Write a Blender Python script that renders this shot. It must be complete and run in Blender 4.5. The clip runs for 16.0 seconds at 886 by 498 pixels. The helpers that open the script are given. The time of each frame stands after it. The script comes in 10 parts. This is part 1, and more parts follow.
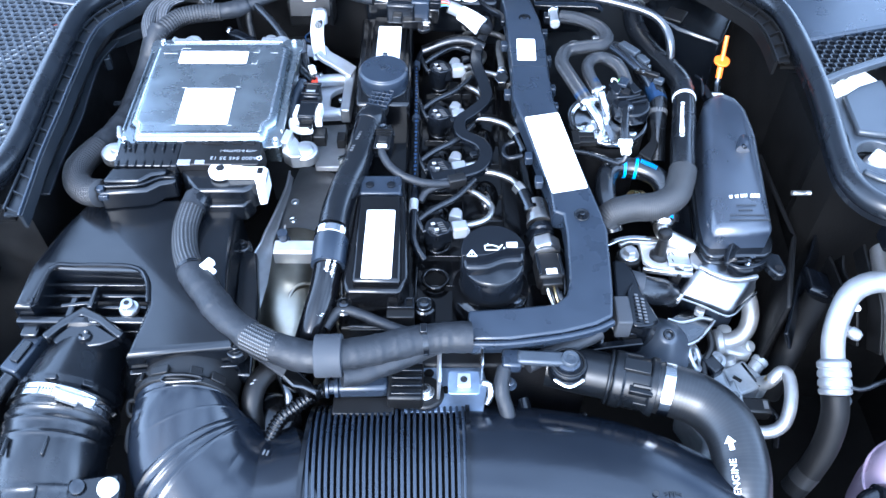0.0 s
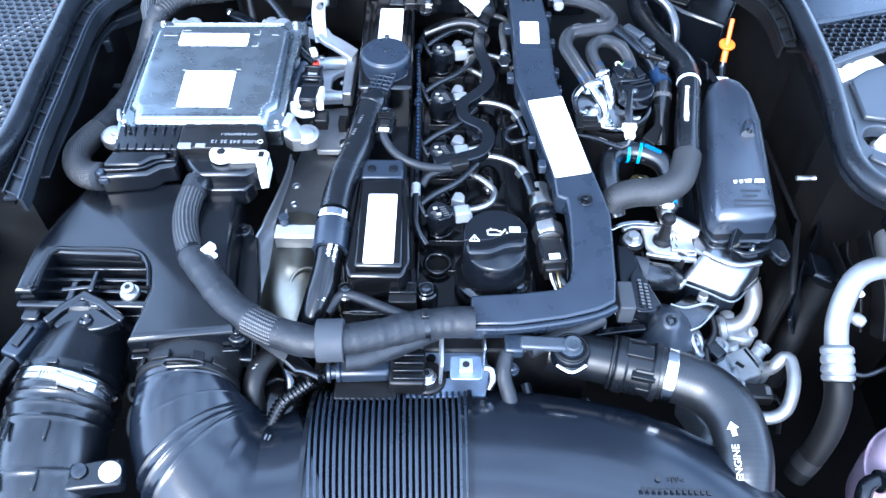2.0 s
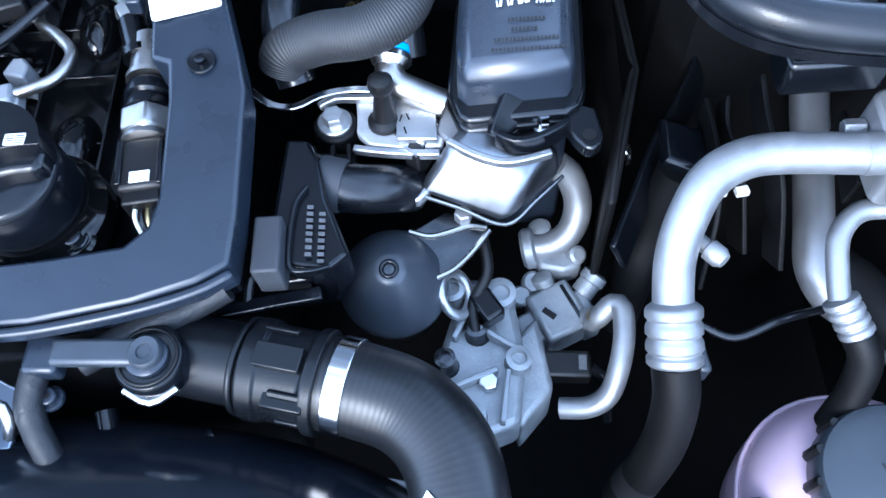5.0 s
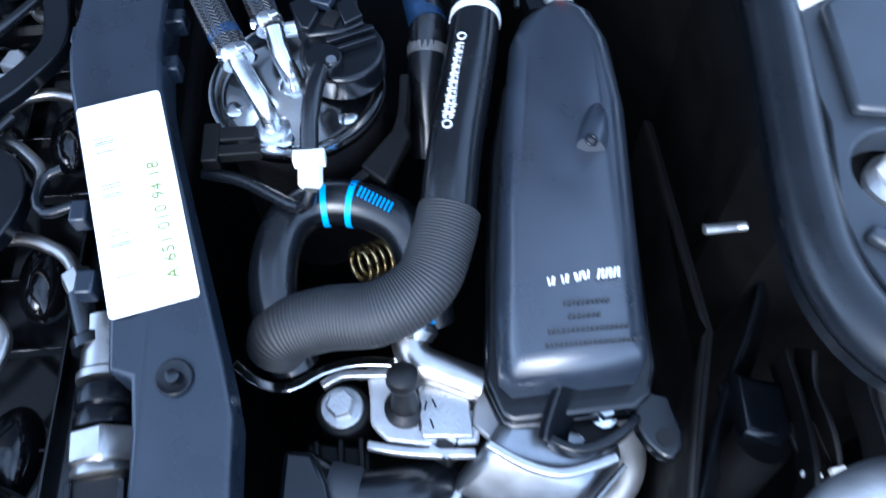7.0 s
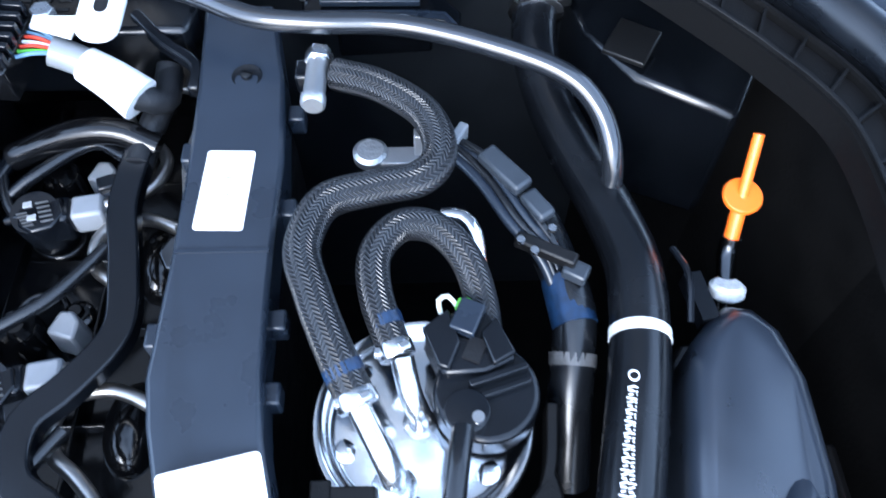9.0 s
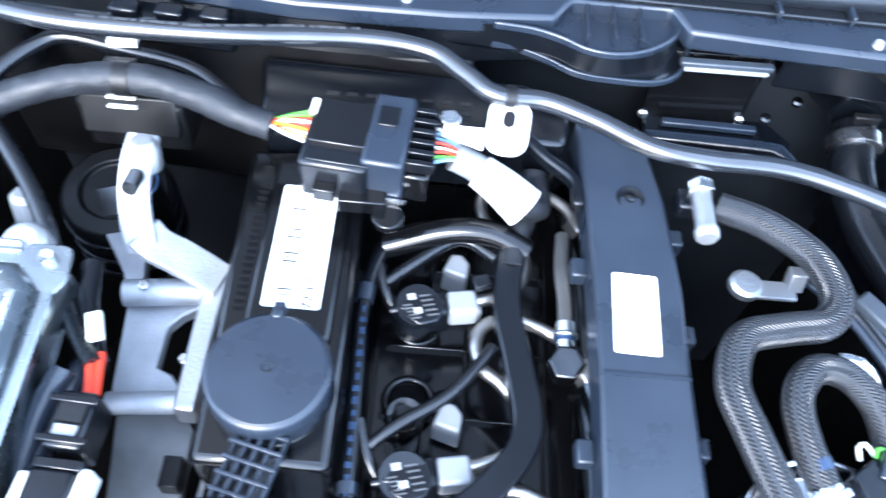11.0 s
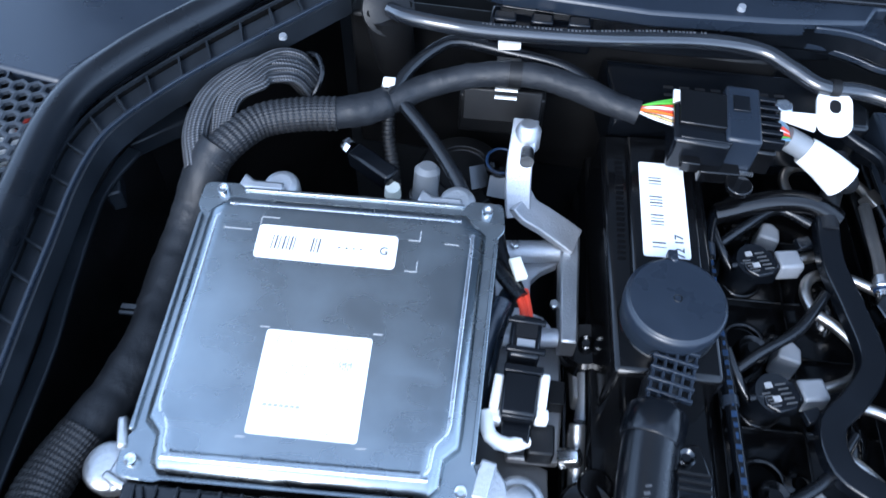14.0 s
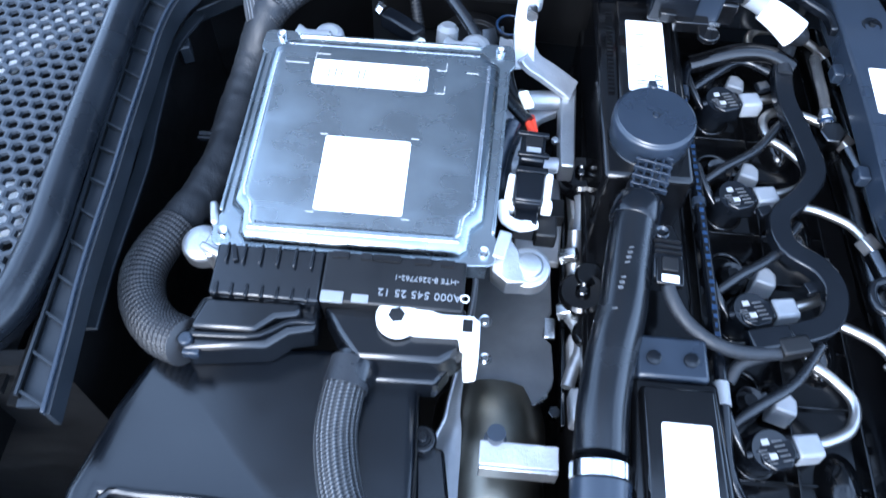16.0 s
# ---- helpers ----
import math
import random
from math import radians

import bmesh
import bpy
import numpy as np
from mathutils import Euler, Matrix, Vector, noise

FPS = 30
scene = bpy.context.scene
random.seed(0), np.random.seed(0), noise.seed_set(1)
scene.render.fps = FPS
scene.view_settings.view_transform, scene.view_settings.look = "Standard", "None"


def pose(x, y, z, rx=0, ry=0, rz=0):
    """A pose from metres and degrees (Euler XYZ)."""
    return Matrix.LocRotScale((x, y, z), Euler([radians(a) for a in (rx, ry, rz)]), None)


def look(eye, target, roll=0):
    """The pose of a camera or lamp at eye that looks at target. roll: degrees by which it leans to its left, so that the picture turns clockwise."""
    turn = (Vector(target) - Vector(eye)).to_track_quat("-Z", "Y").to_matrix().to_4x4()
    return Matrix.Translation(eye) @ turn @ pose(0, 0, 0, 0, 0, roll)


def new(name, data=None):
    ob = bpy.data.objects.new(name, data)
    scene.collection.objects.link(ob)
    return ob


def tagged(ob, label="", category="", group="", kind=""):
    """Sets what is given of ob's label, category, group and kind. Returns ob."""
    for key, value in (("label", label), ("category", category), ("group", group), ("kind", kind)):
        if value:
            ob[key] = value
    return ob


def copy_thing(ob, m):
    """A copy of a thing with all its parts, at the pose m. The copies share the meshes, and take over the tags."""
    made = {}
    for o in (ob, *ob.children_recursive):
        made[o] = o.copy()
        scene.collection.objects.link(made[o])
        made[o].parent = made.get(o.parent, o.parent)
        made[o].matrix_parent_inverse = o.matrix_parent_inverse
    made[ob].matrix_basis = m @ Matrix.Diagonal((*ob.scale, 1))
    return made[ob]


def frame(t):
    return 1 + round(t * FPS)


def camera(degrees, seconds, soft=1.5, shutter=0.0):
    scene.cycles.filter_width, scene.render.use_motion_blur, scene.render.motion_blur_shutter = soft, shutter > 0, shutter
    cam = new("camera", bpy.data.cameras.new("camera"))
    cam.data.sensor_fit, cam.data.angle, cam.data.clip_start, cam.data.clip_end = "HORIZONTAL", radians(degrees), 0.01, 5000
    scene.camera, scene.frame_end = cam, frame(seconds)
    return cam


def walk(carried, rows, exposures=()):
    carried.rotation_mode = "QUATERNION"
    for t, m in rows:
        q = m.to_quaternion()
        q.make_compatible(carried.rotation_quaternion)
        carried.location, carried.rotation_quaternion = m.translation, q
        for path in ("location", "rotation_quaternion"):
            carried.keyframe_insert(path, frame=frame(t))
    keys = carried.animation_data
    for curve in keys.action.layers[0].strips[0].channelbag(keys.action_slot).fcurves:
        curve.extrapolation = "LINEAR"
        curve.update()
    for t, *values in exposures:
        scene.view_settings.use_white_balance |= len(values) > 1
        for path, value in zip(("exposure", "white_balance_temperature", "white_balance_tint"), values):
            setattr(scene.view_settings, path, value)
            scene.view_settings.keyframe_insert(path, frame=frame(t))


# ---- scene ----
cam = camera(58.7, 16.0, shutter=0.5)
PATH = [
    (0, (0.0059, -0.0106, 1.6256), (0.0034, 0.6533, 0.8778), 0.14),
    (0.5, (0.0055, -0.0089, 1.6241), (0.0039, 0.6522, 0.8738), 0.33),
    (1, (0.0057, -0.0092, 1.6218), (0.0026, 0.6499, 0.8698), 0.30),
    (1.5, (0.0093, -0.0056, 1.6211), (0.0059, 0.6449, 0.8615), 0.15),
    (2, (0.004, -0.007, 1.6217), (0.0007, 0.6421, 0.861), 0.23),
    (2.5, (0.0079, -0.0087, 1.6191), (0.0039, 0.6405, 0.8585), -0.38),
    (3, (0.0508, 0.0187, 1.5915), (0.0616, 0.6308, 0.8008), -1.22),
    (3.5, (0.2102, 0.1436, 1.5216), (0.1963, 0.6793, 0.6773), -3.50),
    (3.7, (0.2614, 0.1918, 1.4748), (0.2455, 0.7128, 0.6214), -4.59),
    (5.8, (0.3477, 0.3618, 1.3004), (0.3076, 0.8206, 0.4127), -7.50),
    (6, (0.3402, 0.3856, 1.3093), (0.3301, 0.8715, 0.4354), -4.06),
    (6.5, (0.321, 0.4548, 1.3153), (0.3397, 0.9488, 0.4461), -3.06),
    (7, (0.31, 0.5177, 1.2974), (0.3184, 1.0132, 0.4288), -3.47),
    (7.5, (0.2871, 0.5877, 1.2845), (0.2829, 1.0648, 0.4057), -2.52),
    (8, (0.271, 0.6718, 1.2906), (0.2569, 1.1533, 0.4142), -3.12),
    (8.2, (0.2684, 0.6828, 1.2906), (0.2574, 1.2076, 0.4394), -2.92),
    (10.3, (0.1083, 0.759, 1.3429), (0.1563, 1.2961, 0.5007), 6.43),
    (10.5, (0.0803, 0.7565, 1.3467), (0.116, 1.2998, 0.5079), 5.96),
    (11, (-0.0037, 0.7495, 1.3541), (0.0197, 1.3004, 0.5198), 6.82),
    (11.5, (-0.0682, 0.7381, 1.3611), (-0.0488, 1.296, 0.5315), 7.67),
    (12, (-0.1298, 0.7212, 1.3633), (-0.1319, 1.2797, 0.5338), 7.01),
    (12.5, (-0.1624, 0.7046, 1.3734), (-0.1775, 1.27, 0.5487), 5.95),
    (13, (-0.1917, 0.6906, 1.3818), (-0.2051, 1.2655, 0.5637), 5.14),
    (13.5, (-0.212, 0.6732, 1.3884), (-0.2384, 1.2486, 0.5711), 3.56),
    (14, (-0.224, 0.6332, 1.411), (-0.2617, 1.2035, 0.5905), 2.22),
    (14.5, (-0.227, 0.581, 1.4272), (-0.2684, 1.1551, 0.6095), 1.17),
    (15, (-0.231, 0.5463, 1.4374), (-0.272, 1.1082, 0.6113), 1.09),
    (15.5, (-0.2281, 0.5086, 1.4459), (-0.2703, 1.0535, 0.6084), 1.43),
    (16, (-0.2339, 0.4613, 1.4462), (-0.2593, 1.0017, 0.6051), 2.68),
]
EXPOSURE = [(t, e, k, 10) for t, e, k in ((0, 2.15, 5350), (3, 2.2, 5250), (3.7, 1.8, 5250), (5.8, 1.5, 5250), (7, 1.15, 5250), (8.2, 1.1, 5350), (10.3, 2.6, 5650), (11.5, 2.2, 5650), (12.5, 1.1, 5600), (13.5, 0.9, 5500), (15, 1.25, 5350), (16, 1.75, 5300))]
walk(cam, [(t, look(eye, target, roll)) for t, eye, target, roll in PATH], EXPOSURE)

# ---- light: bright hazy daylight on an open bonnet ----
world = bpy.data.worlds.new("sky")
scene.world = world
world.use_nodes = True
wn = world.node_tree.nodes
sky = wn.new("ShaderNodeTexSky")
sky.sky_type, sky.sun_disc = "NISHITA", False
sky.sun_elevation, sky.sun_rotation = radians(31), radians(200)
sky.air_density, sky.dust_density, sky.ozone_density = 1.0, 4.0, 2.5
wn["Background"].inputs["Strength"].default_value = 0.15
wlink = world.node_tree.links.new
# soft clouds all over the sky
way = wn.new("ShaderNodeTexCoord")
cloud = wn.new("ShaderNodeTexNoise")
cloud.inputs["Scale"].default_value, cloud.inputs["Detail"].default_value, cloud.inputs["Roughness"].default_value = 2.6, 6.0, 0.55
wlink(way.outputs["Generated"], cloud.inputs["Vector"])
cover = wn.new("ShaderNodeMapRange")
cover.inputs["From Min"].default_value, cover.inputs["From Max"].default_value = 0.28, 0.62
cover.inputs["To Max"].default_value = 0.7
wlink(cloud.outputs["Fac"], cover.inputs["Value"])
veil = wn.new("ShaderNodeMix")
veil.data_type = "RGBA"
wlink(cover.outputs[0], veil.inputs["Factor"])
wlink(sky.outputs[0], veil.inputs["A"])
# the clouds are brighter through the haze towards the horizon
up = wn.new("ShaderNodeSeparateXYZ")
wlink(way.outputs["Generated"], up.inputs[0])
haze = wn.new("ShaderNodeMapRange")
haze.inputs["From Min"].default_value, haze.inputs["From Max"].default_value = 0.30, 0.85
haze.inputs["To Min"].default_value, haze.inputs["To Max"].default_value = 2.6, 1.7
wlink(up.outputs[2], haze.inputs["Value"])
tint = wn.new("ShaderNodeMix")
tint.data_type, tint.blend_type = "RGBA", "MULTIPLY"
tint.inputs["Factor"].default_value = 1.0
tint.inputs["A"].default_value = (5.2, 6.4, 8.2, 1)
wlink(haze.outputs[0], tint.inputs["B"])
wlink(tint.outputs["Result"], veil.inputs["B"])
wlink(veil.outputs["Result"], wn["Background"].inputs["Color"])
sun_data = bpy.data.lights.new("sun", "SUN")
sun_data.energy, sun_data.angle, sun_data.color = 1.5, radians(25), (1.0, 0.97, 0.93)
sun = new("sun", sun_data)
sun.matrix_world = look((-1.1, -2.7, 3.4), (0, 0.6, 0.9))

# ---- helpers for meshes, parts and things ----
Z = Vector((0, 0, 1))


def curve_points(pts, step):
    """A smooth line through the points, in steps of about that many metres."""
    p = [Vector(q) for q in pts]
    if len(p) == 2:
        n = max(2, int((p[1] - p[0]).length / step) + 1)
        return [p[0].lerp(p[1], i / n) for i in range(n + 1)]
    ext = [p[0] * 2 - p[1], *p, p[-1] * 2 - p[-2]]
    out = []
    for a, b, c, d in zip(ext, ext[1:], ext[2:], ext[3:]):
        n = max(2, int((c - b).length / step) + 1)
        for i in range(n):
            t = i / n
            out.append(0.5 * (2 * b + (c - a) * t + (2 * a - 5 * b + 4 * c - d) * t * t + (3 * b - a - 3 * c + d) * t ** 3))
    return out + [p[-1]]


class Geo:
    """Vertices and faces of one mesh, gathered piece by piece."""

    def __init__(self):
        self.v, self.f, self.uv = [], [], {}

    def add(self, verts, faces, uvs=None):
        k = len(self.v)
        self.v += [tuple(q) for q in verts]
        for n, face in enumerate(faces):
            if uvs:
                self.uv[len(self.f)] = uvs[n]
            self.f.append(tuple(i + k for i in face))
        return self

    def box(self, c, s, rx=0, ry=0, rz=0, taper=1.0):
        m = pose(*c, rx, ry, rz)
        x, y, z = (a / 2 for a in s)
        vs = [m @ Vector((i * x * (taper if k > 0 else 1), j * y * (taper if k > 0 else 1), k * z)) for k in (-1, 1) for i, j in ((-1, -1), (1, -1), (1, 1), (-1, 1))]
        return self.add(vs, [(3, 2, 1, 0), (4, 5, 6, 7), (0, 1, 5, 4), (1, 2, 6, 5), (2, 3, 7, 6), (3, 0, 4, 7)])

    def prism(self, poly, z0, z1, inset=0.0, m=None):
        """A polygon seen from above, from z0 up to z1, either of which may be a function of x and y."""
        area = sum(a[0] * b[1] - b[0] * a[1] for a, b in zip(poly, list(poly[1:]) + [poly[0]]))
        poly = list(poly) if area > 0 else list(reversed(poly))
        n = len(poly)
        lo = z0 if callable(z0) else lambda x, y: z0
        hi = z1 if callable(z1) else lambda x, y: z1
        top = poly
        if inset:
            cx, cy = sum(p[0] for p in poly) / n, sum(p[1] for p in poly) / n
            top = [(x + (cx - x) * inset, y + (cy - y) * inset) for x, y in poly]
        vs = [(x, y, lo(x, y)) for x, y in poly] + [(x, y, hi(x, y)) for x, y in top]
        if m is not None:
            vs = [m @ Vector(q) for q in vs]
        fs = [tuple(reversed(range(n))), tuple(range(n, 2 * n))] + [(i, (i + 1) % n, n + (i + 1) % n, n + i) for i in range(n)]
        return self.add(vs, fs)

    def pillow(self, poly, z0, top, r, n=5, spread=1.0):
        """A polygon seen from above, raised to the height top(x, y), with a rounded shoulder r high and spread times as wide."""
        area = sum(a[0] * b[1] - b[0] * a[1] for a, b in zip(poly, list(poly[1:]) + [poly[0]]))
        poly = [Vector(p) for p in (poly if area > 0 else list(reversed(poly)))]
        k = len(poly)
        inward = []
        for i in range(k):
            a, b = (poly[i] - poly[i - 1]).normalized(), (poly[(i + 1) % k] - poly[i]).normalized()
            m = Vector((-a.y - b.y, a.x + b.x))
            m.normalize()
            inward.append(m / max(0.5, m.dot(Vector((-a.y, a.x)))))
        vs = [(p.x, p.y, z0) for p in poly]
        for s in range(n + 1):
            a = math.pi / 2 * s / n
            for p, m in zip(poly, inward):
                q = p + m * (r * spread * (1 - math.cos(a)))
                vs.append((q.x, q.y, top(q.x, q.y) - r * (1 - math.sin(a))))
        fs = [tuple(reversed(range(k))), tuple(range((n + 1) * k, (n + 2) * k))]
        for s in range(n + 1):
            fs += [(s * k + i, s * k + (i + 1) % k, (s + 1) * k + (i + 1) % k, (s + 1) * k + i) for i in range(k)]
        return self.add(vs, fs)

    def tube(self, pts, r, seg=16, step=0.008, shape=None, flat=1.0, caps=True, up=None, hollow=0.0):
        """A hose along a smooth line. shape(s, f): factor on r at s metres, f of the whole length. flat: height over width."""
        line = curve_points(pts, step)
        tang = [(line[min(i + 1, len(line) - 1)] - line[max(i - 1, 0)]).normalized() for i in range(len(line))]
        side = tang[0].cross(Vector(up) if up else (Z if abs(tang[0].z) < 0.9 else Vector((1, 0, 0)))).normalized()
        total = sum((b - a).length for a, b in zip(line, line[1:]))
        vs, s, ss = [], 0.0, []
        for i, (q, t) in enumerate(zip(line, tang)):
            if i:
                s += (q - line[i - 1]).length
            if up:
                side = t.cross(Vector(up)).normalized()
            side = (side - t * side.dot(t)).normalized()
            high = side.cross(t)
            rad = r * (shape(s, s / total) if shape else 1.0)
            ss.append(s)
            for j in range(seg):
                a = 2 * math.pi * j / seg
                vs.append(q + side * (math.cos(a) * rad) + high * (math.sin(a) * rad * flat))
        fs, uvs = [], []
        for i in range(len(line) - 1):
            for j in range(seg):
                k = (j + 1) % seg
                fs.append((i * seg + j, (i + 1) * seg + j, (i + 1) * seg + k, i * seg + k))
                c = 2 * math.pi * r / seg
                uvs.append([(ss[i], j * c), (ss[i + 1], j * c), (ss[i + 1], (j + 1) * c), (ss[i], (j + 1) * c)])
        if caps:
            fs += [tuple(range(seg)), tuple(reversed(range((len(line) - 1) * seg, len(line) * seg)))]
            uvs += [[(0, 0)] * seg] * 2
        return self.add(vs, fs, uvs)

    def lathe(self, prof, c, axis=(0, 0, 1), seg=24, spin=0.0):
        """A turned body: rows of radius and height along the axis from c."""
        q = Vector(axis).to_track_quat("Z", "Y").to_matrix()
        vs = []
        for r, h in prof:
            for j in range(seg):
                a = 2 * math.pi * j / seg + spin
                vs.append(Vector(c) + q @ Vector((r * math.cos(a), r * math.sin(a), h)))
        fs = []
        for i in range(len(prof) - 1):
            for j in range(seg):
                k = (j + 1) % seg
                fs.append((i * seg + j, i * seg + k, (i + 1) * seg + k, (i + 1) * seg + j))
        fs += [tuple(reversed(range(seg))), tuple(range((len(prof) - 1) * seg, len(prof) * seg))]
        return self.add(vs, fs)

    def ring(self, c, r, thick, axis=(0, 0, 1), seg=28):
        q = Vector(axis).to_track_quat("Z", "Y").to_matrix()
        vs, fs, n = [], [], 10
        for j in range(seg):
            a = 2 * math.pi * j / seg
            for i in range(n):
                b = 2 * math.pi * i / n
                w = r + thick * math.cos(b)
                vs.append(Vector(c) + q @ Vector((w * math.cos(a), w * math.sin(a), thick * math.sin(b))))
        for j in range(seg):
            for i in range(n):
                fs.append((j * n + i, (j + 1) % seg * n + i, (j + 1) % seg * n + (i + 1) % n, j * n + (i + 1) % n))
        return self.add(vs, fs)

    def hexnut(self, c, r, h, axis=(0, 0, 1), spin=0.2):
        return self.lathe([(r, 0), (r, h * 0.85), (r * 0.88, h)], c, axis, 6, spin)

    def strip(self, pts, width, height, step=0.008, up=(0, 0, 1)):
        """A flat band along a smooth line."""
        line = curve_points(pts, step)
        vs, fs = [], []
        for i, q in enumerate(line):
            t = (line[min(i + 1, len(line) - 1)] - line[max(i - 1, 0)]).normalized()
            side = t.cross(Vector(up)).normalized()
            high = side.cross(t)
            for a, b in ((-1, -1), (1, -1), (1, 1), (-1, 1)):
                vs.append(q + side * (a * width / 2) + high * (b * height / 2))
        for i in range(len(line) - 1):
            for j in range(4):
                k = (j + 1) % 4
                fs.append((i * 4 + j, (i + 1) * 4 + j, (i + 1) * 4 + k, i * 4 + k))
        fs += [(0, 1, 2, 3), tuple(reversed(range(len(line) * 4 - 4, len(line) * 4)))]
        return self.add(vs, fs)

    def mesh(self, name, sharp=38):
        me = bpy.data.meshes.new(name)
        me.from_pydata(self.v, [], self.f)
        if self.uv:
            layer = me.uv_layers.new(name="UVMap")
            for p in me.polygons:
                for k, li in enumerate(p.loop_indices):
                    layer.data[li].uv = self.uv.get(p.index, [(0, 0)] * 99)[k]
        bm = bmesh.new()
        bm.from_mesh(me)
        bmesh.ops.recalc_face_normals(bm, faces=bm.faces)
        bm.to_mesh(me)
        bm.free()
        me.shade_smooth()
        me.set_sharp_from_angle(angle=radians(sharp))
        return me


def loft(a, b, n=6, sag=0.0, thick=0.0015, step=0.006):
    """A thin curved sheet from line a to line b, sagging in its middle."""
    la, lb = curve_points(a, step), curve_points(b, step)
    m = min(len(la), len(lb))
    geo = Geo()
    for down in (0.0, thick):
        for i in range(m):
            for j in range(n + 1):
                q = la[i * (len(la) - 1) // (m - 1)].lerp(lb[i * (len(lb) - 1) // (m - 1)], j / n)
                geo.v.append((q.x, q.y, q.z - down - sag * math.sin(math.pi * j / n)))
    half = m * (n + 1)
    for i in range(m - 1):
        for j in range(n):
            k = i * (n + 1) + j
            geo.f += [(k, k + 1, k + n + 2, k + n + 1), (half + k, half + k + n + 1, half + k + n + 2, half + k + 1)]
    return geo


def finish(ob, material, bevel):
    ob.data.materials.append(material)
    if bevel:
        b = ob.modifiers.new("bevel", "BEVEL")
        b.width, b.segments, b.limit_method, b.angle_limit = bevel, 2, "ANGLE", radians(35)
        b.harden_normals = False
    return ob


def thing(name, at, label, category, group="", kind=""):
    ob = new(name)
    ob.location = at
    ob.empty_display_size = 0.02
    return tagged(ob, label, category, group, kind)


def part(name, geo, material, parent, label="", bevel=0.0, sharp=38):
    """One mesh, given in the world's coordinates, under a thing or a part."""
    ob = finish(new(name, geo.mesh(name, sharp)), material, bevel)
    ob.parent = parent
    if not parent.parent:
        ob.matrix_parent_inverse = Matrix.Translation(parent.location).inverted()
    return tagged(ob, label)


def solo(name, geo, material, label, category, group="", kind="", bevel=0.0, sharp=38):
    ob = finish(new(name, geo.mesh(name, sharp)), material, bevel)
    return tagged(ob, label, category, group, kind)


def lettering(text, size, m, material, parent, depth=0.0003, spacing=1.0):
    """Writing as a mesh, lying in the plane of the pose m, read along its x."""
    cu = bpy.data.curves.new("lettering", "FONT")
    cu.body, cu.size, cu.extrude, cu.align_x, cu.align_y, cu.space_character = text, size, depth, "CENTER", "CENTER", spacing
    tmp = bpy.data.objects.new("lettering", cu)
    scene.collection.objects.link(tmp)
    me = bpy.data.meshes.new_from_object(tmp.evaluated_get(bpy.context.evaluated_depsgraph_get()))
    bpy.data.objects.remove(tmp)
    me.transform(m)
    ob = new("lettering", me)
    me.materials.clear()
    me.materials.append(material)
    ob.parent = parent
    if not parent.parent:
        ob.matrix_parent_inverse = Matrix.Translation(parent.location).inverted()
    return ob


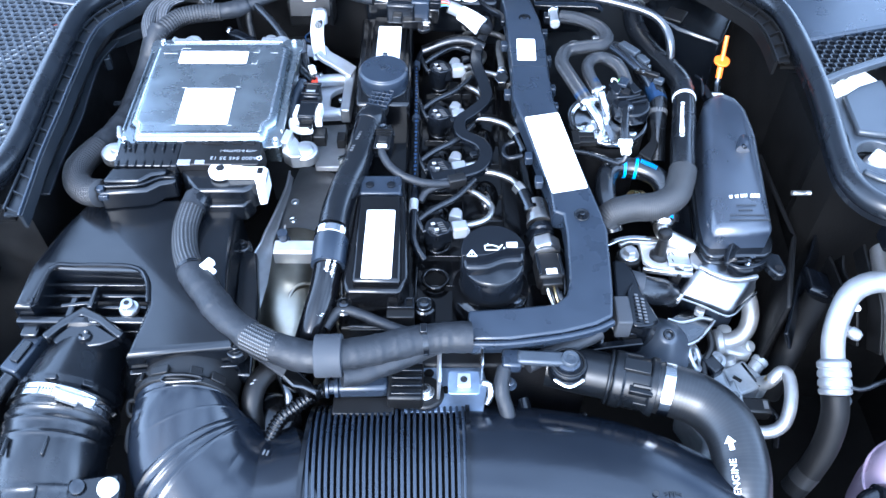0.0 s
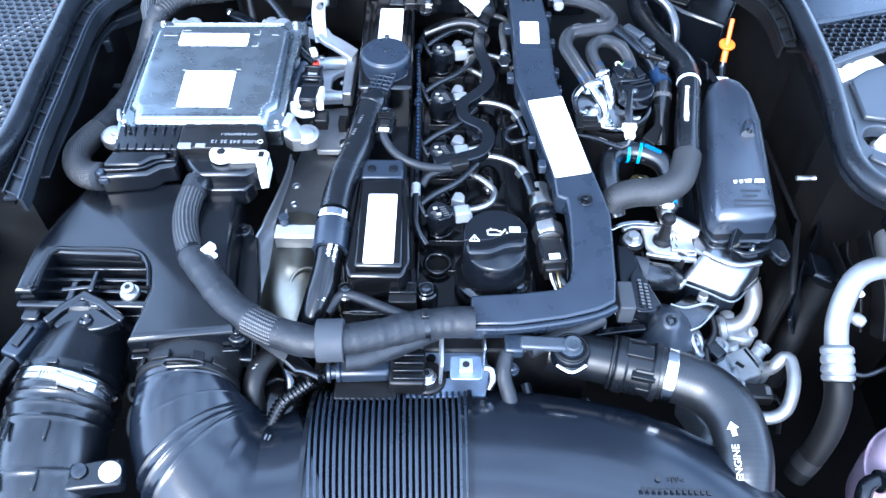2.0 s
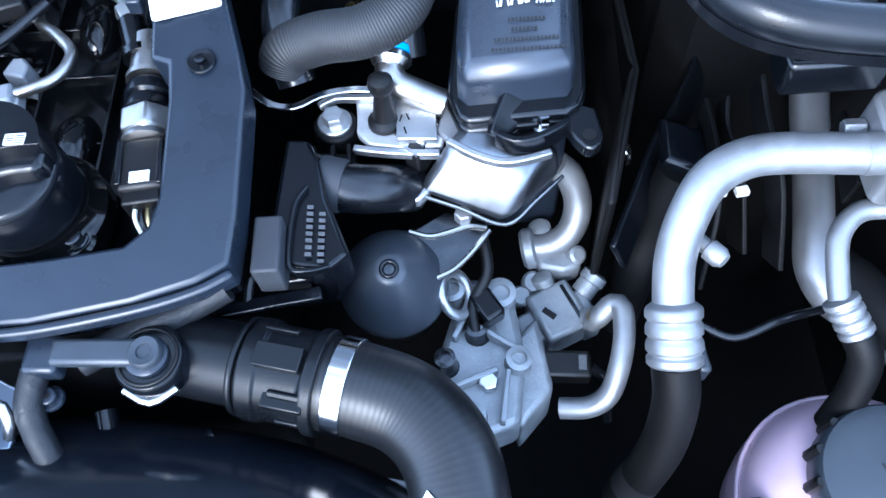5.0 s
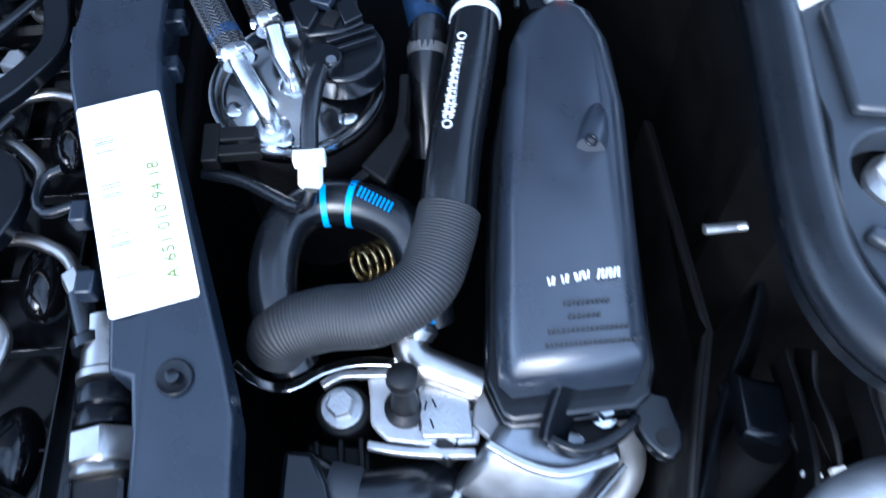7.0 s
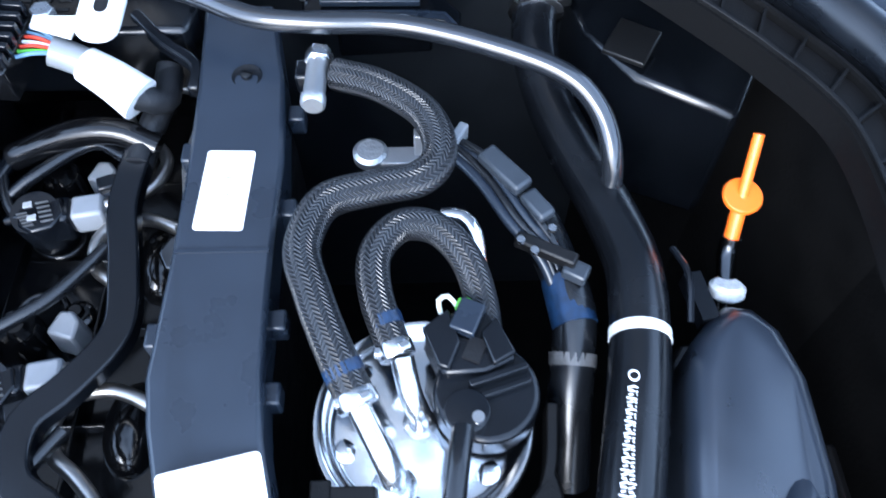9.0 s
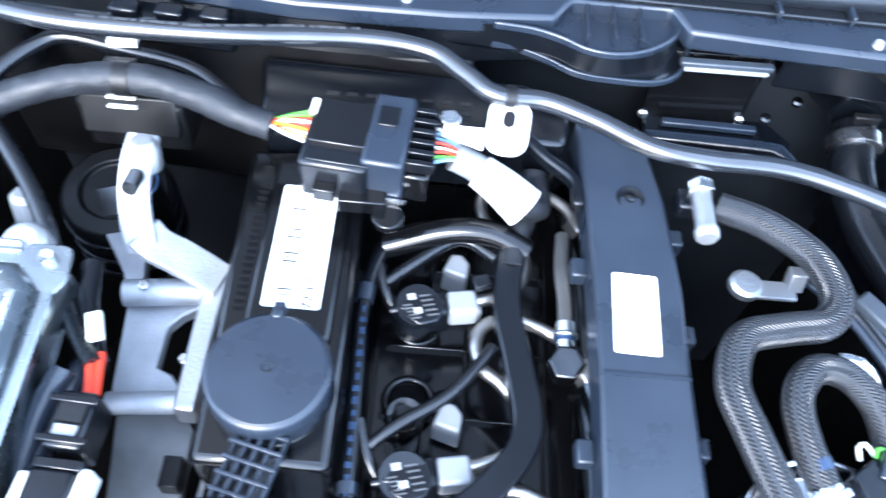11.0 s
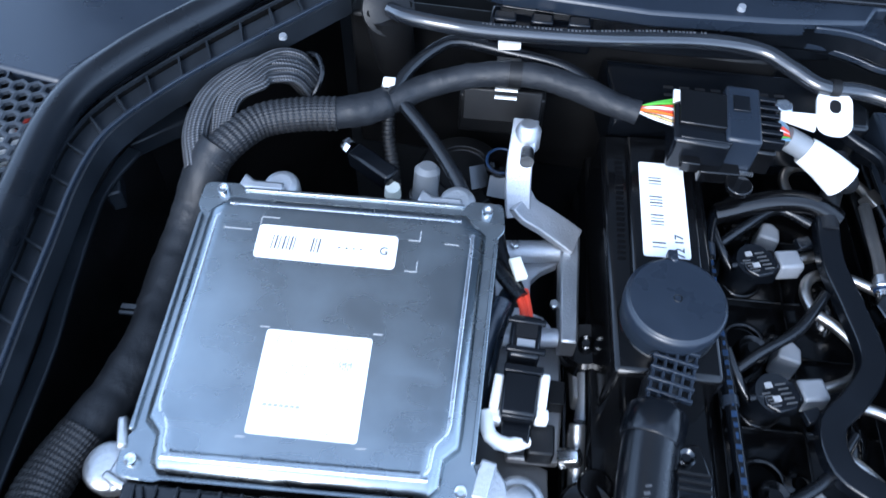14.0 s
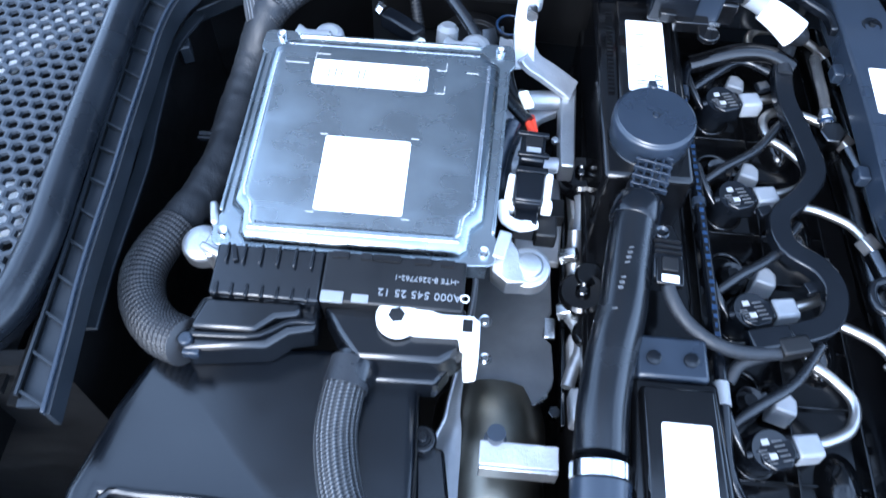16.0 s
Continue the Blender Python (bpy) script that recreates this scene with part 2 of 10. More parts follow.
# ---- materials ----
def surface(name, colour, rough, metal=0.0, vary=0.2, grain=0.1, size=900.0, blotch=30.0, spec=0.5, coat=0.0, dust=0.0, crease=0.0):
    """A plain material with grain, blotches in its gloss and, if wanted, a little dust on what faces up."""
    m = bpy.data.materials.new(name)
    m.use_nodes = True
    nt = m.node_tree
    n, link = nt.nodes, nt.links.new
    bsdf = n["Principled BSDF"]
    where = n.new("ShaderNodeTexCoord")
    fine, wide = n.new("ShaderNodeTexNoise"), n.new("ShaderNodeTexNoise")
    fine.inputs["Scale"].default_value, fine.inputs["Detail"].default_value = size, 3.0
    wide.inputs["Scale"].default_value, wide.inputs["Detail"].default_value = blotch, 5.0
    for t in (fine, wide):
        link(where.outputs["Object"], t.inputs["Vector"])
    tone = n.new("ShaderNodeMapRange")
    tone.inputs["From Min"].default_value, tone.inputs["From Max"].default_value = 0.3, 0.7
    tone.inputs["To Min"].default_value, tone.inputs["To Max"].default_value = 1 - vary, 1 + vary
    link(wide.outputs["Fac"], tone.inputs["Value"])
    mul = n.new("ShaderNodeMix")
    mul.data_type, mul.blend_type = "RGBA", "MULTIPLY"
    mul.inputs["Factor"].default_value = 1.0
    mul.inputs["A"].default_value = (*colour, 1)
    link(tone.outputs[0], mul.inputs["B"])
    out = mul.outputs["Result"]
    if dust:
        mix = n.new("ShaderNodeMix")
        mix.data_type = "RGBA"
        spots = n.new("ShaderNodeTexNoise")
        spots.inputs["Scale"].default_value, spots.inputs["Detail"].default_value = 260.0, 6.0
        link(where.outputs["Object"], spots.inputs["Vector"])
        cut = n.new("ShaderNodeMapRange")
        cut.inputs["From Min"].default_value, cut.inputs["From Max"].default_value = 0.55, 0.8
        cut.inputs["To Max"].default_value = dust
        link(spots.outputs["Fac"], cut.inputs["Value"])
        link(cut.outputs[0], mix.inputs["Factor"])
        link(out, mix.inputs["A"])
        mix.inputs["B"].default_value = (0.35, 0.34, 0.32, 1)
        out = mix.outputs["Result"]
    link(out, bsdf.inputs["Base Color"])
    gloss = n.new("ShaderNodeMapRange")
    gloss.inputs["From Min"].default_value, gloss.inputs["From Max"].default_value = 0.3, 0.7
    gloss.inputs["To Min"].default_value, gloss.inputs["To Max"].default_value = max(0.02, rough * 0.8), min(1.0, rough * 1.2)
    link(wide.outputs["Fac"], gloss.inputs["Value"])
    link(gloss.outputs[0], bsdf.inputs["Roughness"])
    if grain:
        bump = n.new("ShaderNodeBump")
        bump.inputs["Strength"].default_value, bump.inputs["Distance"].default_value = grain, 0.0006
        link(fine.outputs["Fac"], bump.inputs["Height"])
        link(bump.outputs[0], bsdf.inputs["Normal"])
        if crease:
            # soft wrinkles of wrapped tape or cloth
            folds = n.new("ShaderNodeTexNoise")
            folds.inputs["Scale"].default_value, folds.inputs["Detail"].default_value, folds.inputs["Distortion"].default_value = 48.0, 3.0, 0.6
            link(where.outputs["Object"], folds.inputs["Vector"])
            wrinkle = n.new("ShaderNodeBump")
            wrinkle.inputs["Strength"].default_value, wrinkle.inputs["Distance"].default_value = crease, 0.006
            link(folds.outputs["Fac"], wrinkle.inputs["Height"])
            link(bump.outputs[0], wrinkle.inputs["Normal"])
            link(wrinkle.outputs[0], bsdf.inputs["Normal"])
    bsdf.inputs["Metallic"].default_value = metal
    bsdf.inputs["Specular IOR Level"].default_value = spec
    bsdf.inputs["Coat Weight"].default_value = coat
    return m


def smear(m, size, turn):
    """Long wiped streaks in the gloss of a sheet."""
    nt = m.node_tree
    n, link = nt.nodes, nt.links.new
    where, bsdf = n.new("ShaderNodeTexCoord"), n["Principled BSDF"]
    lay, streak, cut, mix = n.new("ShaderNodeMapping"), n.new("ShaderNodeTexNoise"), n.new("ShaderNodeMapRange"), n.new("ShaderNodeMath")
    lay.inputs["Rotation"].default_value = (0, 0, radians(turn))
    lay.inputs["Scale"].default_value = (size, size * 3.5, size)
    streak.inputs["Scale"].default_value, streak.inputs["Detail"].default_value, streak.inputs["Distortion"].default_value = 1.0, 5.0, 1.2
    cut.inputs["From Min"].default_value, cut.inputs["From Max"].default_value, cut.inputs["To Max"].default_value = 0.50, 0.80, 0.09
    mix.operation = "ADD"
    link(where.outputs["Object"], lay.inputs["Vector"])
    link(lay.outputs[0], streak.inputs["Vector"])
    link(streak.outputs["Fac"], cut.inputs["Value"])
    link(bsdf.inputs["Roughness"].links[0].from_socket, mix.inputs[0])
    link(cut.outputs[0], mix.inputs[1])
    link(mix.outputs[0], bsdf.inputs["Roughness"])


def woven(name, dark, light, rough, pitch, ring_only=False, depth=0.0012, along=False, sharp=3.0, chevron=False):
    """A braided sleeve (or, ring_only, a fine ribbed one): the weave follows the hose's length and girth."""
    m = bpy.data.materials.new(name)
    m.use_nodes = True
    nt = m.node_tree
    n, link = nt.nodes, nt.links.new
    bsdf = n["Principled BSDF"]
    uv = n.new("ShaderNodeUVMap")
    sep = n.new("ShaderNodeSeparateXYZ")
    link(uv.outputs[0], sep.inputs[0])

    def calc(op, a, b=None):
        k = n.new("ShaderNodeMath")
        k.operation = op
        for i, v in enumerate((a, b)):
            if v is None:
                continue
            if isinstance(v, (int, float)):
                k.inputs[i].default_value = v
            else:
                link(v, k.inputs[i])
        return k.outputs[0]

    w = 2 * math.pi / pitch
    if ring_only:
        h = calc("SINE", calc("MULTIPLY", sep.outputs[0], w))
    elif chevron:
        fold = calc("PINGPONG", sep.outputs[1], pitch * 0.9)
        h = calc("SINE", calc("MULTIPLY", calc("ADD", sep.outputs[0], fold), w * 1.3))
        h = calc("MULTIPLY", h, calc("ADD", 0.6, calc("MULTIPLY", fold, 0.4 / (pitch * 0.9))))
    elif along:
        one = calc("SINE", calc("MULTIPLY", sep.outputs[1], w))
        two = calc("SINE", calc("ADD", calc("MULTIPLY", sep.outputs[0], w * 1.7), calc("MULTIPLY", sep.outputs[1], w * 0.5)))
        h = calc("ADD", calc("MULTIPLY", one, 0.62), calc("MULTIPLY", two, 0.38))
    else:
        one = calc("SINE", calc("MULTIPLY", calc("ADD", sep.outputs[0], sep.outputs[1]), w))
        two = calc("SINE", calc("MULTIPLY", calc("SUBTRACT", sep.outputs[0], sep.outputs[1]), w))
        h = calc("MAXIMUM", one, two)
    h = calc("MULTIPLY", calc("ADD", h, 1.0), 0.5)
    noise_tex = n.new("ShaderNodeTexNoise")
    noise_tex.inputs["Scale"].default_value = 120.0
    where = n.new("ShaderNodeTexCoord")
    link(where.outputs["Object"], noise_tex.inputs["Vector"])
    fac = calc("MULTIPLY", calc("POWER", h, sharp), calc("ADD", noise_tex.outputs["Fac"], 0.4))
    mix = n.new("ShaderNodeMix")
    mix.data_type = "RGBA"
    link(fac, mix.inputs["Factor"])
    mix.inputs["A"].default_value, mix.inputs["B"].default_value = (*dark, 1), (*light, 1)
    link(mix.outputs["Result"], bsdf.inputs["Base Color"])
    bump = n.new("ShaderNodeBump")
    bump.inputs["Strength"].default_value, bump.inputs["Distance"].default_value = 0.8, depth
    link(h, bump.inputs["Height"])
    link(bump.outputs[0], bsdf.inputs["Normal"])
    bsdf.inputs["Roughness"].default_value = rough
    return m


M = dict(
    plastic=surface("black_plastic", (0.0026, 0.0033, 0.0046), 0.21, grain=0.05, size=1500),
    satin=surface("satin_black_plastic", (0.003, 0.0038, 0.0054), 0.2, grain=0.06, size=1500, spec=0.38),
    matte=surface("matte_black_plastic", (0.004, 0.004, 0.0042), 0.45, grain=0.3, size=900, spec=0.32),
    gloss=surface("glossy_black_plastic", (0.0025, 0.0026, 0.003), 0.13, grain=0.03, spec=0.4),
    deep=surface("dark_engine_casting", (0.006, 0.006, 0.0065), 0.45, grain=0.6, size=300, spec=0.3),
    rubber=surface("black_rubber", (0.0038, 0.0045, 0.0058), 0.25, grain=0.08, size=700),
    seal=surface("rubber_seal", (0.006, 0.0075, 0.010), 0.30, grain=0.08, size=500, spec=0.4),
    dim=surface("dull_black_plastic", (0.003, 0.003, 0.0032), 0.55, grain=0.3, size=700, spec=0.2),
    tape=surface("cloth_tape", (0.0085, 0.0098, 0.0122), 0.55, vary=0.25, grain=0.35, size=700, spec=0.4, blotch=60, crease=0.3),
    band=surface("grey_foam_band", (0.030, 0.033, 0.038), 0.65, vary=0.12, grain=0.3, size=900, spec=0.3),
    # felt: also the near-black that stands in for shade in gaps
    felt=surface("felt_and_shade_black", (0.0025, 0.0025, 0.0026), 0.9, spec=0.1, grain=0.6, size=250),
    foil=surface("brushed_aluminium_lid", (0.31, 0.34, 0.355), 0.27, metal=1.0, vary=0.12, grain=0.02, size=600, blotch=24, dust=0.12),
    alu=surface("cast_aluminium", (0.42, 0.43, 0.45), 0.45, metal=0.55, vary=0.15, grain=0.7, size=500, blotch=50),
    pale=surface("pale_cast_aluminium", (0.53, 0.535, 0.54), 0.46, metal=1.0, vary=0.1, grain=0.6, size=450),
    steel=surface("zinc_plated_steel", (0.62, 0.63, 0.64), 0.25, metal=1.0, vary=0.15, grain=0.2, size=300),
    polished=surface("polished_aluminium", (0.24, 0.25, 0.265), 0.36, metal=1.0, vary=0.2, grain=0.08, size=200, blotch=45),
    pipe=surface("dull_aluminium_pipe", (0.30, 0.304, 0.31), 0.48, metal=0.75, vary=0.1, grain=0.35, size=350, blotch=60),
    fitting=surface("rough_cast_fitting", (0.30, 0.315, 0.325), 0.55, metal=0.6, vary=0.2, grain=0.7, size=450, blotch=60),
    drawn=surface("dull_drawn_steel", (0.42, 0.40, 0.375), 0.34, metal=1.0, vary=0.15, grain=0.1, size=400, blotch=60),
    neck=surface("worn_black_pipe_plastic", (0.004, 0.0048, 0.006), 0.32, vary=0.3, grain=0.12, size=700, spec=0.3),
    chrome=surface("bright_steel", (0.75, 0.76, 0.77), 0.12, metal=1.0, vary=0.05, grain=0.03),
    shield=surface("heat_shield_sheet", (0.34, 0.34, 0.33), 0.3, metal=1.0, vary=0.2, grain=0.4, size=150, blotch=20),
    grey_sheet=surface("grey_coated_sheet", (0.26, 0.26, 0.265), 0.4, metal=0.6, vary=0.25, grain=0.3, blotch=25),
    plate=surface("dark_coated_sheet", (0.115, 0.117, 0.12), 0.36, metal=0.7, vary=0.2, grain=0.2, blotch=30),
    zinc=surface("blue_zinc_plated_sheet", (0.22, 0.27, 0.35), 0.38, metal=0.85, vary=0.2, grain=0.1, blotch=40),
    iron=surface("dull_cast_alloy", (0.06, 0.063, 0.067), 0.24, metal=1.0, vary=0.3, grain=0.06, size=400, blotch=40),
    dust_print=surface("dim_grey_print", (0.07, 0.072, 0.075), 0.5, vary=0.3, grain=0, blotch=300),
    turbo=surface("heat_tinted_steel", (0.29, 0.27, 0.22), 0.36, metal=1.0, vary=0.3, grain=0.15, blotch=18),
    label=surface("white_sticker", (0.86, 0.86, 0.85), 0.5, vary=0.02, grain=0.05),
    ink=surface("printing_ink", (0.03, 0.03, 0.03), 0.6, vary=0.0, grain=0),
    paleink=surface("pale_printing_ink", (0.35, 0.35, 0.35), 0.6, vary=0.2, grain=0),
    tank=surface("satin_reservoir_plastic", (0.016, 0.0215, 0.032), 0.32, vary=0.12, grain=0.06, size=1300, spec=0.9),
    cone=surface("grey_black_rubber_cone", (0.027, 0.033, 0.041), 0.36, vary=0.15, grain=0.12, size=900),
    dome=surface("grey_cone_rubber", (0.042, 0.049, 0.060), 0.36, vary=0.15, grain=0.12, size=900),
    inkgreen=surface("olive_printing_ink", (0.16, 0.20, 0.03), 0.6, vary=0.0, grain=0),
    print=surface("white_print", (0.75, 0.77, 0.78), 0.55, vary=0.2, grain=0, blotch=300),
    faint=surface("faint_moulded_marks", (0.012, 0.012, 0.0125), 0.4, vary=0.1, grain=0),
    white=surface("white_plastic", (0.78, 0.78, 0.76), 0.4, vary=0.05, grain=0.15),
    ivory=surface("ivory_plastic", (0.72, 0.73, 0.64), 0.38, vary=0.05, grain=0.1),
    light_grey=surface("light_grey_plastic", (0.20, 0.21, 0.225), 0.38, vary=0.12, grain=0.15),
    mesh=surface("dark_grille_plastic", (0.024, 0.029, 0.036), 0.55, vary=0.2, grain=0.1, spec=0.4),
    gutter=surface("dull_gutter_plastic", (0.012, 0.0145, 0.018), 0.40, vary=0.25, grain=0.15, spec=0.35),
    grey=surface("grey_plastic", (0.20, 0.21, 0.22), 0.4, vary=0.1, grain=0.2),
    duct=surface("smooth_duct_plastic", (0.0046, 0.0063, 0.0097), 0.19, vary=0.1, grain=0.03, size=1500),
    sheen=surface("shiny_pipe_plastic", (0.010, 0.0115, 0.014), 0.2, vary=0.2, grain=0.02, spec=0.7, coat=0.6),
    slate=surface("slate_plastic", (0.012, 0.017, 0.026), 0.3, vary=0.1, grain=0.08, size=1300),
    blue=surface("blue_marking", (0.02, 0.32, 0.75), 0.5, vary=0.1, grain=0.1),
    navy=surface("blue_hose_print", (0.005, 0.020, 0.055), 0.45, vary=0.4, grain=0.2, blotch=200),
    orange=surface("orange_plastic", (0.95, 0.16, 0.01), 0.35, vary=0.05, grain=0.05),
    pink=surface("pink_coolant_tank", (0.46, 0.34, 0.41), 0.32, vary=0.06, grain=0.05, coat=0.2),
    red=surface("red_wire", (0.65, 0.05, 0.02), 0.4, vary=0.1, grain=0),
    green=surface("green_wire", (0.12, 0.45, 0.05), 0.4, vary=0.1, grain=0),
    sky_wire=surface("pale_blue_wire", (0.16, 0.28, 0.40), 0.4, vary=0.1, grain=0),
    brass=surface("gold_passivated_steel", (0.55, 0.42, 0.2), 0.3, metal=1.0, vary=0.2, grain=0.1),
    paint=surface("dark_car_paint", (0.03, 0.04, 0.055), 0.22, vary=0.05, grain=0.02, coat=0.6),
    under=surface("bonnet_lining", (0.055, 0.075, 0.104), 0.5, vary=0.35, grain=0.3, size=200, blotch=6),
    # unseen ground, given a pale tone to brighten reflections in the duct
    asphalt=surface("pale_reflecting_ground", (0.30, 0.30, 0.29), 0.85, vary=0.25, grain=1.0, size=250, blotch=3),
    braid=woven("braided_sleeve", (0.004, 0.004, 0.0045), (0.055, 0.059, 0.066), 0.3, 0.0034, chevron=True),
    braid_bold=woven("coarse_braided_sleeve", (0.004, 0.004, 0.0045), (0.13, 0.135, 0.14), 0.45, 0.0046, along=True, sharp=4.0),
    strands=woven("stranded_sleeve", (0.004, 0.004, 0.0045), (0.13, 0.135, 0.145), 0.45, 0.0036, along=True, sharp=2.0),
    ringed=woven("ringed_sleeve", (0.004, 0.004, 0.0045), (0.034, 0.035, 0.038), 0.5, 0.0026, depth=0.0005, along=True, sharp=2.5),
    braid_fine=woven("fine_braided_sleeve", (0.008, 0.008, 0.0085), (0.06, 0.062, 0.064), 0.45, 0.0024),
    ribbed=woven("ribbed_insulation", (0.010, 0.0102, 0.011), (0.023, 0.0235, 0.024), 0.6, 0.0019, ring_only=True, depth=0.0003),
    wavy=woven("textured_hose", (0.0042, 0.0048, 0.0058), (0.008, 0.0088, 0.010), 0.36, 0.0042, ring_only=True, depth=0.00005),
)
smear(M["foil"], 14.0, 35)


def screw(at, r, h, material, label, axis=(0, 0, 1), group="", star=True, name="screw"):
    """A flange screw: washer, head and a dark star socket."""
    t = thing(name, at, label, "screw", group)
    a = Vector(axis).normalized()
    part("washer", Geo().lathe([(r * 1.5, 0), (r * 1.5, h * 0.25), (r * 1.4, h * 0.35)], at, axis), material, t)
    top = Vector(at) + a * h * 0.3
    if star:
        part("head", Geo().lathe([(r, 0), (r, h * 0.6), (r * 0.85, h * 0.7)], top, axis, 20), material, t)
        part("socket", Geo().lathe([(r * 0.5, 0), (r * 0.45, h * 0.1)], top + a * (h * 0.65), axis, 6), M["deep"], t)
    else:
        part("head", Geo().hexnut(top, r, h, axis), material, t)
    return t

# ---- setting: ground, engine bay, wing gutters, seals and grille trays ----
g = Geo().box((0, 0, -0.05), (300, 300, 0.1))
solo("ground", g, M["asphalt"], "unseen ground under the car, made pale to reflect light", "ground", kind="structure")
g = Geo().box((0.02, 0.7, 0.36), (1.5, 1.2, 0.02))
solo("bay_floor", g, M["felt"], "black plastic undertray of the engine bay", "undertray", kind="structure", bevel=0.003)


def sheet_wall(line, z0, z1, thick):
    """An upright sheet along a line seen from above."""
    geo = Geo()
    for (x0, y0), (x1, y1) in zip(line, line[1:]):
        d = Vector((x1 - x0, y1 - y0, 0)).normalized().cross(Z) * thick
        geo.prism([(x0, y0), (x1, y1), (x1 + d.x, y1 + d.y), (x0 + d.x, y0 + d.y)], z0, z1)
    return geo


solo("wall_left", sheet_wall([(-0.70, 0.14), (-0.70, 0.64), (-0.512, 0.67), (-0.510, 0.80), (-0.522, 0.97), (-0.510, 1.07), (-0.42, 1.19), (-0.36, 1.27)], 0.0, 0.930, -0.012), M["matte"],
     "black felt-lined inner wing of the engine bay", "inner wing", kind="structure")
solo("wall_right", sheet_wall([(0.76, 0.14), (0.76, 0.74), (0.53, 0.76), (0.512, 0.80), (0.52, 0.97), (0.48, 1.13), (0.40, 1.25)], 0.0, 0.92, 0.012), M["felt"],
     "black felt-lined inner wing of the engine bay", "inner wing", kind="structure")
solo("wall_front", Geo().box((0.02, 0.13, 0.365), (1.5, 0.02, 0.73)), M["felt"], "black panel behind the radiator", "front panel", kind="structure")
g = Geo().box((0, 1.26, 0.48), (1.0, 0.02, 0.96))
solo("wall_rear", g, M["gutter"], "black insulated bulkhead behind the engine", "bulkhead", kind="structure")

# panels added to keep the bright ground from showing through gaps
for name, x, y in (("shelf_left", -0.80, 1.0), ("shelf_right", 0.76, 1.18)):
    solo(name, Geo().box((x, y, 0.86), (0.44, 0.80, 0.06)), M["felt"], "added black panel closing gaps under the wing tray", "wing panel", kind="structure")
solo("shelf_rear", Geo().box((0.0, 1.42, 0.90), (1.96, 0.30, 0.06)), M["felt"], "added black panel closing gaps under the scuttle", "scuttle panel", kind="structure")
front, back = (0.69, 1.04, 2.22), (0.84, 1.54, 1.08)
hood_edge = [(-back[0], back[1], back[2]), (back[0], back[1], back[2]), (front[0], front[1], front[2]), (-front[0], front[1], front[2])]
hood = Geo().add(hood_edge + [(x, y + 0.027, z + 0.012) for x, y, z in hood_edge], [(0, 1, 2, 3), (7, 6, 5, 4), (0, 4, 5, 1), (1, 5, 6, 2), (2, 6, 7, 3), (3, 7, 4, 0)])
solo("bonnet", hood, M["under"], "grey-lined underside of the open bonnet", "bonnet", kind="structure", bevel=0.01)


seal_left = [(-0.80, 0.655, 0.975), (-0.68, 0.650, 0.976), (-0.575, 0.654, 0.978), (-0.535, 0.678, 0.980), (-0.527, 0.732, 0.981), (-0.530, 0.789, 0.982), (-0.534, 0.849, 0.982), (-0.538, 0.930, 0.982), (-0.541, 1.003, 0.982),
             (-0.533, 1.045, 0.983), (-0.517, 1.074, 0.984), (-0.490, 1.110, 0.985), (-0.446, 1.158, 0.987), (-0.405, 1.205, 0.990), (-0.33, 1.245, 0.993)]
seal_right = [(0.760, 0.596, 0.982), (0.627, 0.600, 0.984), (0.542, 0.610, 0.986), (0.500, 0.626, 0.989), (0.482, 0.660, 0.989), (0.482, 0.707, 0.990), (0.496, 0.816, 0.992), (0.500, 0.911, 0.994), (0.494, 1.006, 0.999), (0.470, 1.052, 1.003), (0.440, 1.095, 1.005), (0.396, 1.138, 1.007), (0.350, 1.185, 1.010)]
for name, line in (("rubber_seal", seal_left), ("rubber_seal", seal_right)):
    t = thing(name, line[3], "black hollow rubber bonnet seal along the wing", "rubber seal")
    part("bulb", Geo().tube(line, 0.0135, 18, 0.012), M["seal"], t)
    part("foot", Geo().strip([(x, y, z - 0.013) for x, y, z in line], 0.022, 0.008, 0.012), M["rubber"], t)
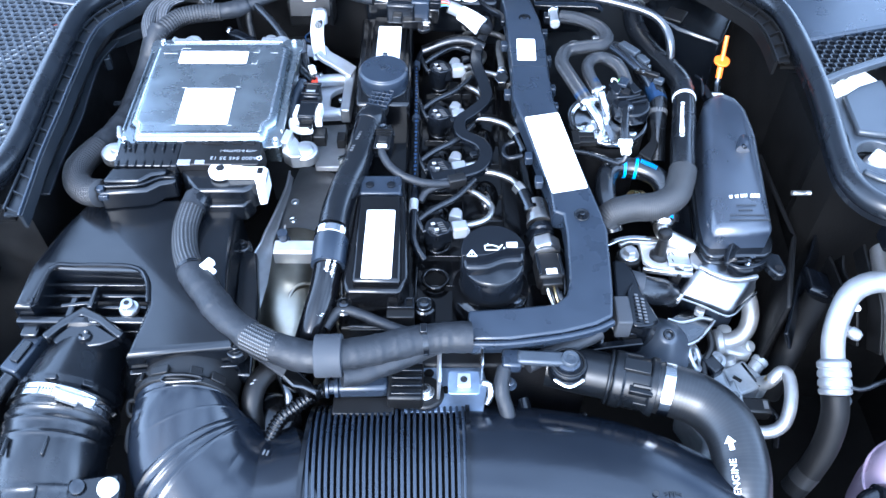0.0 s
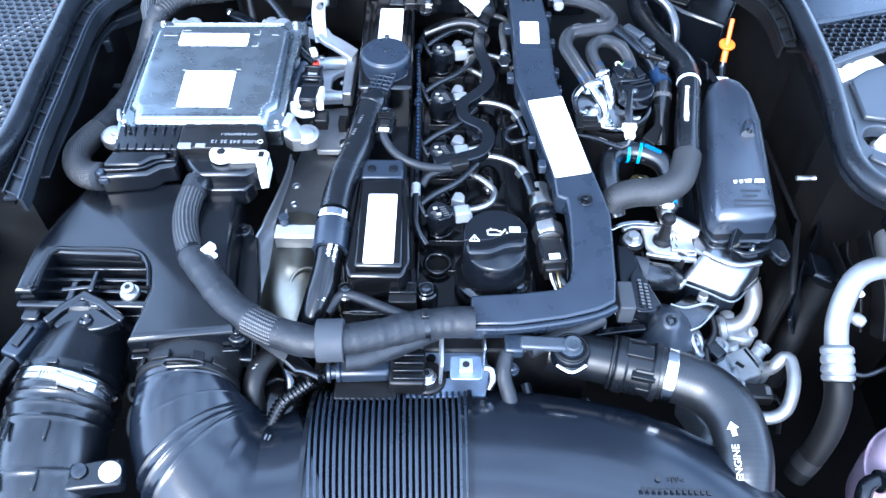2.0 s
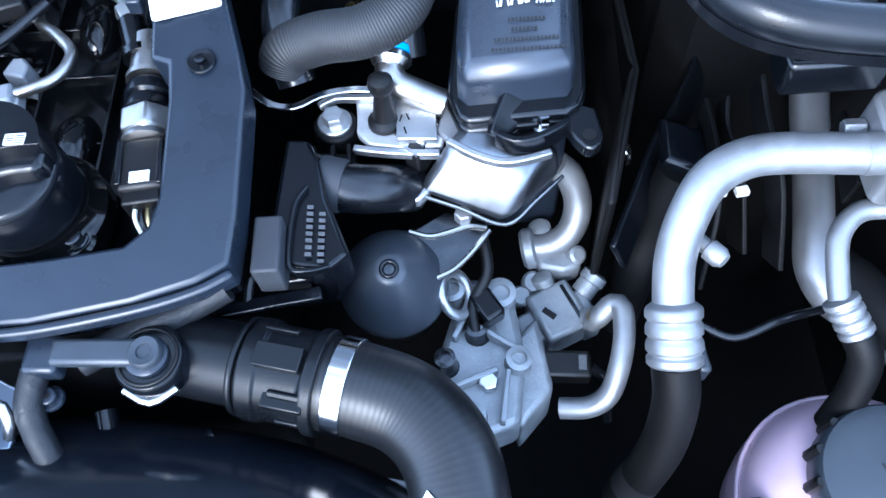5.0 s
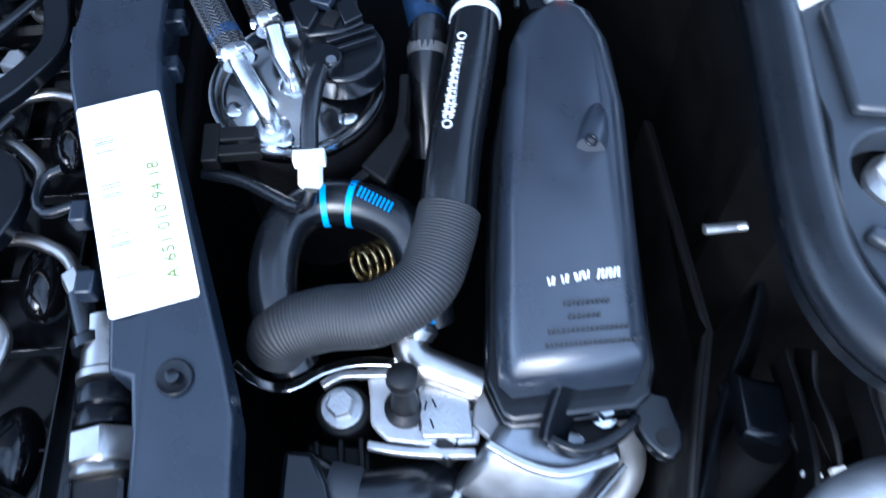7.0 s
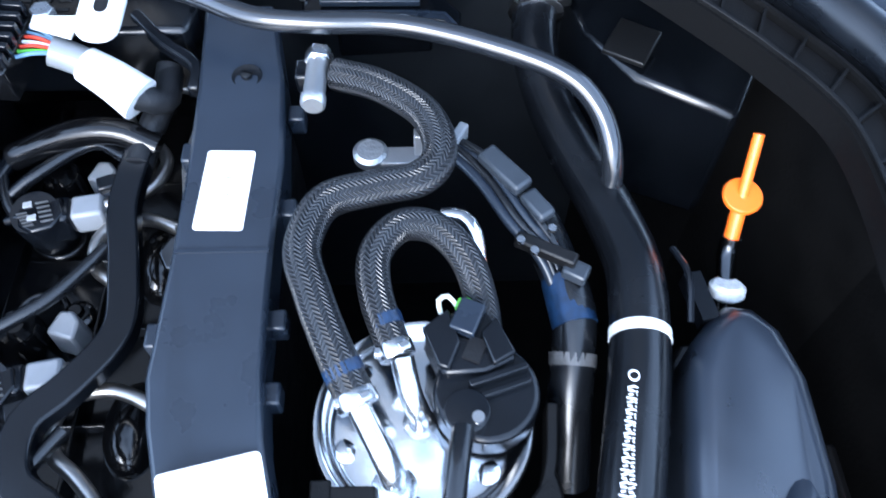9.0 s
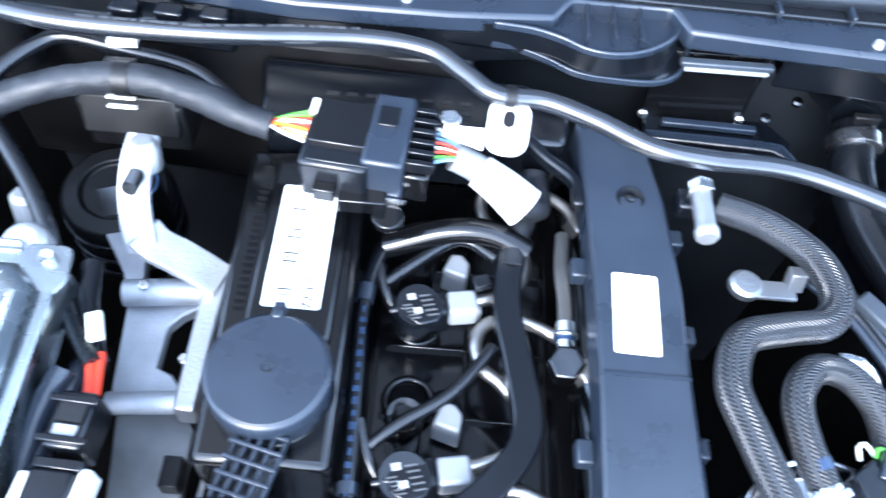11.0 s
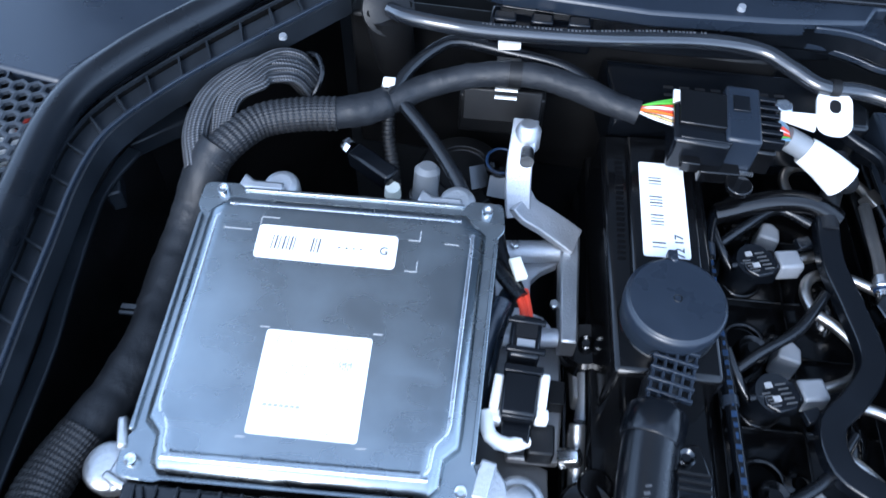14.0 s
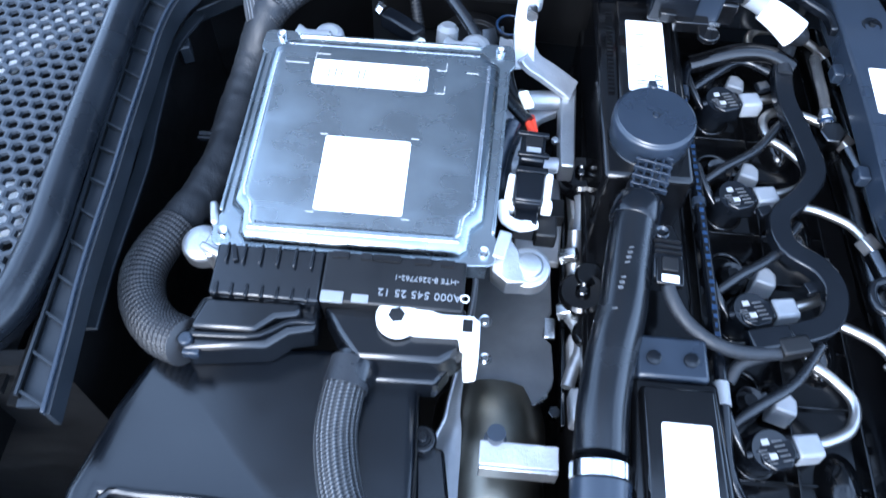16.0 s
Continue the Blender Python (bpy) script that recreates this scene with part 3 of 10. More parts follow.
def ribbed_gutter(brim, kerb, side, coat):
    """A walled channel with slanting ribs between a wing seal and the bay."""
    t = thing("wing_gutter", brim[4], "dark slate ribbed plastic wing gutter inside the rubber seal", "gutter")
    middle = [tuple((Vector(a) + Vector(b)) / 2 - Vector((0, 0, 0.0065))) for a, b in zip(brim, kerb)]
    brim, kerb = curve_points(brim, 0.004), curve_points(kerb, 0.004)
    part("channel", Geo().strip(middle, 0.021, 0.003, 0.006), coat, t)
    # the right side takes darker materials, for the shade it lies in
    part("lip", Geo().strip([tuple(q) for q in brim[::3]], 0.0028, 0.004, 0.006), M["slate"] if side > 0 else M["dim"], t, "upper edge of the gutter", 0.0006)
    part("lip_wall", Geo().strip([(x + side * 0.002, y, z - 0.011) for x, y, z in brim[::3]], 0.004, 0.020, 0.006), coat if side > 0 else M["felt"], t)
    part("outer_edge", Geo().strip([tuple(q) for q in kerb[::3]], 0.002, 0.003, 0.006), coat, t)
    part("outer_wall", Geo().strip([(x, y, z - 0.008) for x, y, z in kerb[::3]], 0.002, 0.014, 0.006), M["felt"], t)
    part("seal_groove", Geo().strip([(x - side * 0.004, y, z - 0.020) for x, y, z in kerb[::3]], 0.020, 0.004, 0.006), M["felt"], t)
    walked, step_at = 0.0, 0.0
    for a, b in zip(kerb, kerb[1:]):
        walked += (b - a).length
        if walked < step_at:
            continue
        step_at += 0.0285
        d = (b - a).normalized()
        q = min(brim, key=lambda w: (w - b - Vector((side * d.y * 0.018 - d.x * 0.010, -side * d.x * 0.018 - d.y * 0.010, 0))).length)
        part("rib", Geo().strip([tuple(b + Vector((0, 0, -0.003))), tuple(q + Vector((0, 0, -0.003)))], 0.0018, 0.006, 0.05), coat, t)
    return t


brim_left = [(-0.487, 0.620, 0.970), (-0.493, 0.680, 0.971), (-0.497, 0.720, 0.972), (-0.500, 0.766, 0.972), (-0.502, 0.805, 0.972), (-0.506, 0.861, 0.972), (-0.509, 0.917, 0.972), (-0.511, 0.965, 0.973), (-0.507, 1.004, 0.974), (-0.496, 1.031, 0.974),
             (-0.479, 1.057, 0.974), (-0.463, 1.075, 0.976), (-0.423, 1.112, 0.982), (-0.383, 1.147, 0.987), (-0.344, 1.185, 0.990)]
kerb_left = [(-0.508, 0.630, 0.970), (-0.511, 0.690, 0.971), (-0.513, 0.732, 0.972), (-0.515, 0.762, 0.972), (-0.518, 0.800, 0.972), (-0.524, 0.873, 0.972), (-0.528, 0.931, 0.972), (-0.531, 0.985, 0.973), (-0.526, 1.018, 0.974), (-0.514, 1.047, 0.974),
             (-0.496, 1.074, 0.974), (-0.478, 1.095, 0.976), (-0.438, 1.134, 0.982), (-0.396, 1.173, 0.987), (-0.365, 1.205, 0.990)]
t = ribbed_gutter(brim_left, kerb_left, 1, M["gutter"])
part("lower_ledge", Geo().strip([(-0.500, 0.70, 0.925), (-0.504, 0.758, 0.925), (-0.506, 0.850, 0.925), (-0.511, 0.896, 0.925), (-0.517, 0.959, 0.925), (-0.517, 1.000, 0.925), (-0.505, 1.04, 0.925)], 0.012, 0.004), M["gutter"], t, "", 0.001)
part("bracket", Geo().prism([(-0.518, 1.043), (-0.470, 1.085), (-0.480, 1.100), (-0.530, 1.070)], 0.905, 0.922), M["gutter"], t, "moulded bracket under the lip", 0.002)
part("bracket", Geo().prism([(-0.520, 1.035), (-0.505, 1.000), (-0.515, 0.995), (-0.535, 1.03)], 0.90, 0.921), M["gutter"], t, "moulded bracket under the lip", 0.002)
part("pin", Geo().lathe([(0.0035, 0), (0.003, 0.003)], (-0.392, 1.122, 0.984), seg=12), M["grey"], t, "pale pin")


def mirrored(line):
    """The other wing's line: the bay is the same on both sides but for a small shift."""
    return [(-x - 0.05 + 0.06 * max(0.0, 0.92 - y), y - 0.02, z + 0.02) for x, y, z in line]


# same gutter in near-black: its deeper shade is put into the material
ribbed_gutter(mirrored(brim_left)[6:], mirrored(kerb_left)[6:], -1, M["dim"])


def honeycomb(x0, x1, y0, y1, height, keep, pitch=0.0128, hole=0.0052, deep=0.006):
    """A plate of open hexagons, as one mesh."""
    geo = Geo()
    dy = pitch * 0.866
    rows, cols = int((y1 - y0) / dy), int((x1 - x0) / pitch)
    for j in range(rows):
        for i in range(cols):
            cx, cy = x0 + (i + 0.5 * (j % 2)) * pitch, y0 + j * dy
            if not keep(cx, cy):
                continue
            vs = []
            for r, down in ((pitch * 0.5774, 0.0), (hole, 0.0008), (hole * 0.92, deep)):
                for k in range(6):
                    a = math.pi / 6 + k * math.pi / 3
                    x, y = cx + r * math.cos(a), cy + r * math.sin(a)
                    vs.append((x, y, height(x, y) - down))
            geo.add(vs, [(k, (k + 1) % 6, 6 + (k + 1) % 6, 6 + k) for k in range(6)] + [(6 + k, 6 + (k + 1) % 6, 12 + (k + 1) % 6, 12 + k) for k in range(6)])
    return geo


def left_height(x, y):
    return 0.974 + 0.03 * (-0.55 - x)


t = thing("grille_tray", (-0.62, 0.9, 0.95), "black honeycomb grille tray outside the wing seal", "grille tray")
tagged(part("honeycomb", honeycomb(-0.80, -0.53, 0.66, 1.10, left_height, lambda x, y: x < -0.546 + 0.02 * max(0.0, 0.80 - y) - 0.03 * max(0.0, y - 0.8) + 0.25 * max(0.0, y - 1.0) and y < 1.055 - 0.20 * (x + 0.556), 0.0126, 0.0050, 0.004), M["mesh"], t), kind="stuff")
# near-black sheet stands in for the shade below the honeycomb holes
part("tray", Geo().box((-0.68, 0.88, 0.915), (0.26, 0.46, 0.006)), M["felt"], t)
# white in place of metal: the light on beam and bracket is painted in
part("beam", Geo().box((-0.625, 0.948, 0.957), (0.17, 0.034, 0.010), rz=55), M["white"], t, "metal beam under the honeycomb, whitened to look lit", 0.004)
part("beam", Geo().box((-0.590, 0.775, 0.955), (0.05, 0.05, 0.010), rz=15), M["white"], t, "metal bracket under the honeycomb, whitened to look lit", 0.004)
part("red_mark", Geo().box((-0.586, 1.040, 0.950), (0.012, 0.010, 0.006), rz=40), M["red"], t, "small red mark under the honeycomb", 0.002)
part("smooth_panel", Geo().prism([(-0.556, 1.058), (-0.82, 1.112), (-0.82, 1.40), (-0.39, 1.40), (-0.415, 1.225), (-0.456, 1.178), (-0.505, 1.125), (-0.540, 1.085)], 0.955, 0.978), M["slate"], t, "smooth grey plastic panel", 0.004)
part("front_edge", Geo().box((-0.72, 0.640, 0.955), (0.30, 0.03, 0.03)), M["plastic"], t, "", 0.004)


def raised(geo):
    """The tray outside the right seal: smaller and higher, scaled towards the first camera position to fit its view."""
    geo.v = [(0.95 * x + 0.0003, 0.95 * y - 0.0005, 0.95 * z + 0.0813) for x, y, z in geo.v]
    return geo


def right_height(x, y):
    return 0.962 + 0.02 * (x - 0.55)


t = thing("grille_tray", (0.62, 0.9, 0.93), "black plastic tray with a honeycomb grille outside the wing seal", "grille tray")
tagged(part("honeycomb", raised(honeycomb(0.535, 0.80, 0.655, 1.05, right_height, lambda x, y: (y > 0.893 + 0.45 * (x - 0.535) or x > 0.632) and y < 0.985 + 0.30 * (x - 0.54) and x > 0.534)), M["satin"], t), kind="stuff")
# black sheet again, in place of the shade under this honeycomb
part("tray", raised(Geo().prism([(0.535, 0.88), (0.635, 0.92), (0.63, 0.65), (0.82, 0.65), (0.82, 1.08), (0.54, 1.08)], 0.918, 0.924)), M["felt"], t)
# this beam's brightness is put into a white colour too
part("beam", raised(Geo().box((0.57, 0.905, 0.944), (0.10, 0.03, 0.010), rz=25)), M["white"], t, "beam under the honeycomb, made white to look lit", 0.003)
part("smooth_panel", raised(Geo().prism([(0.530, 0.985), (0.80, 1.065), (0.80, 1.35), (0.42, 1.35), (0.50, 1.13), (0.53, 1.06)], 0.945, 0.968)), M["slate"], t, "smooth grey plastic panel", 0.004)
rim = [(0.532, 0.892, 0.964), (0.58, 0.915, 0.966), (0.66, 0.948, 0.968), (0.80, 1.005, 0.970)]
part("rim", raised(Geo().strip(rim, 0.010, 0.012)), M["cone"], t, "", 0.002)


# cover with a round hole over the strut nut, outside the right seal
def cover_with_hole(outer, c, r, z0, z1, seg=28):
    geo = Geo()
    n = seg
    ring = [(c[0] + r * math.cos(2 * math.pi * k / n), c[1] + r * math.sin(2 * math.pi * k / n)) for k in range(n)]

    def edge(a):
        d = Vector((math.cos(a), math.sin(a)))
        best = None
        for p, q in zip(outer, outer[1:] + outer[:1]):
            p, q = Vector(p) - Vector(c), Vector(q) - Vector(c)
            e = q - p
            den = d.x * e.y - d.y * e.x
            if abs(den) < 1e-9:
                continue
            s, u = (p.x * e.y - p.y * e.x) / den, (p.x * d.y - p.y * d.x) / den
            if s > 0 and -1e-6 <= u <= 1 + 1e-6 and (best is None or s < best):
                best = s
        return (c[0] + d.x * best, c[1] + d.y * best)

    out = [edge(2 * math.pi * k / n) for k in range(n)]
    vs = [(*p, z1) for p in ring] + [(*p, z1) for p in out] + [(*p, z0) for p in ring] + [(*p, z0) for p in out]
    for k in range(n):
        k2 = (k + 1) % n
        geo.f += [(k, n + k, n + k2, k2), (k, k2, 2 * n + k2, 2 * n + k), (n + k, 3 * n + k, 3 * n + k2, n + k2)]
    geo.v = vs
    return geo


t = thing("strut_cover", (0.62, 0.78, 0.92), "grey-black plastic tray cover with a round hole over the strut", "plastic cover")
outer = [(0.535, 0.888), (0.540, 0.80), (0.527, 0.74), (0.532, 0.700), (0.560, 0.672), (0.606, 0.664), (0.622, 0.70), (0.628, 0.78), (0.634, 0.93), (0.58, 0.905)]
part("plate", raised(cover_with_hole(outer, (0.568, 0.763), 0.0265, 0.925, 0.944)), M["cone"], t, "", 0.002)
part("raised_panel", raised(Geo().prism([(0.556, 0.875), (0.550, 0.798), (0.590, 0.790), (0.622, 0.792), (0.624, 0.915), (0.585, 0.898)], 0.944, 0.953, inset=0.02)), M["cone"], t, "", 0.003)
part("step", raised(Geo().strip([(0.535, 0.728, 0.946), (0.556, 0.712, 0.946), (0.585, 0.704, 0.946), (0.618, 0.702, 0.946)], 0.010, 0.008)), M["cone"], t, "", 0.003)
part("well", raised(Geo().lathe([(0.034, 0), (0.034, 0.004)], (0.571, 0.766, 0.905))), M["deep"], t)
t = thing("strut_nut", (0.578, 0.764, 0.90), "white capped hexagonal nut of the strut mount", "nut")
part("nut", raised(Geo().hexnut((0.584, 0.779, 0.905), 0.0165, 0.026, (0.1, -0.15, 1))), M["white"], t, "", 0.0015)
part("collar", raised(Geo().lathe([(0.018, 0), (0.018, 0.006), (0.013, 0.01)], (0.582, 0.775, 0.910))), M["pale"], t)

# ---- left of the engine: air filter box, control unit, harness ----
t = thing("air_filter_box", (-0.36, 0.58, 0.70), "large black plastic air filter box with a recessed front slot", "air filter box")
outline = [(-0.482, 0.528), (-0.484, 0.590), (-0.470, 0.65), (-0.452, 0.700), (-0.30, 0.712), (-0.258, 0.70), (-0.250, 0.584), (-0.238, 0.515), (-0.222, 0.487), (-0.224, 0.474), (-0.336, 0.460),
           (-0.333, 0.50), (-0.331, 0.53), (-0.340, 0.560), (-0.355, 0.583), (-0.458, 0.586), (-0.462, 0.528)]


def crown(x, y):
    return 0.918 - 0.035 * (y - 0.56)


part("body", Geo().pillow(outline, 0.62, crown, 0.009, 6), M["plastic"], t, "", sharp=50)
slot = Geo().box((-0.402, 0.555, 0.872), (0.125, 0.065, 0.012))
for k in range(3):
    slot.box((-0.402, 0.578 - 0.014 * k, 0.884 + 0.004 * (2 - k)), (0.118, 0.005, 0.010))
slot.box((-0.425, 0.540, 0.892), (0.008, 0.03, 0.018))
part("slot_floor", slot, M["plastic"], t, "ribbed floor of the slot", 0.0015)
part("cross_bar", Geo().box((-0.40, 0.523, 0.893), (0.165, 0.010, 0.018)).box((-0.465, 0.514, 0.886), (0.02, 0.02, 0.02)), M["plastic"], t, "", 0.003)
part("lid_seam", Geo().strip([(-0.336, 0.456, 0.893), (-0.28, 0.463, 0.892), (-0.222, 0.470, 0.890)], 0.006, 0.005), M["plastic"], t, "", 0.001)
part("flange", Geo().prism([(-0.258, 0.66), (-0.235, 0.655), (-0.218, 0.56), (-0.212, 0.47), (-0.24, 0.47), (-0.25, 0.58)], 0.85, 0.868), M["plastic"], t, "", 0.003)
for q in ((-0.222, 0.478, 0.895), (-0.252, 0.658, 0.865)):
    part("ear", Geo().lathe([(0.011, 0), (0.011, 0.014)], q), M["plastic"], t, "", 0.002)
part("raised_edge", Geo().tube([(-0.458, 0.534, 0.915), (-0.456, 0.585, 0.917), (-0.43, 0.589, 0.918), (-0.362, 0.587, 0.918), (-0.340, 0.568, 0.918), (-0.330, 0.535, 0.917)], 0.003, 8), M["plastic"], t)
screw((-0.357, 0.538, 0.899), 0.0075, 0.014, M["pale"], "bright collar screw on the air filter box", star=True)
screw((-0.222, 0.478, 0.909), 0.0045, 0.006, M["satin"], "black star-socket screw on the air filter box")
screw((-0.252, 0.658, 0.879), 0.0045, 0.006, M["satin"], "black star-socket screw on the air filter box")
screw((-0.466, 0.537, 0.912), 0.005, 0.006, M["satin"], "black star-socket screw on the air filter box")

# air mass sensor flange and ribbed intake hose
t = thing("intake_hose", (-0.40, 0.42, 0.80), "black ribbed rubber intake hose with a steel clamp", "air hose")
path = [(-0.408, 0.535, 0.852), (-0.412, 0.47, 0.852), (-0.414, 0.40, 0.848), (-0.411, 0.33, 0.832), (-0.404, 0.25, 0.79), (-0.398, 0.19, 0.73)]


def bands(s, f):
    grow = 0.68 + 0.30 * min(1.0, s / 0.085)
    bulge = 0.022 * abs(math.sin(math.pi * (s - 0.146) / 0.0475)) if s > 0.146 else 0.0
    return grow + bulge + sum(h * math.exp(-((s - q) / 0.0022) ** 2) for q, h in ((0.099, 0.035), (0.121, 0.045), (0.131, 0.030), (0.146, 0.030), (0.1935, 0.035), (0.241, 0.035), (0.2885, 0.035), (0.336, 0.03)))


part("hose", Geo().tube(path, 0.0560, 44, 0.0014, bands), M["rubber"], t)
for y, z in ((0.318, 0.832), (0.366, 0.8445)):
    for x, dz, ry in ((-0.438, 0.0525, -28), (-0.396, 0.0555, 14)):
        part("moulded_bar", Geo().box((x, y, z + dz), (0.003, 0.020, 0.005), ry=ry), M["rubber"], t, "", 0.001)
part("flange", Geo().lathe([(0.036, 0), (0.050, 0.004), (0.050, 0.012), (0.044, 0.016), (0.0435, 0.024)], (-0.409, 0.530, 0.853), (0, -1, -0.01), 36), M["plastic"], t, "", 0.001)
part("roof", Geo().prism([(-0.446, 0.500), (-0.430, 0.522), (-0.409, 0.541), (-0.384, 0.528), (-0.352, 0.504), (-0.358, 0.496), (-0.386, 0.517), (-0.409, 0.528), (-0.428, 0.510), (-0.438, 0.494)], 0.890, 0.904), M["plastic"], t, "", 0.003)
part("gusset", Geo().prism([(-0.436, 0.498), (-0.409, 0.529), (-0.362, 0.501), (-0.380, 0.492), (-0.405, 0.488), (-0.425, 0.490)], 0.880, lambda x, y: 0.895 + 0.12 * (y - 0.488)), M["plastic"], t, "", 0.002)
part("knob", Geo().lathe([(0.007, 0), (0.007, 0.006), (0.0045, 0.008), (0.0025, 0.006)], (-0.398, 0.502, 0.894)), M["plastic"], t)
part("vane", Geo().box((-0.402, 0.552, 0.900), (0.006, 0.030, 0.012)).box((-0.418, 0.545, 0.896), (0.040, 0.005, 0.012), rz=8), M["plastic"], t, "", 0.0015)
ring_way = (0.12, 1, 0)
part("clamp_band", Geo().lathe([(0.0572, -0.007), (0.0592, -0.0068), (0.0592, 0.0068), (0.0572, 0.007)], (-0.4135, 0.427, 0.8505), ring_way, 48), M["chrome"], t, "bright steel worm-drive band")
part("band_slot", Geo().lathe([(0.0594, -0.0008), (0.0596, 0.0), (0.0594, 0.0008)], (-0.4135, 0.427, 0.8505), ring_way, 48), M["iron"], t, "dark groove round the band")
part("clamp_screw", Geo().box((-0.388, 0.420, 0.905), (0.022, 0.014, 0.009), ry=27, rz=-8).lathe([(0.0045, 0), (0.0045, 0.034)], (-0.402, 0.423, 0.913), (0.85, -0.12, -0.42), 16).hexnut((-0.372, 0.418, 0.899), 0.0062, 0.010, (0.85, -0.1, -0.45)), M["pale"], t, "steel clamp screw housing", 0.001)
thread = Geo()
for k in range(5):
    thread.box((-0.420 + 0.0035 * k, 0.4255 - 0.0004 * k, 0.9102 - 0.0002 * k), (0.0016, 0.010, 0.0012), ry=4)
part("thread", thread, M["pale"], t, "row of punched thread slots")
for x, y, z, ry in ((-0.412, 0.4415, 0.9075, 0), (-0.446, 0.4425, 0.8985, -35), (-0.376, 0.4395, 0.8965, 35)):
    part("rim_lug", Geo().box((x, y, z), (0.012, 0.006, 0.005), ry=ry), M["plastic"], t, "", 0.001)
t = thing("air_mass_connector", (-0.468, 0.47, 0.86), "grey-black plastic connector on the air hose flange", "connector")
part("body", Geo().box((-0.468, 0.487, 0.878), (0.022, 0.052, 0.022), rz=-18), M["slate"], t, "", 0.003)
part("latch", Geo().box((-0.466, 0.485, 0.891), (0.010, 0.028, 0.006), rz=-18), M["plastic"], t, "", 0.001)
part("boot", Geo().tube([(-0.476, 0.462, 0.876), (-0.49, 0.43, 0.868), (-0.505, 0.39, 0.83)], 0.009, 12), M["rubber"], t)
t = thing("hose_sensor", (-0.35, 0.335, 0.86), "black pressure sensor with a pale round cap", "sensor")
part("body", Geo().box((-0.352, 0.333, 0.860), (0.062, 0.030, 0.022), rz=8), M["satin"], t, "", 0.004)
part("cap", Geo().lathe([(0.0105, 0), (0.0105, 0.005), (0.009, 0.007)], (-0.332, 0.335, 0.870), (0, -0.3, 1)), M["ivory"], t, "pale round cap", 0.0005)
part("socket", Geo().lathe([(0.008, 0), (0.008, 0.004), (0.004, 0.005)], (-0.363, 0.335, 0.871), (0, -0.2, 1)), M["iron"], t, "", 0.0005)

# charge-air duct across the front
t = thing("intake_duct", (0.03, 0.34, 0.78), "large smooth black plastic intake duct across the front", "air duct")


def elbow_mesh(seg=44, rows=170):
    """A bend that widens from a round collar into the flat duct, turning about a corner."""
    geo, vs, fs = Geo(), [], []
    for i in range(rows + 1):
        f = i / rows
        g = max(0.0, (f - 0.16) / 0.84)
        a = math.pi * (1.0 + 0.5 * g)
        far = 0.094 + 0.010 * g
        wide, high = 0.050 + 0.0425 * min(1.0, g * 1.15), 0.050 + 0.0205 * min(1.0, g * 1.3)
        k = 1.0 + sum(h * math.exp(-((f - c) / w) ** 2) for c, h, w in ((0.20, 0.05, 0.014), (0.235, 0.025, 0.006), (0.40, 0.008, 0.005), (0.535, 0.030, 0.006), (0.575, 0.034, 0.006), (0.625, 0.020, 0.008)))
        out = Vector((math.cos(a), math.sin(a), 0))
        mid = Vector((-0.185, 0.445, 0.857 - 0.0740 * g * g * (3 - 2 * g))) + out * far
        if f < 0.16:
            mid.y += 0.035 * (1 - f / 0.16)
        for j in range(seg):
            b = 2 * math.pi * j / seg
            vs.append(mid + out * (wide * k * math.cos(b)) + Z * (high * k * math.sin(b)))
    for i in range(rows):
        for j in range(seg):
            n = (j + 1) % seg
            fs.append((i * seg + j, (i + 1) * seg + j, (i + 1) * seg + n, i * seg + n))
    return geo.add(vs, fs)


part("elbow", elbow_mesh(), M["duct"], t, "ridged bend of the duct", sharp=70)
collar = part("collar", Geo().lathe([(0.050, 0), (0.0545, 0.003), (0.0545, 0.028), (0.0535, 0.030), (0.0535, 0.036), (0.0565, 0.038), (0.0565, 0.045), (0.052, 0.047)], (-0.280, 0.484, 0.857), (0, -1, -0.02), 48), M["matte"], t, "dull black locking collar", 0.0008)
for a, ln in ((-52, 0.012), (-18, 0.016), (22, 0.010), (48, 0.014)):
    part("latch", Geo().box((-0.280 + 0.0565 * math.sin(radians(a)), 0.449, 0.857 + 0.0565 * math.cos(radians(a))), (ln * 1.3, 0.010, 0.0035), ry=a), M["matte"], collar, "", 0.001)
slot_loop = [(-0.292, 0.436, 0.9125), (-0.290, 0.4405, 0.9130), (-0.270, 0.4415, 0.9140), (-0.253, 0.4405, 0.9115), (-0.251, 0.4365, 0.9110), (-0.270, 0.4345, 0.9125), (-0.288, 0.4335, 0.9120)]
part("spring_clip", Geo().tube(slot_loop + slot_loop[:1], 0.0017, 8, 0.003), M["plastic"], collar)
for a, b in ((0.448, 0.430), (0.420, 0.388)):
    x = -0.345 + 0.35 * (0.448 - a) * 0.9
    part("side_loop", Geo().tube([(x + 0.010, a, 0.852), (x - 0.001, a - 0.001, 0.850), (x - 0.002, (a + b) / 2, 0.848), (x + 0.003, b, 0.848), (x + 0.014, b + 0.001, 0.850)], 0.0032, 8, 0.004), M["matte"], t)
part("scratch", Geo().box((-0.186, 0.384, 0.8534), (0.0018, 0.006, 0.0006), rz=-15).box((-0.182, 0.383, 0.8534), (0.0018, 0.006, 0.0006), rz=-15), M["dust_print"], t, "two pale scuffs")
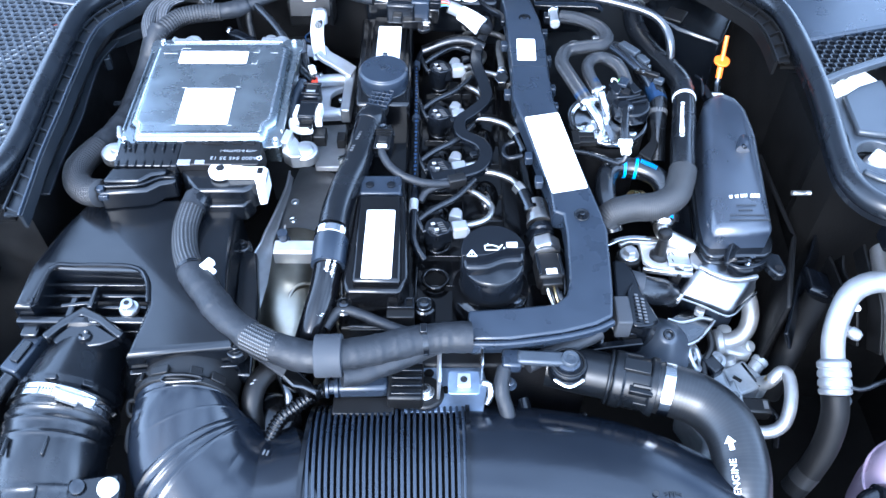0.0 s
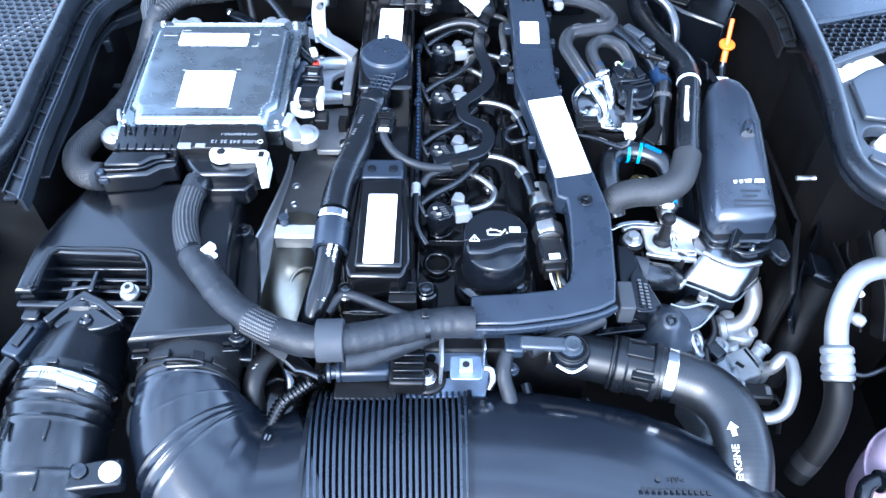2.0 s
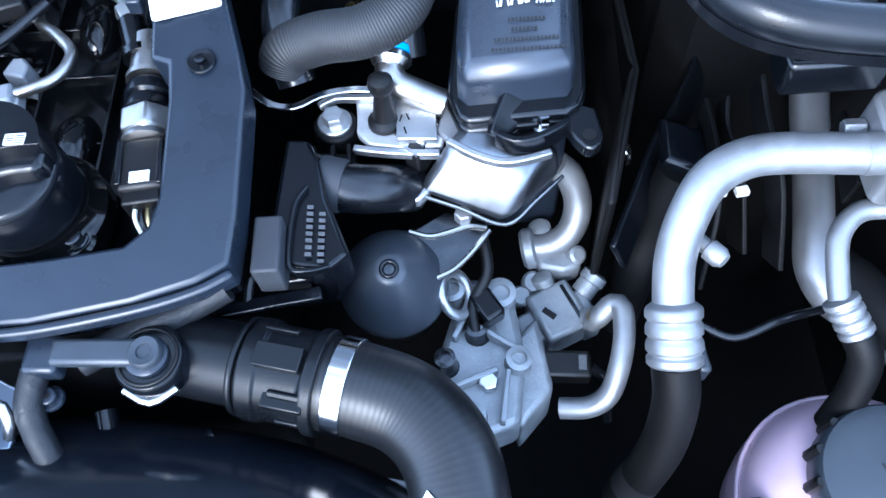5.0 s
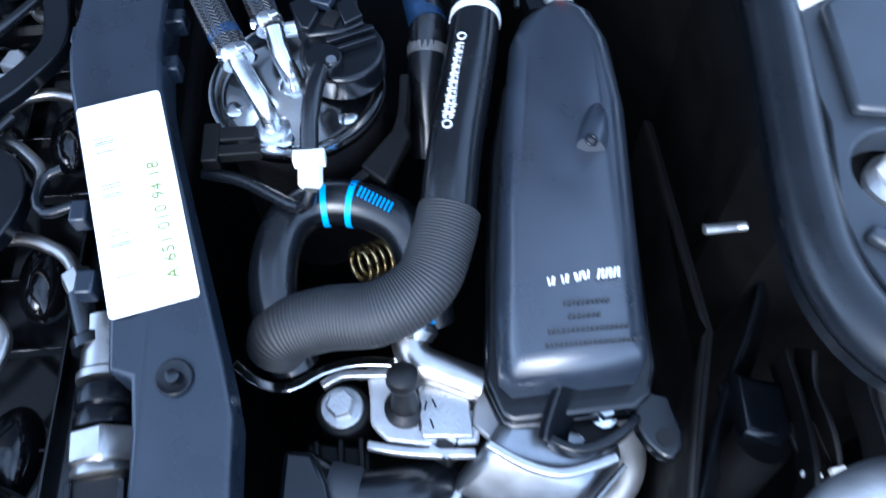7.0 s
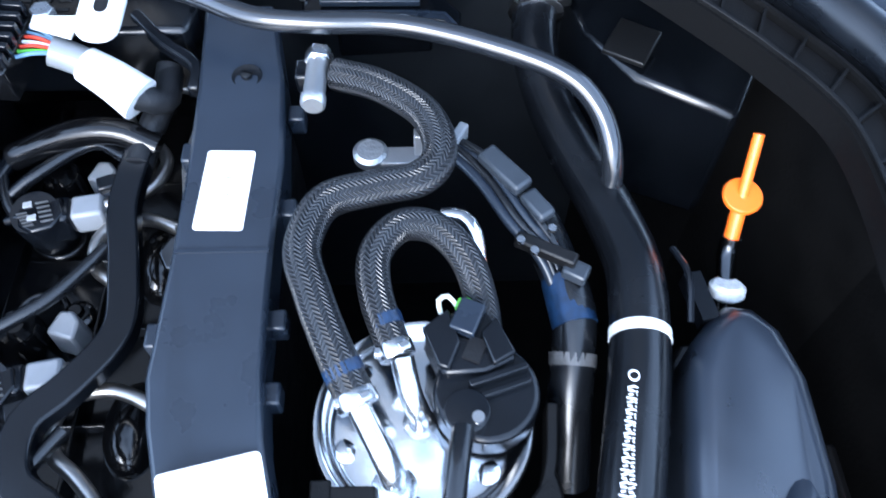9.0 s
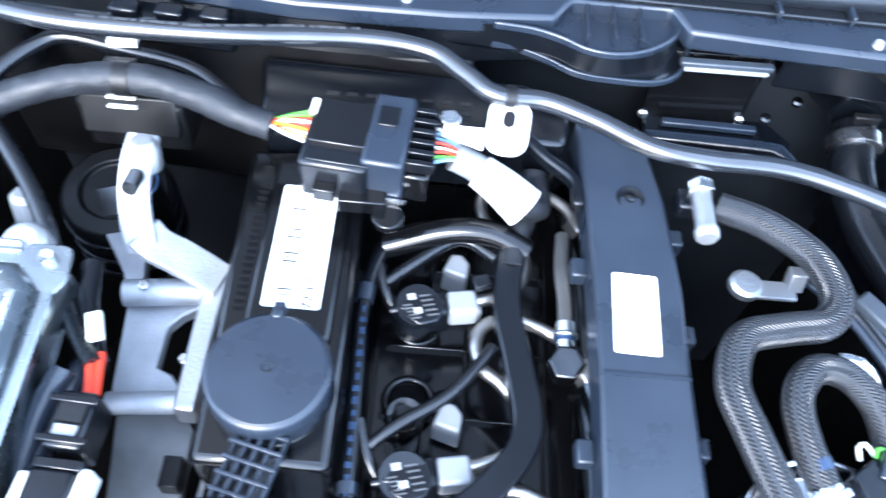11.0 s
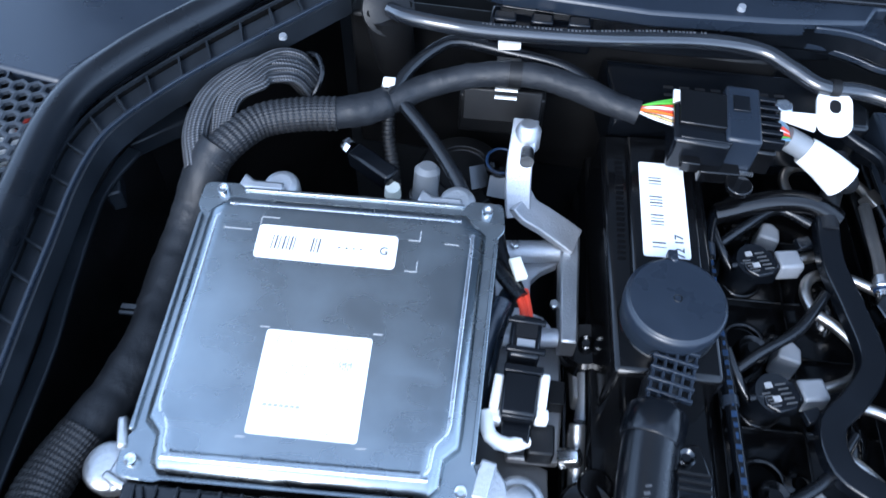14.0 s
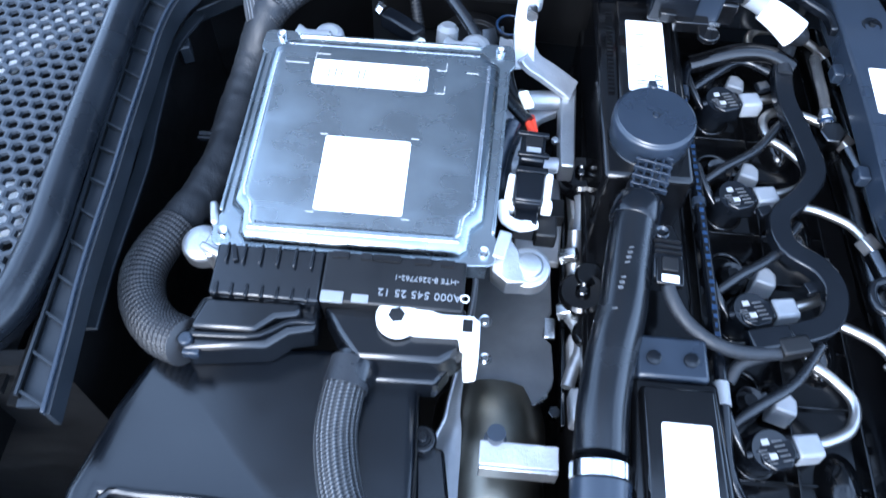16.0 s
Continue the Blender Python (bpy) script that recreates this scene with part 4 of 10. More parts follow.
spine = [(-0.190, 0.330, 0.798), (-0.165, 0.333, 0.7975), (-0.10, 0.355, 0.795), (0.03, 0.363, 0.795), (0.135, 0.354, 0.795), (0.208, 0.336, 0.794), (0.268, 0.309, 0.791), (0.304, 0.274, 0.786), (0.323, 0.218, 0.776), (0.330, 0.15, 0.76), (0.330, 0.08, 0.74)]
spine = [(x, y + 0.011 * min(1.0, max(0.0, (0.30 - x) / 0.1)), z - 0.0145) for x, y, z in spine]
part("pipe", Geo().tube(spine, 0.103, 48, 0.008, lambda s, f: (0.90 + 0.10 * min(1.0, f * 6)) * (0.86 if 0.058 < s < 0.216 else 1.0), flat=0.78, up=(0, 0, 1)), M["duct"], t)
core = [(-0.141, 0.3663, 0.781), (-0.05, 0.3720, 0.781), (0.032, 0.3743, 0.781)]
# near-black core and paler ribs put groove shade and rib light into colour
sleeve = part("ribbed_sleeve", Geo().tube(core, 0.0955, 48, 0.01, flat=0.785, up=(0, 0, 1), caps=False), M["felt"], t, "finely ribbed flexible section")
for k in range(26):
    x0 = -0.1370 + 0.00660 * k
    y0, dy = 0.3720 + 0.045 * (x0 + 0.05) - 0.18 * (x0 + 0.05) ** 2, 0.045 - 0.36 * (x0 + 0.05)
    wide = 0.00165
    ridge = [(x0 + wide * u, y0 + dy * wide * u, 0.781) for u in (-1.0, -0.6, 0.0, 0.6, 1.0)]
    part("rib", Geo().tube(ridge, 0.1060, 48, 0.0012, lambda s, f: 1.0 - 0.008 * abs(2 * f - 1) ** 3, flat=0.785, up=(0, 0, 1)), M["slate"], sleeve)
for x0, y0 in ((0.0295, 0.3742), (-0.1445, 0.3662)):
    part("edge_band", Geo().tube([(x0, y0, 0.781), (x0 + 0.005, y0, 0.781)], 0.1075, 56, 0.003, flat=0.785, up=(0, 0, 1)), M["satin"], t)

fm = pose(0.240, 0.337, 0.8600, -8, 6, 0)
lettering(">PP<", 0.0085, fm, M["faint"], t)
mark = Geo().lathe([(0.003, 0), (0.003, 0.0005)], fm @ Vector((-0.018, 0.0, -0.0006)), seg=16)
for k in range(12):
    mark.box(fm @ Vector((-0.036 + 0.0062 * k, -0.0125, -0.0008)), (0.0044, 0.0050, 0.0008), rx=-14, ry=8)
for k in range(10):
    mark.box(fm @ Vector((-0.028 + 0.0060 * k, -0.0225, -0.0032)), (0.0038 if k % 4 else 0.0015, 0.0042, 0.0008), rx=-18, ry=8)
tagged(part("moulded_text", mark, M["faint"], t, "rows of raised moulded marks"), kind="stuff")

# engine control unit
t = thing("control_unit", (-0.3165, 0.88, 0.950), "aluminium engine control unit with white stickers on cast brackets", "control unit")
tilt = Matrix.Translation((-0.3165, 0.88, 0.950)) @ Matrix.Rotation(radians(5.5), 4, "X")


def tilted(geo):
    geo.v = [tuple(tilt @ Vector(q)) for q in geo.v]
    return geo


def rounded(x0, x1, y0, y1, r, n=4):
    out = []
    for cx, cy, a0 in ((x1 - r, y1 - r, 0), (x0 + r, y1 - r, 90), (x0 + r, y0 + r, 180), (x1 - r, y0 + r, 270)):
        out += [(cx + r * math.cos(radians(a0 + 90 * k / n)), cy + r * math.sin(radians(a0 + 90 * k / n))) for k in range(n + 1)]
    return out


def soft_corners(poly, r, n=4):
    """A polygon with its corners rounded off."""
    out = []
    k = len(poly)
    for i in range(k):
        p, a, b = Vector(poly[i]), Vector(poly[i - 1]), Vector(poly[(i + 1) % k])
        da, db = (a - p), (b - p)
        reach = min(r, da.length * 0.45, db.length * 0.45)
        q0, q1 = p + da.normalized() * reach, p + db.normalized() * reach
        out += [tuple(q0.lerp(p, f).lerp(p.lerp(q1, f), f)) for f in (j / n for j in range(n + 1))]
    return out


part("body", tilted(Geo().prism([(-0.102, 0.098), (0.107, 0.100), (0.102, -0.102), (-0.104, -0.104)], -0.032, 0.0005)), M["foil"], t, "", 0.0015)
plate = [(-0.106, 0.106), (-0.080, 0.107), (-0.076, 0.101), (0.084, 0.103), (0.088, 0.109), (0.112, 0.109), (0.114, 0.086), (0.109, 0.080), (0.105, -0.080), (0.109, -0.086), (0.107, -0.107), (0.082, -0.109), (0.078, -0.106), (-0.080, -0.108), (-0.085, -0.110), (-0.109, -0.108), (-0.110, -0.086), (-0.105, -0.080), (-0.103, 0.080), (-0.107, 0.086)]
part("flange", tilted(Geo().prism(soft_corners(plate, 0.006), 0.0005, 0.0030)), M["foil"], t, "thin sheet edge with corner tabs", 0.0006)
edge_fold = [(-0.102, 0.078), (-0.104, 0.0), (-0.106, -0.080)]
part("folded_edge", tilted(Geo().strip([(x, y, 0.002) for x, y in edge_fold], 0.003, 0.008)), M["foil"], t, "", 0.0008)
part("folded_edge", tilted(Geo().strip([(0.1085, 0.078, 0.002), (0.1065, 0.0, 0.002), (0.1045, -0.080, 0.002)], 0.003, 0.008)), M["foil"], t, "", 0.0008)
part("folded_edge", tilted(Geo().strip([(-0.076, 0.1015, 0.001), (0.0, 0.1025, 0.001), (0.084, 0.1035, 0.001)], 0.003, 0.008)), M["foil"], t, "", 0.0008)
lid = [(-0.0955, 0.080), (-0.083, 0.092), (0.086, 0.094), (0.101, 0.079), (0.0975, -0.062), (0.0965, -0.073), (0.088, -0.081), (0.0865, -0.098), (0.080, -0.104), (-0.082, -0.106), (-0.088, -0.100), (-0.0895, -0.083), (-0.098, -0.075), (-0.0985, -0.064)]
part("lid", tilted(Geo().pillow(lid, 0.0025, lambda x, y: 0.0145, 0.0095, 11, 1.5)), M["foil"], t, "pressed raised lid with rounded shoulders", sharp=70)
# raised bead in brighter steel than the lid, to paint the crease's highlight
part("lid_crease", tilted(Geo().tube([(x * 0.905, y * 0.905, 0.0136) for x, y in soft_corners(lid, 0.006, 3)] + [(lid[0][0] * 0.905, lid[0][1] * 0.905, 0.0136)], 0.0016, 8, 0.01, flat=0.45, up=(0, 0, 1))), M["steel"], t, "fine crease round the lid, in brighter steel for its highlight", sharp=80)
marks = Geo()
for x, y, w, h in ((-0.049, 0.0735, 0.012, 0.0006), (-0.055, 0.0685, 0.0006, 0.010), (0.052, 0.0655, 0.008, 0.0006), (0.056, 0.0695, 0.0006, 0.008), (0.052, 0.0415, 0.008, 0.0006), (0.056, 0.0455, 0.0006, 0.008),
                   (-0.070, 0.0625, 0.02, 0.0006), (0.078, 0.065, 0.010, 0.0006), (-0.036, -0.008, 0.006, 0.0006), (0.037, -0.006, 0.006, 0.0006), (-0.036, -0.080, 0.006, 0.0006), (0.037, -0.080, 0.006, 0.0006)):
    marks.box((x, y, 0.0147), (w, h, 0.0004))
tagged(part("lid_mark", tilted(marks), M["paleink"], t, "thin pale corner marks"), kind="stuff")
s1 = part("sticker", tilted(Geo().prism(rounded(-0.0552, 0.0412, 0.0418, 0.0674, 0.003), 0.0145, 0.0149)), M["label"], t, "white paper sticker")
s2 = part("sticker", tilted(Geo().prism(rounded(-0.0340, 0.0342, -0.0775, -0.0095, 0.002), 0.0145, 0.0149)), M["label"], t, "white paper sticker")
bars = Geo()
for k, x in enumerate((-0.044, -0.0415, -0.039, -0.036, -0.0335, -0.031, -0.029, -0.0165, -0.0145, -0.012)):
    bars.box((x, 0.0545, 0.01505), (0.0006 + 0.0004 * (k % 2), 0.011, 0.0002), rz=-4)
for k in range(4):
    bars.box((0.002 + 0.005 * k, 0.0545, 0.01505), (0.0018, 0.0010, 0.0002))
tagged(part("barcode", tilted(bars), M["ink"], t, "thin printed bars"), kind="stuff")
lettering("G", 0.0085, tilt @ pose(0.0325, 0.0545, 0.0151), M["ink"], t)
dots = Geo()
for row, y in enumerate((-0.0225, -0.0275, -0.0325, -0.0375)):
    for k in range(9 if row else 0):
        dots.box((-0.027 + 0.0028 * k, y, 0.01505), (0.0014 + 0.0005 * ((k + row) % 2), 0.0008, 0.0002))
    for k in range(4):
        dots.box((0.012 + 0.0036 * k, y + 0.009, 0.01505), (0.0018, 0.0008, 0.0002))
for k in range(7):
    dots.box((-0.0255 + 0.0034 * k, -0.0590, 0.01505), (0.0026, 0.0020, 0.0002))
for k in range(9):
    dots.box((-0.020 + 0.0042 * k + 0.0008 * (k % 3), -0.0665, 0.01505), (0.0004, 0.006, 0.0002))
    dots.box((-0.021 + 0.0046 * k, -0.0735, 0.01505), (0.0024, 0.0008, 0.0002))
for k in range(20):
    dots.box((0.0165 + 0.0017 * (k % 5), -0.0275 - 0.0016 * (k // 5) - 0.0004 * (k % 2), 0.01505), (0.0012, 0.0009, 0.0002))
# small print kept pale: the washed-out glare of the sticker is in its colour
tagged(part("small_print", tilted(dots), M["paleink"], t, "faint small print and code"), kind="stuff")
part("round_mark", tilted(Geo().ring((-0.0215, -0.0165, 0.0150), 0.0045, 0.0003)), M["paleink"], t, "printed ring")
for x, y in ((-0.0905, 0.0985), (0.1005, 0.0995), (-0.1000, -0.0985), (0.0985, -0.0975)):
    part("corner_screw", tilted(Geo().lathe([(0.0042, 0), (0.0042, 0.0045), (0.0036, 0.0055), (0.0022, 0.0052), (0.0020, 0.0030)], (x, y, 0.003), seg=18)), M["chrome"], t)
ear = Geo().lathe([(0.0175, -0.016), (0.0175, -0.002), (0.0160, 0.0), (0.011, 0.0005), (0.0105, 0.003), (0.007, 0.0045), (0.0, 0.0045)], (0.1345, -0.096, -0.014), seg=28)
ear.prism([(0.104, -0.076), (0.118, -0.074), (0.126, -0.085), (0.132, -0.112), (0.118, -0.113), (0.106, -0.104)], -0.032, -0.010)
ear.box((0.112, -0.088, -0.006), (0.010, 0.024, 0.020), rz=-12)
part("bracket_ear", tilted(ear), M["pale"], t, "pale cast mounting ear", 0.002)
ear = Geo().lathe([(0.0165, -0.016), (0.0165, -0.002), (0.014, 0.0), (0.007, 0.001)], (-0.1215, -0.099, -0.014), seg=28)
ear.prism([(-0.110, -0.080), (-0.103, -0.082), (-0.103, -0.112), (-0.112, -0.116), (-0.118, -0.108)], -0.030, -0.006)
ear.box((-0.111, -0.082, -0.004), (0.006, 0.020, 0.020), rz=14).box((-0.109, -0.110, -0.008), (0.020, 0.006, 0.012), rz=-24)
part("bracket_ear", tilted(ear), M["pale"], t, "pale cast mounting ear", 0.002)
for x in (-0.0535, 0.078):
    ear = Geo().lathe([(0.0135, -0.016), (0.0135, 0.000), (0.010, 0.003), (0.006, 0.003)], (x, 0.114, -0.006), seg=24)
    ear.prism([(x - 0.030, 0.104), (x - 0.026, 0.118), (x - 0.018, 0.112), (x + 0.004, 0.112), (x + 0.004, 0.104)], -0.018, 0.002)
    part("bracket_ear", tilted(ear), M["pale"], t, "pale cast mounting ear", 0.002)

# connector strip and two plugs at the front of the control unit
t = thing("connector_strip", (-0.315, 0.745, 0.92), "black plastic connector strip with printed part number", "connector strip")
part("slotted_block", Geo().box((-0.3735, 0.747, 0.936), (0.080, 0.040, 0.036), rx=6), M["plastic"], t, "", 0.002)
part("printed_block", Geo().box((-0.2815, 0.747, 0.938), (0.103, 0.040, 0.038), rx=6), M["matte"], t, "", 0.002)
teeth = Geo()
for k in range(7):
    teeth.box((-0.408 + 0.011 * k, 0.729, 0.949), (0.0025, 0.010, 0.010))
teeth.box((-0.375, 0.726, 0.945), (0.07, 0.002, 0.004)).box((-0.40, 0.757, 0.957), (0.004, 0.014, 0.003), rz=20)
for k in range(6):
    teeth.box((-0.405 + 0.0125 * k, 0.757, 0.9575), (0.002, 0.016, 0.002))
part("latch_tooth", teeth, M["plastic"], t, "", 0.0006)
win = Geo()
for x, w in ((-0.322, 0.012), (-0.303, 0.008), (-0.288, 0.02), (-0.262, 0.012), (-0.244, 0.01)):
    win.box((x, 0.7615, 0.9595), (w, 0.005, 0.002))
part("window", win, M["deep"], t)
part("pale_insert", Geo().box((-0.324, 0.729, 0.9545), (0.016, 0.008, 0.003)).box((-0.304, 0.729, 0.9545), (0.012, 0.006, 0.003)), M["grey"], t)
lettering("A000 545 25 12", 0.0088, pose(-0.262, 0.7355, 0.9565, 6, 0, 180), M["grey"], t, spacing=1.05)
lettering("-HTE 8-2267762-1", 0.0062, pose(-0.258, 0.7475, 0.9582, 6, 0, 180), M["grey"], t)
part("mark", Geo().ring((-0.2295, 0.7355, 0.9565), 0.003, 0.0004), M["print"], t, "round printed mark")
t = thing("wide_plug", (-0.38, 0.71, 0.92), "black plastic wiring plug on the control unit", "plug")
part("shell", Geo().prism([(-0.428, 0.700), (-0.420, 0.728), (-0.334, 0.732), (-0.333, 0.708), (-0.352, 0.704), (-0.366, 0.692), (-0.425, 0.684)], 0.912, 0.942), M["plastic"], t, "", 0.004)
part("cover", Geo().prism([(-0.420, 0.698), (-0.414, 0.722), (-0.345, 0.724), (-0.345, 0.714), (-0.362, 0.711), (-0.374, 0.699)], 0.942, 0.951), M["plastic"], t, "", 0.003)
part("ridge", Geo().strip([(-0.424, 0.695, 0.944), (-0.38, 0.697, 0.945), (-0.366, 0.702, 0.945), (-0.352, 0.711, 0.945), (-0.334, 0.713, 0.944)], 0.004, 0.004), M["satin"], t, "", 0.001)
part("clip", Geo().lathe([(0.005, 0), (0.005, 0.006)], (-0.422, 0.691, 0.941)).box((-0.418, 0.686, 0.936), (0.012, 0.008, 0.008)), M["slate"], t, "", 0.001)
t = thing("lever_plug", (-0.27, 0.71, 0.92), "black plastic plug with a white locking lever", "plug")
part("shell", Geo().prism([(-0.333, 0.728), (-0.228, 0.738), (-0.222, 0.722), (-0.228, 0.700), (-0.243, 0.690), (-0.303, 0.688), (-0.318, 0.706)], 0.908, 0.944, inset=0.03), M["plastic"], t, "", 0.004)
part("skirt", Geo().prism([(-0.312, 0.700), (-0.235, 0.698), (-0.245, 0.682), (-0.300, 0.680)], 0.898, 0.925), M["plastic"], t, "", 0.003)
lv = Geo().lathe([(0.0155, 0), (0.0155, 0.006), (0.014, 0.008)], (-0.276, 0.7195, 0.946), seg=28)
lv.prism([(-0.276, 0.710), (-0.276, 0.730), (-0.262, 0.729), (-0.245, 0.724), (-0.222, 0.7245), (-0.217, 0.720), (-0.217, 0.700), (-0.230, 0.699), (-0.232, 0.709), (-0.262, 0.708)], 0.944, 0.953)
lv.prism([(-0.217, 0.722), (-0.217, 0.688), (-0.226, 0.686), (-0.228, 0.70), (-0.224, 0.722)], 0.922, 0.952)
lev = part("lever", lv, M["white"], t, "white plastic locking lever", 0.0015)
part("hub", Geo().hexnut((-0.2765, 0.7195, 0.9538), 0.006, 0.001), M["deep"], t)
part("slot", Geo().box((-0.226, 0.716, 0.9532), (0.007, 0.010, 0.0008)), M["deep"], t)
part("neck", Geo().lathe([(0.017, 0), (0.017, 0.012), (0.015, 0.02)], (-0.303, 0.695, 0.926), (-0.1, -1, 0.05), 20), M["plastic"], t)

# harness from the plugs
t = thing("engine_harness", (-0.30, 0.60, 0.90), "thick wiring harness in braided sleeve and cloth tape", "wiring harness")
hp_line = [(-0.305, 0.69, 0.928), (-0.309, 0.665, 0.927), (-0.309, 0.635, 0.925), (-0.300, 0.600, 0.924), (-0.286, 0.573, 0.923)]
part("braided_sleeve", Geo().tube(hp_line, 0.0150, 24, 0.004), M["braid_bold"], t)
part("cuff", Geo().tube([(-0.305, 0.692, 0.928), (-0.308, 0.672, 0.927)], 0.0162, 20, 0.006), M["tape"], t, "grey tape")
part("cuff", Geo().tube([(-0.291, 0.580, 0.923), (-0.286, 0.572, 0.923)], 0.0165, 20), M["tape"], t, "grey tape")
wrap = [(-0.288, 0.575, 0.923), (-0.270, 0.553, 0.921), (-0.236, 0.512, 0.918), (-0.205, 0.488, 0.917)]


def crumple(s, f):
    return 0.98 + 0.09 * noise.noise(Vector((s * 38, 3.1, 0.7))) + 0.05 * noise.noise(Vector((s * 140, 1.3, 0.2))) + 0.035 * ((s / 0.013 + 1.5 * noise.noise(Vector((s * 30, 0.4, 5.0)))) % 1.0)


part("taped_run", Geo().tube(wrap, 0.0172, 24, 0.0025, crumple), M["tape"], t)
part("braided_end", Geo().tube([(-0.210, 0.491, 0.917), (-0.185, 0.478, 0.916), (-0.172, 0.473, 0.916)], 0.0172, 24, 0.004), M["braid_bold"], t)
part("taped_cross_run", Geo().tube([(-0.178, 0.475, 0.916), (-0.145, 0.465, 0.915), (-0.115, 0.466, 0.914), (-0.07, 0.477, 0.910), (-0.03, 0.492, 0.905), (0.0, 0.499, 0.902), (0.036, 0.502, 0.900)], 0.0172, 24, 0.0025, crumple), M["tape"], t)
part("branch", Geo().tube([(-0.105, 0.452, 0.897), (-0.085, 0.458, 0.893), (-0.055, 0.472, 0.892), (-0.02, 0.490, 0.892), (0.0, 0.50, 0.892)], 0.0125, 18, 0.004, crumple), M["tape"], t)
part("band", Geo().tube([(-0.133, 0.466, 0.914), (-0.104, 0.467, 0.914)], 0.0235, 28, 0.006), M["band"], t, "wide grey-black foam band", 0.001)
part("tie", Geo().tube([(-0.020, 0.4955, 0.903), (-0.014, 0.4965, 0.903)], 0.0185, 20, 0.003), M["plastic"], t)
part("tie_head", Geo().box((-0.017, 0.4965, 0.9225), (0.008, 0.012, 0.006)), M["plastic"], t, "", 0.001)
part("tie", Geo().tube([(-0.291, 0.581, 0.923), (-0.289, 0.577, 0.923)], 0.0172, 20, 0.003), M["plastic"], t)
part("clip", Geo().box((-0.268, 0.577, 0.934), (0.010, 0.016, 0.008), rz=-35).box((-0.264, 0.573, 0.930), (0.014, 0.006, 0.006), rz=-35), M["white"], t, "white plastic clip", 0.0015)
t = thing("corrugated_harness", (-0.46, 0.76, 0.91), "black ringed wiring sleeve round the control unit", "wiring harness")
part("ringed_sleeve", Geo().tube([(-0.424, 0.692, 0.936), (-0.447, 0.703, 0.928), (-0.468, 0.725, 0.921), (-0.478, 0.752, 0.918), (-0.476, 0.778, 0.915), (-0.467, 0.806, 0.912)], 0.0170, 28, 0.0009, lambda s, f: 1.0 + (0.055 - 0.04 * f) * math.sin(s * 2 * math.pi / 0.0044)), M["ringed"], t, sharp=80)
part("taped_run", Geo().tube([(-0.470, 0.800, 0.912), (-0.458, 0.836, 0.908), (-0.450, 0.880, 0.905), (-0.451, 0.915, 0.903), (-0.449, 0.955, 0.907), (-0.442, 0.990, 0.922), (-0.432, 1.013, 0.948), (-0.424, 1.025, 0.958)], 0.0165, 20, 0.004, crumple), M["tape"], t)
part("tie", Geo().box((-0.463, 0.903, 0.912), (0.022, 0.004, 0.003)).box((-0.463, 0.898, 0.912), (0.022, 0.0025, 0.003)), M["plastic"], t)

# ---- middle: heat shield, engine top, injectors, cable duct ----
t = thing("engine_block", (0.0, 0.83, 0.45), "dark engine block and cylinder head under the covers", "engine")
part("block", Geo().box((0.0, 0.83, 0.62), (0.26, 0.62, 0.40)), M["deep"], t, "", 0.01)
part("head_cover", Geo().prism([(-0.118, 0.535), (0.150, 0.530), (0.165, 0.66), (0.115, 0.80), (0.105, 1.14), (-0.128, 1.14), (-0.128, 0.62)], 0.80, 0.858), M["gloss"], t, "glossy black head cover", 0.004)
part("rim", Geo().box((-0.01, 0.531, 0.872), (0.19, 0.008, 0.012)).box((-0.01, 0.540, 0.862), (0.20, 0.016, 0.014)), M["satin"], t, "", 0.0015)
part("timing_cover", Geo().prism([(-0.13, 0.50), (0.18, 0.50), (0.18, 0.535), (-0.13, 0.535)], 0.55, 0.845), M["deep"], t, "", 0.004)
rib = Geo()
for y in (0.606, 0.655, 0.718, 0.767, 0.83, 0.88, 0.942, 0.992, 1.054):
    rib.box((0.03, y, 0.860), (0.11, 0.0025, 0.006))
for x in (-0.030, 0.030, 0.085):
    rib.box((x, 0.84, 0.862), (0.0025, 0.56, 0.012))
part("rib_grid", rib, M["gloss"], t, "fine moulded ribs", 0.0008)
for k in range(4):
    y = (0.614, 0.726, 0.838, 0.950)[k]
    part("well_ring", Geo().ring((-0.006, y, 0.866), 0.0155, 0.0028), M["gloss"], t, "raised ring of a plug well")
    # flat near-black disc: the shade down the well is painted on
    part("well", Geo().lathe([(0.0145, 0), (0.0145, 0.006)], (-0.006, y, 0.8545)), M["felt"], t, "near-black disc for the shaded plug well")
    hump = Geo().lathe([(0.0175 * math.cos(a * 0.2618), 0.020 * math.sin(a * 0.2618)) for a in range(6)] + [(0.001, 0.020)], (0, 0, 0), seg=24)
    hump.v = [(0.062 + vx, y + 0.040 + vy * 1.7, 0.856 + vz) for vx, vy, vz in hump.v]
    part("hump", hump, M["gloss"], t, "glossy rounded hump", sharp=80)
    part("boss", Geo().lathe([(0.010, 0), (0.010, 0.012), (0.007, 0.014)], (0.018, y + 0.113 - 0.002, 0.857)).lathe([(0.005, 0), (0.004, 0.004)], (0.018, y + 0.111, 0.871)), M["gloss"], t)

t = thing("edge_clip", (-0.045, 0.543, 0.88), "black grille-shaped plastic clip on the cover's front edge", "clip")
part("body", Geo().box((-0.045, 0.543, 0.888), (0.032, 0.026, 0.020)), M["matte"], t, "", 0.0015)
for dx in (-0.0145, -0.005, 0.005, 0.0145):
    part("bar", Geo().box((-0.045 + dx, 0.549, 0.900), (0.0028, 0.014, 0.006)), M["satin"], t, "", 0.0006)
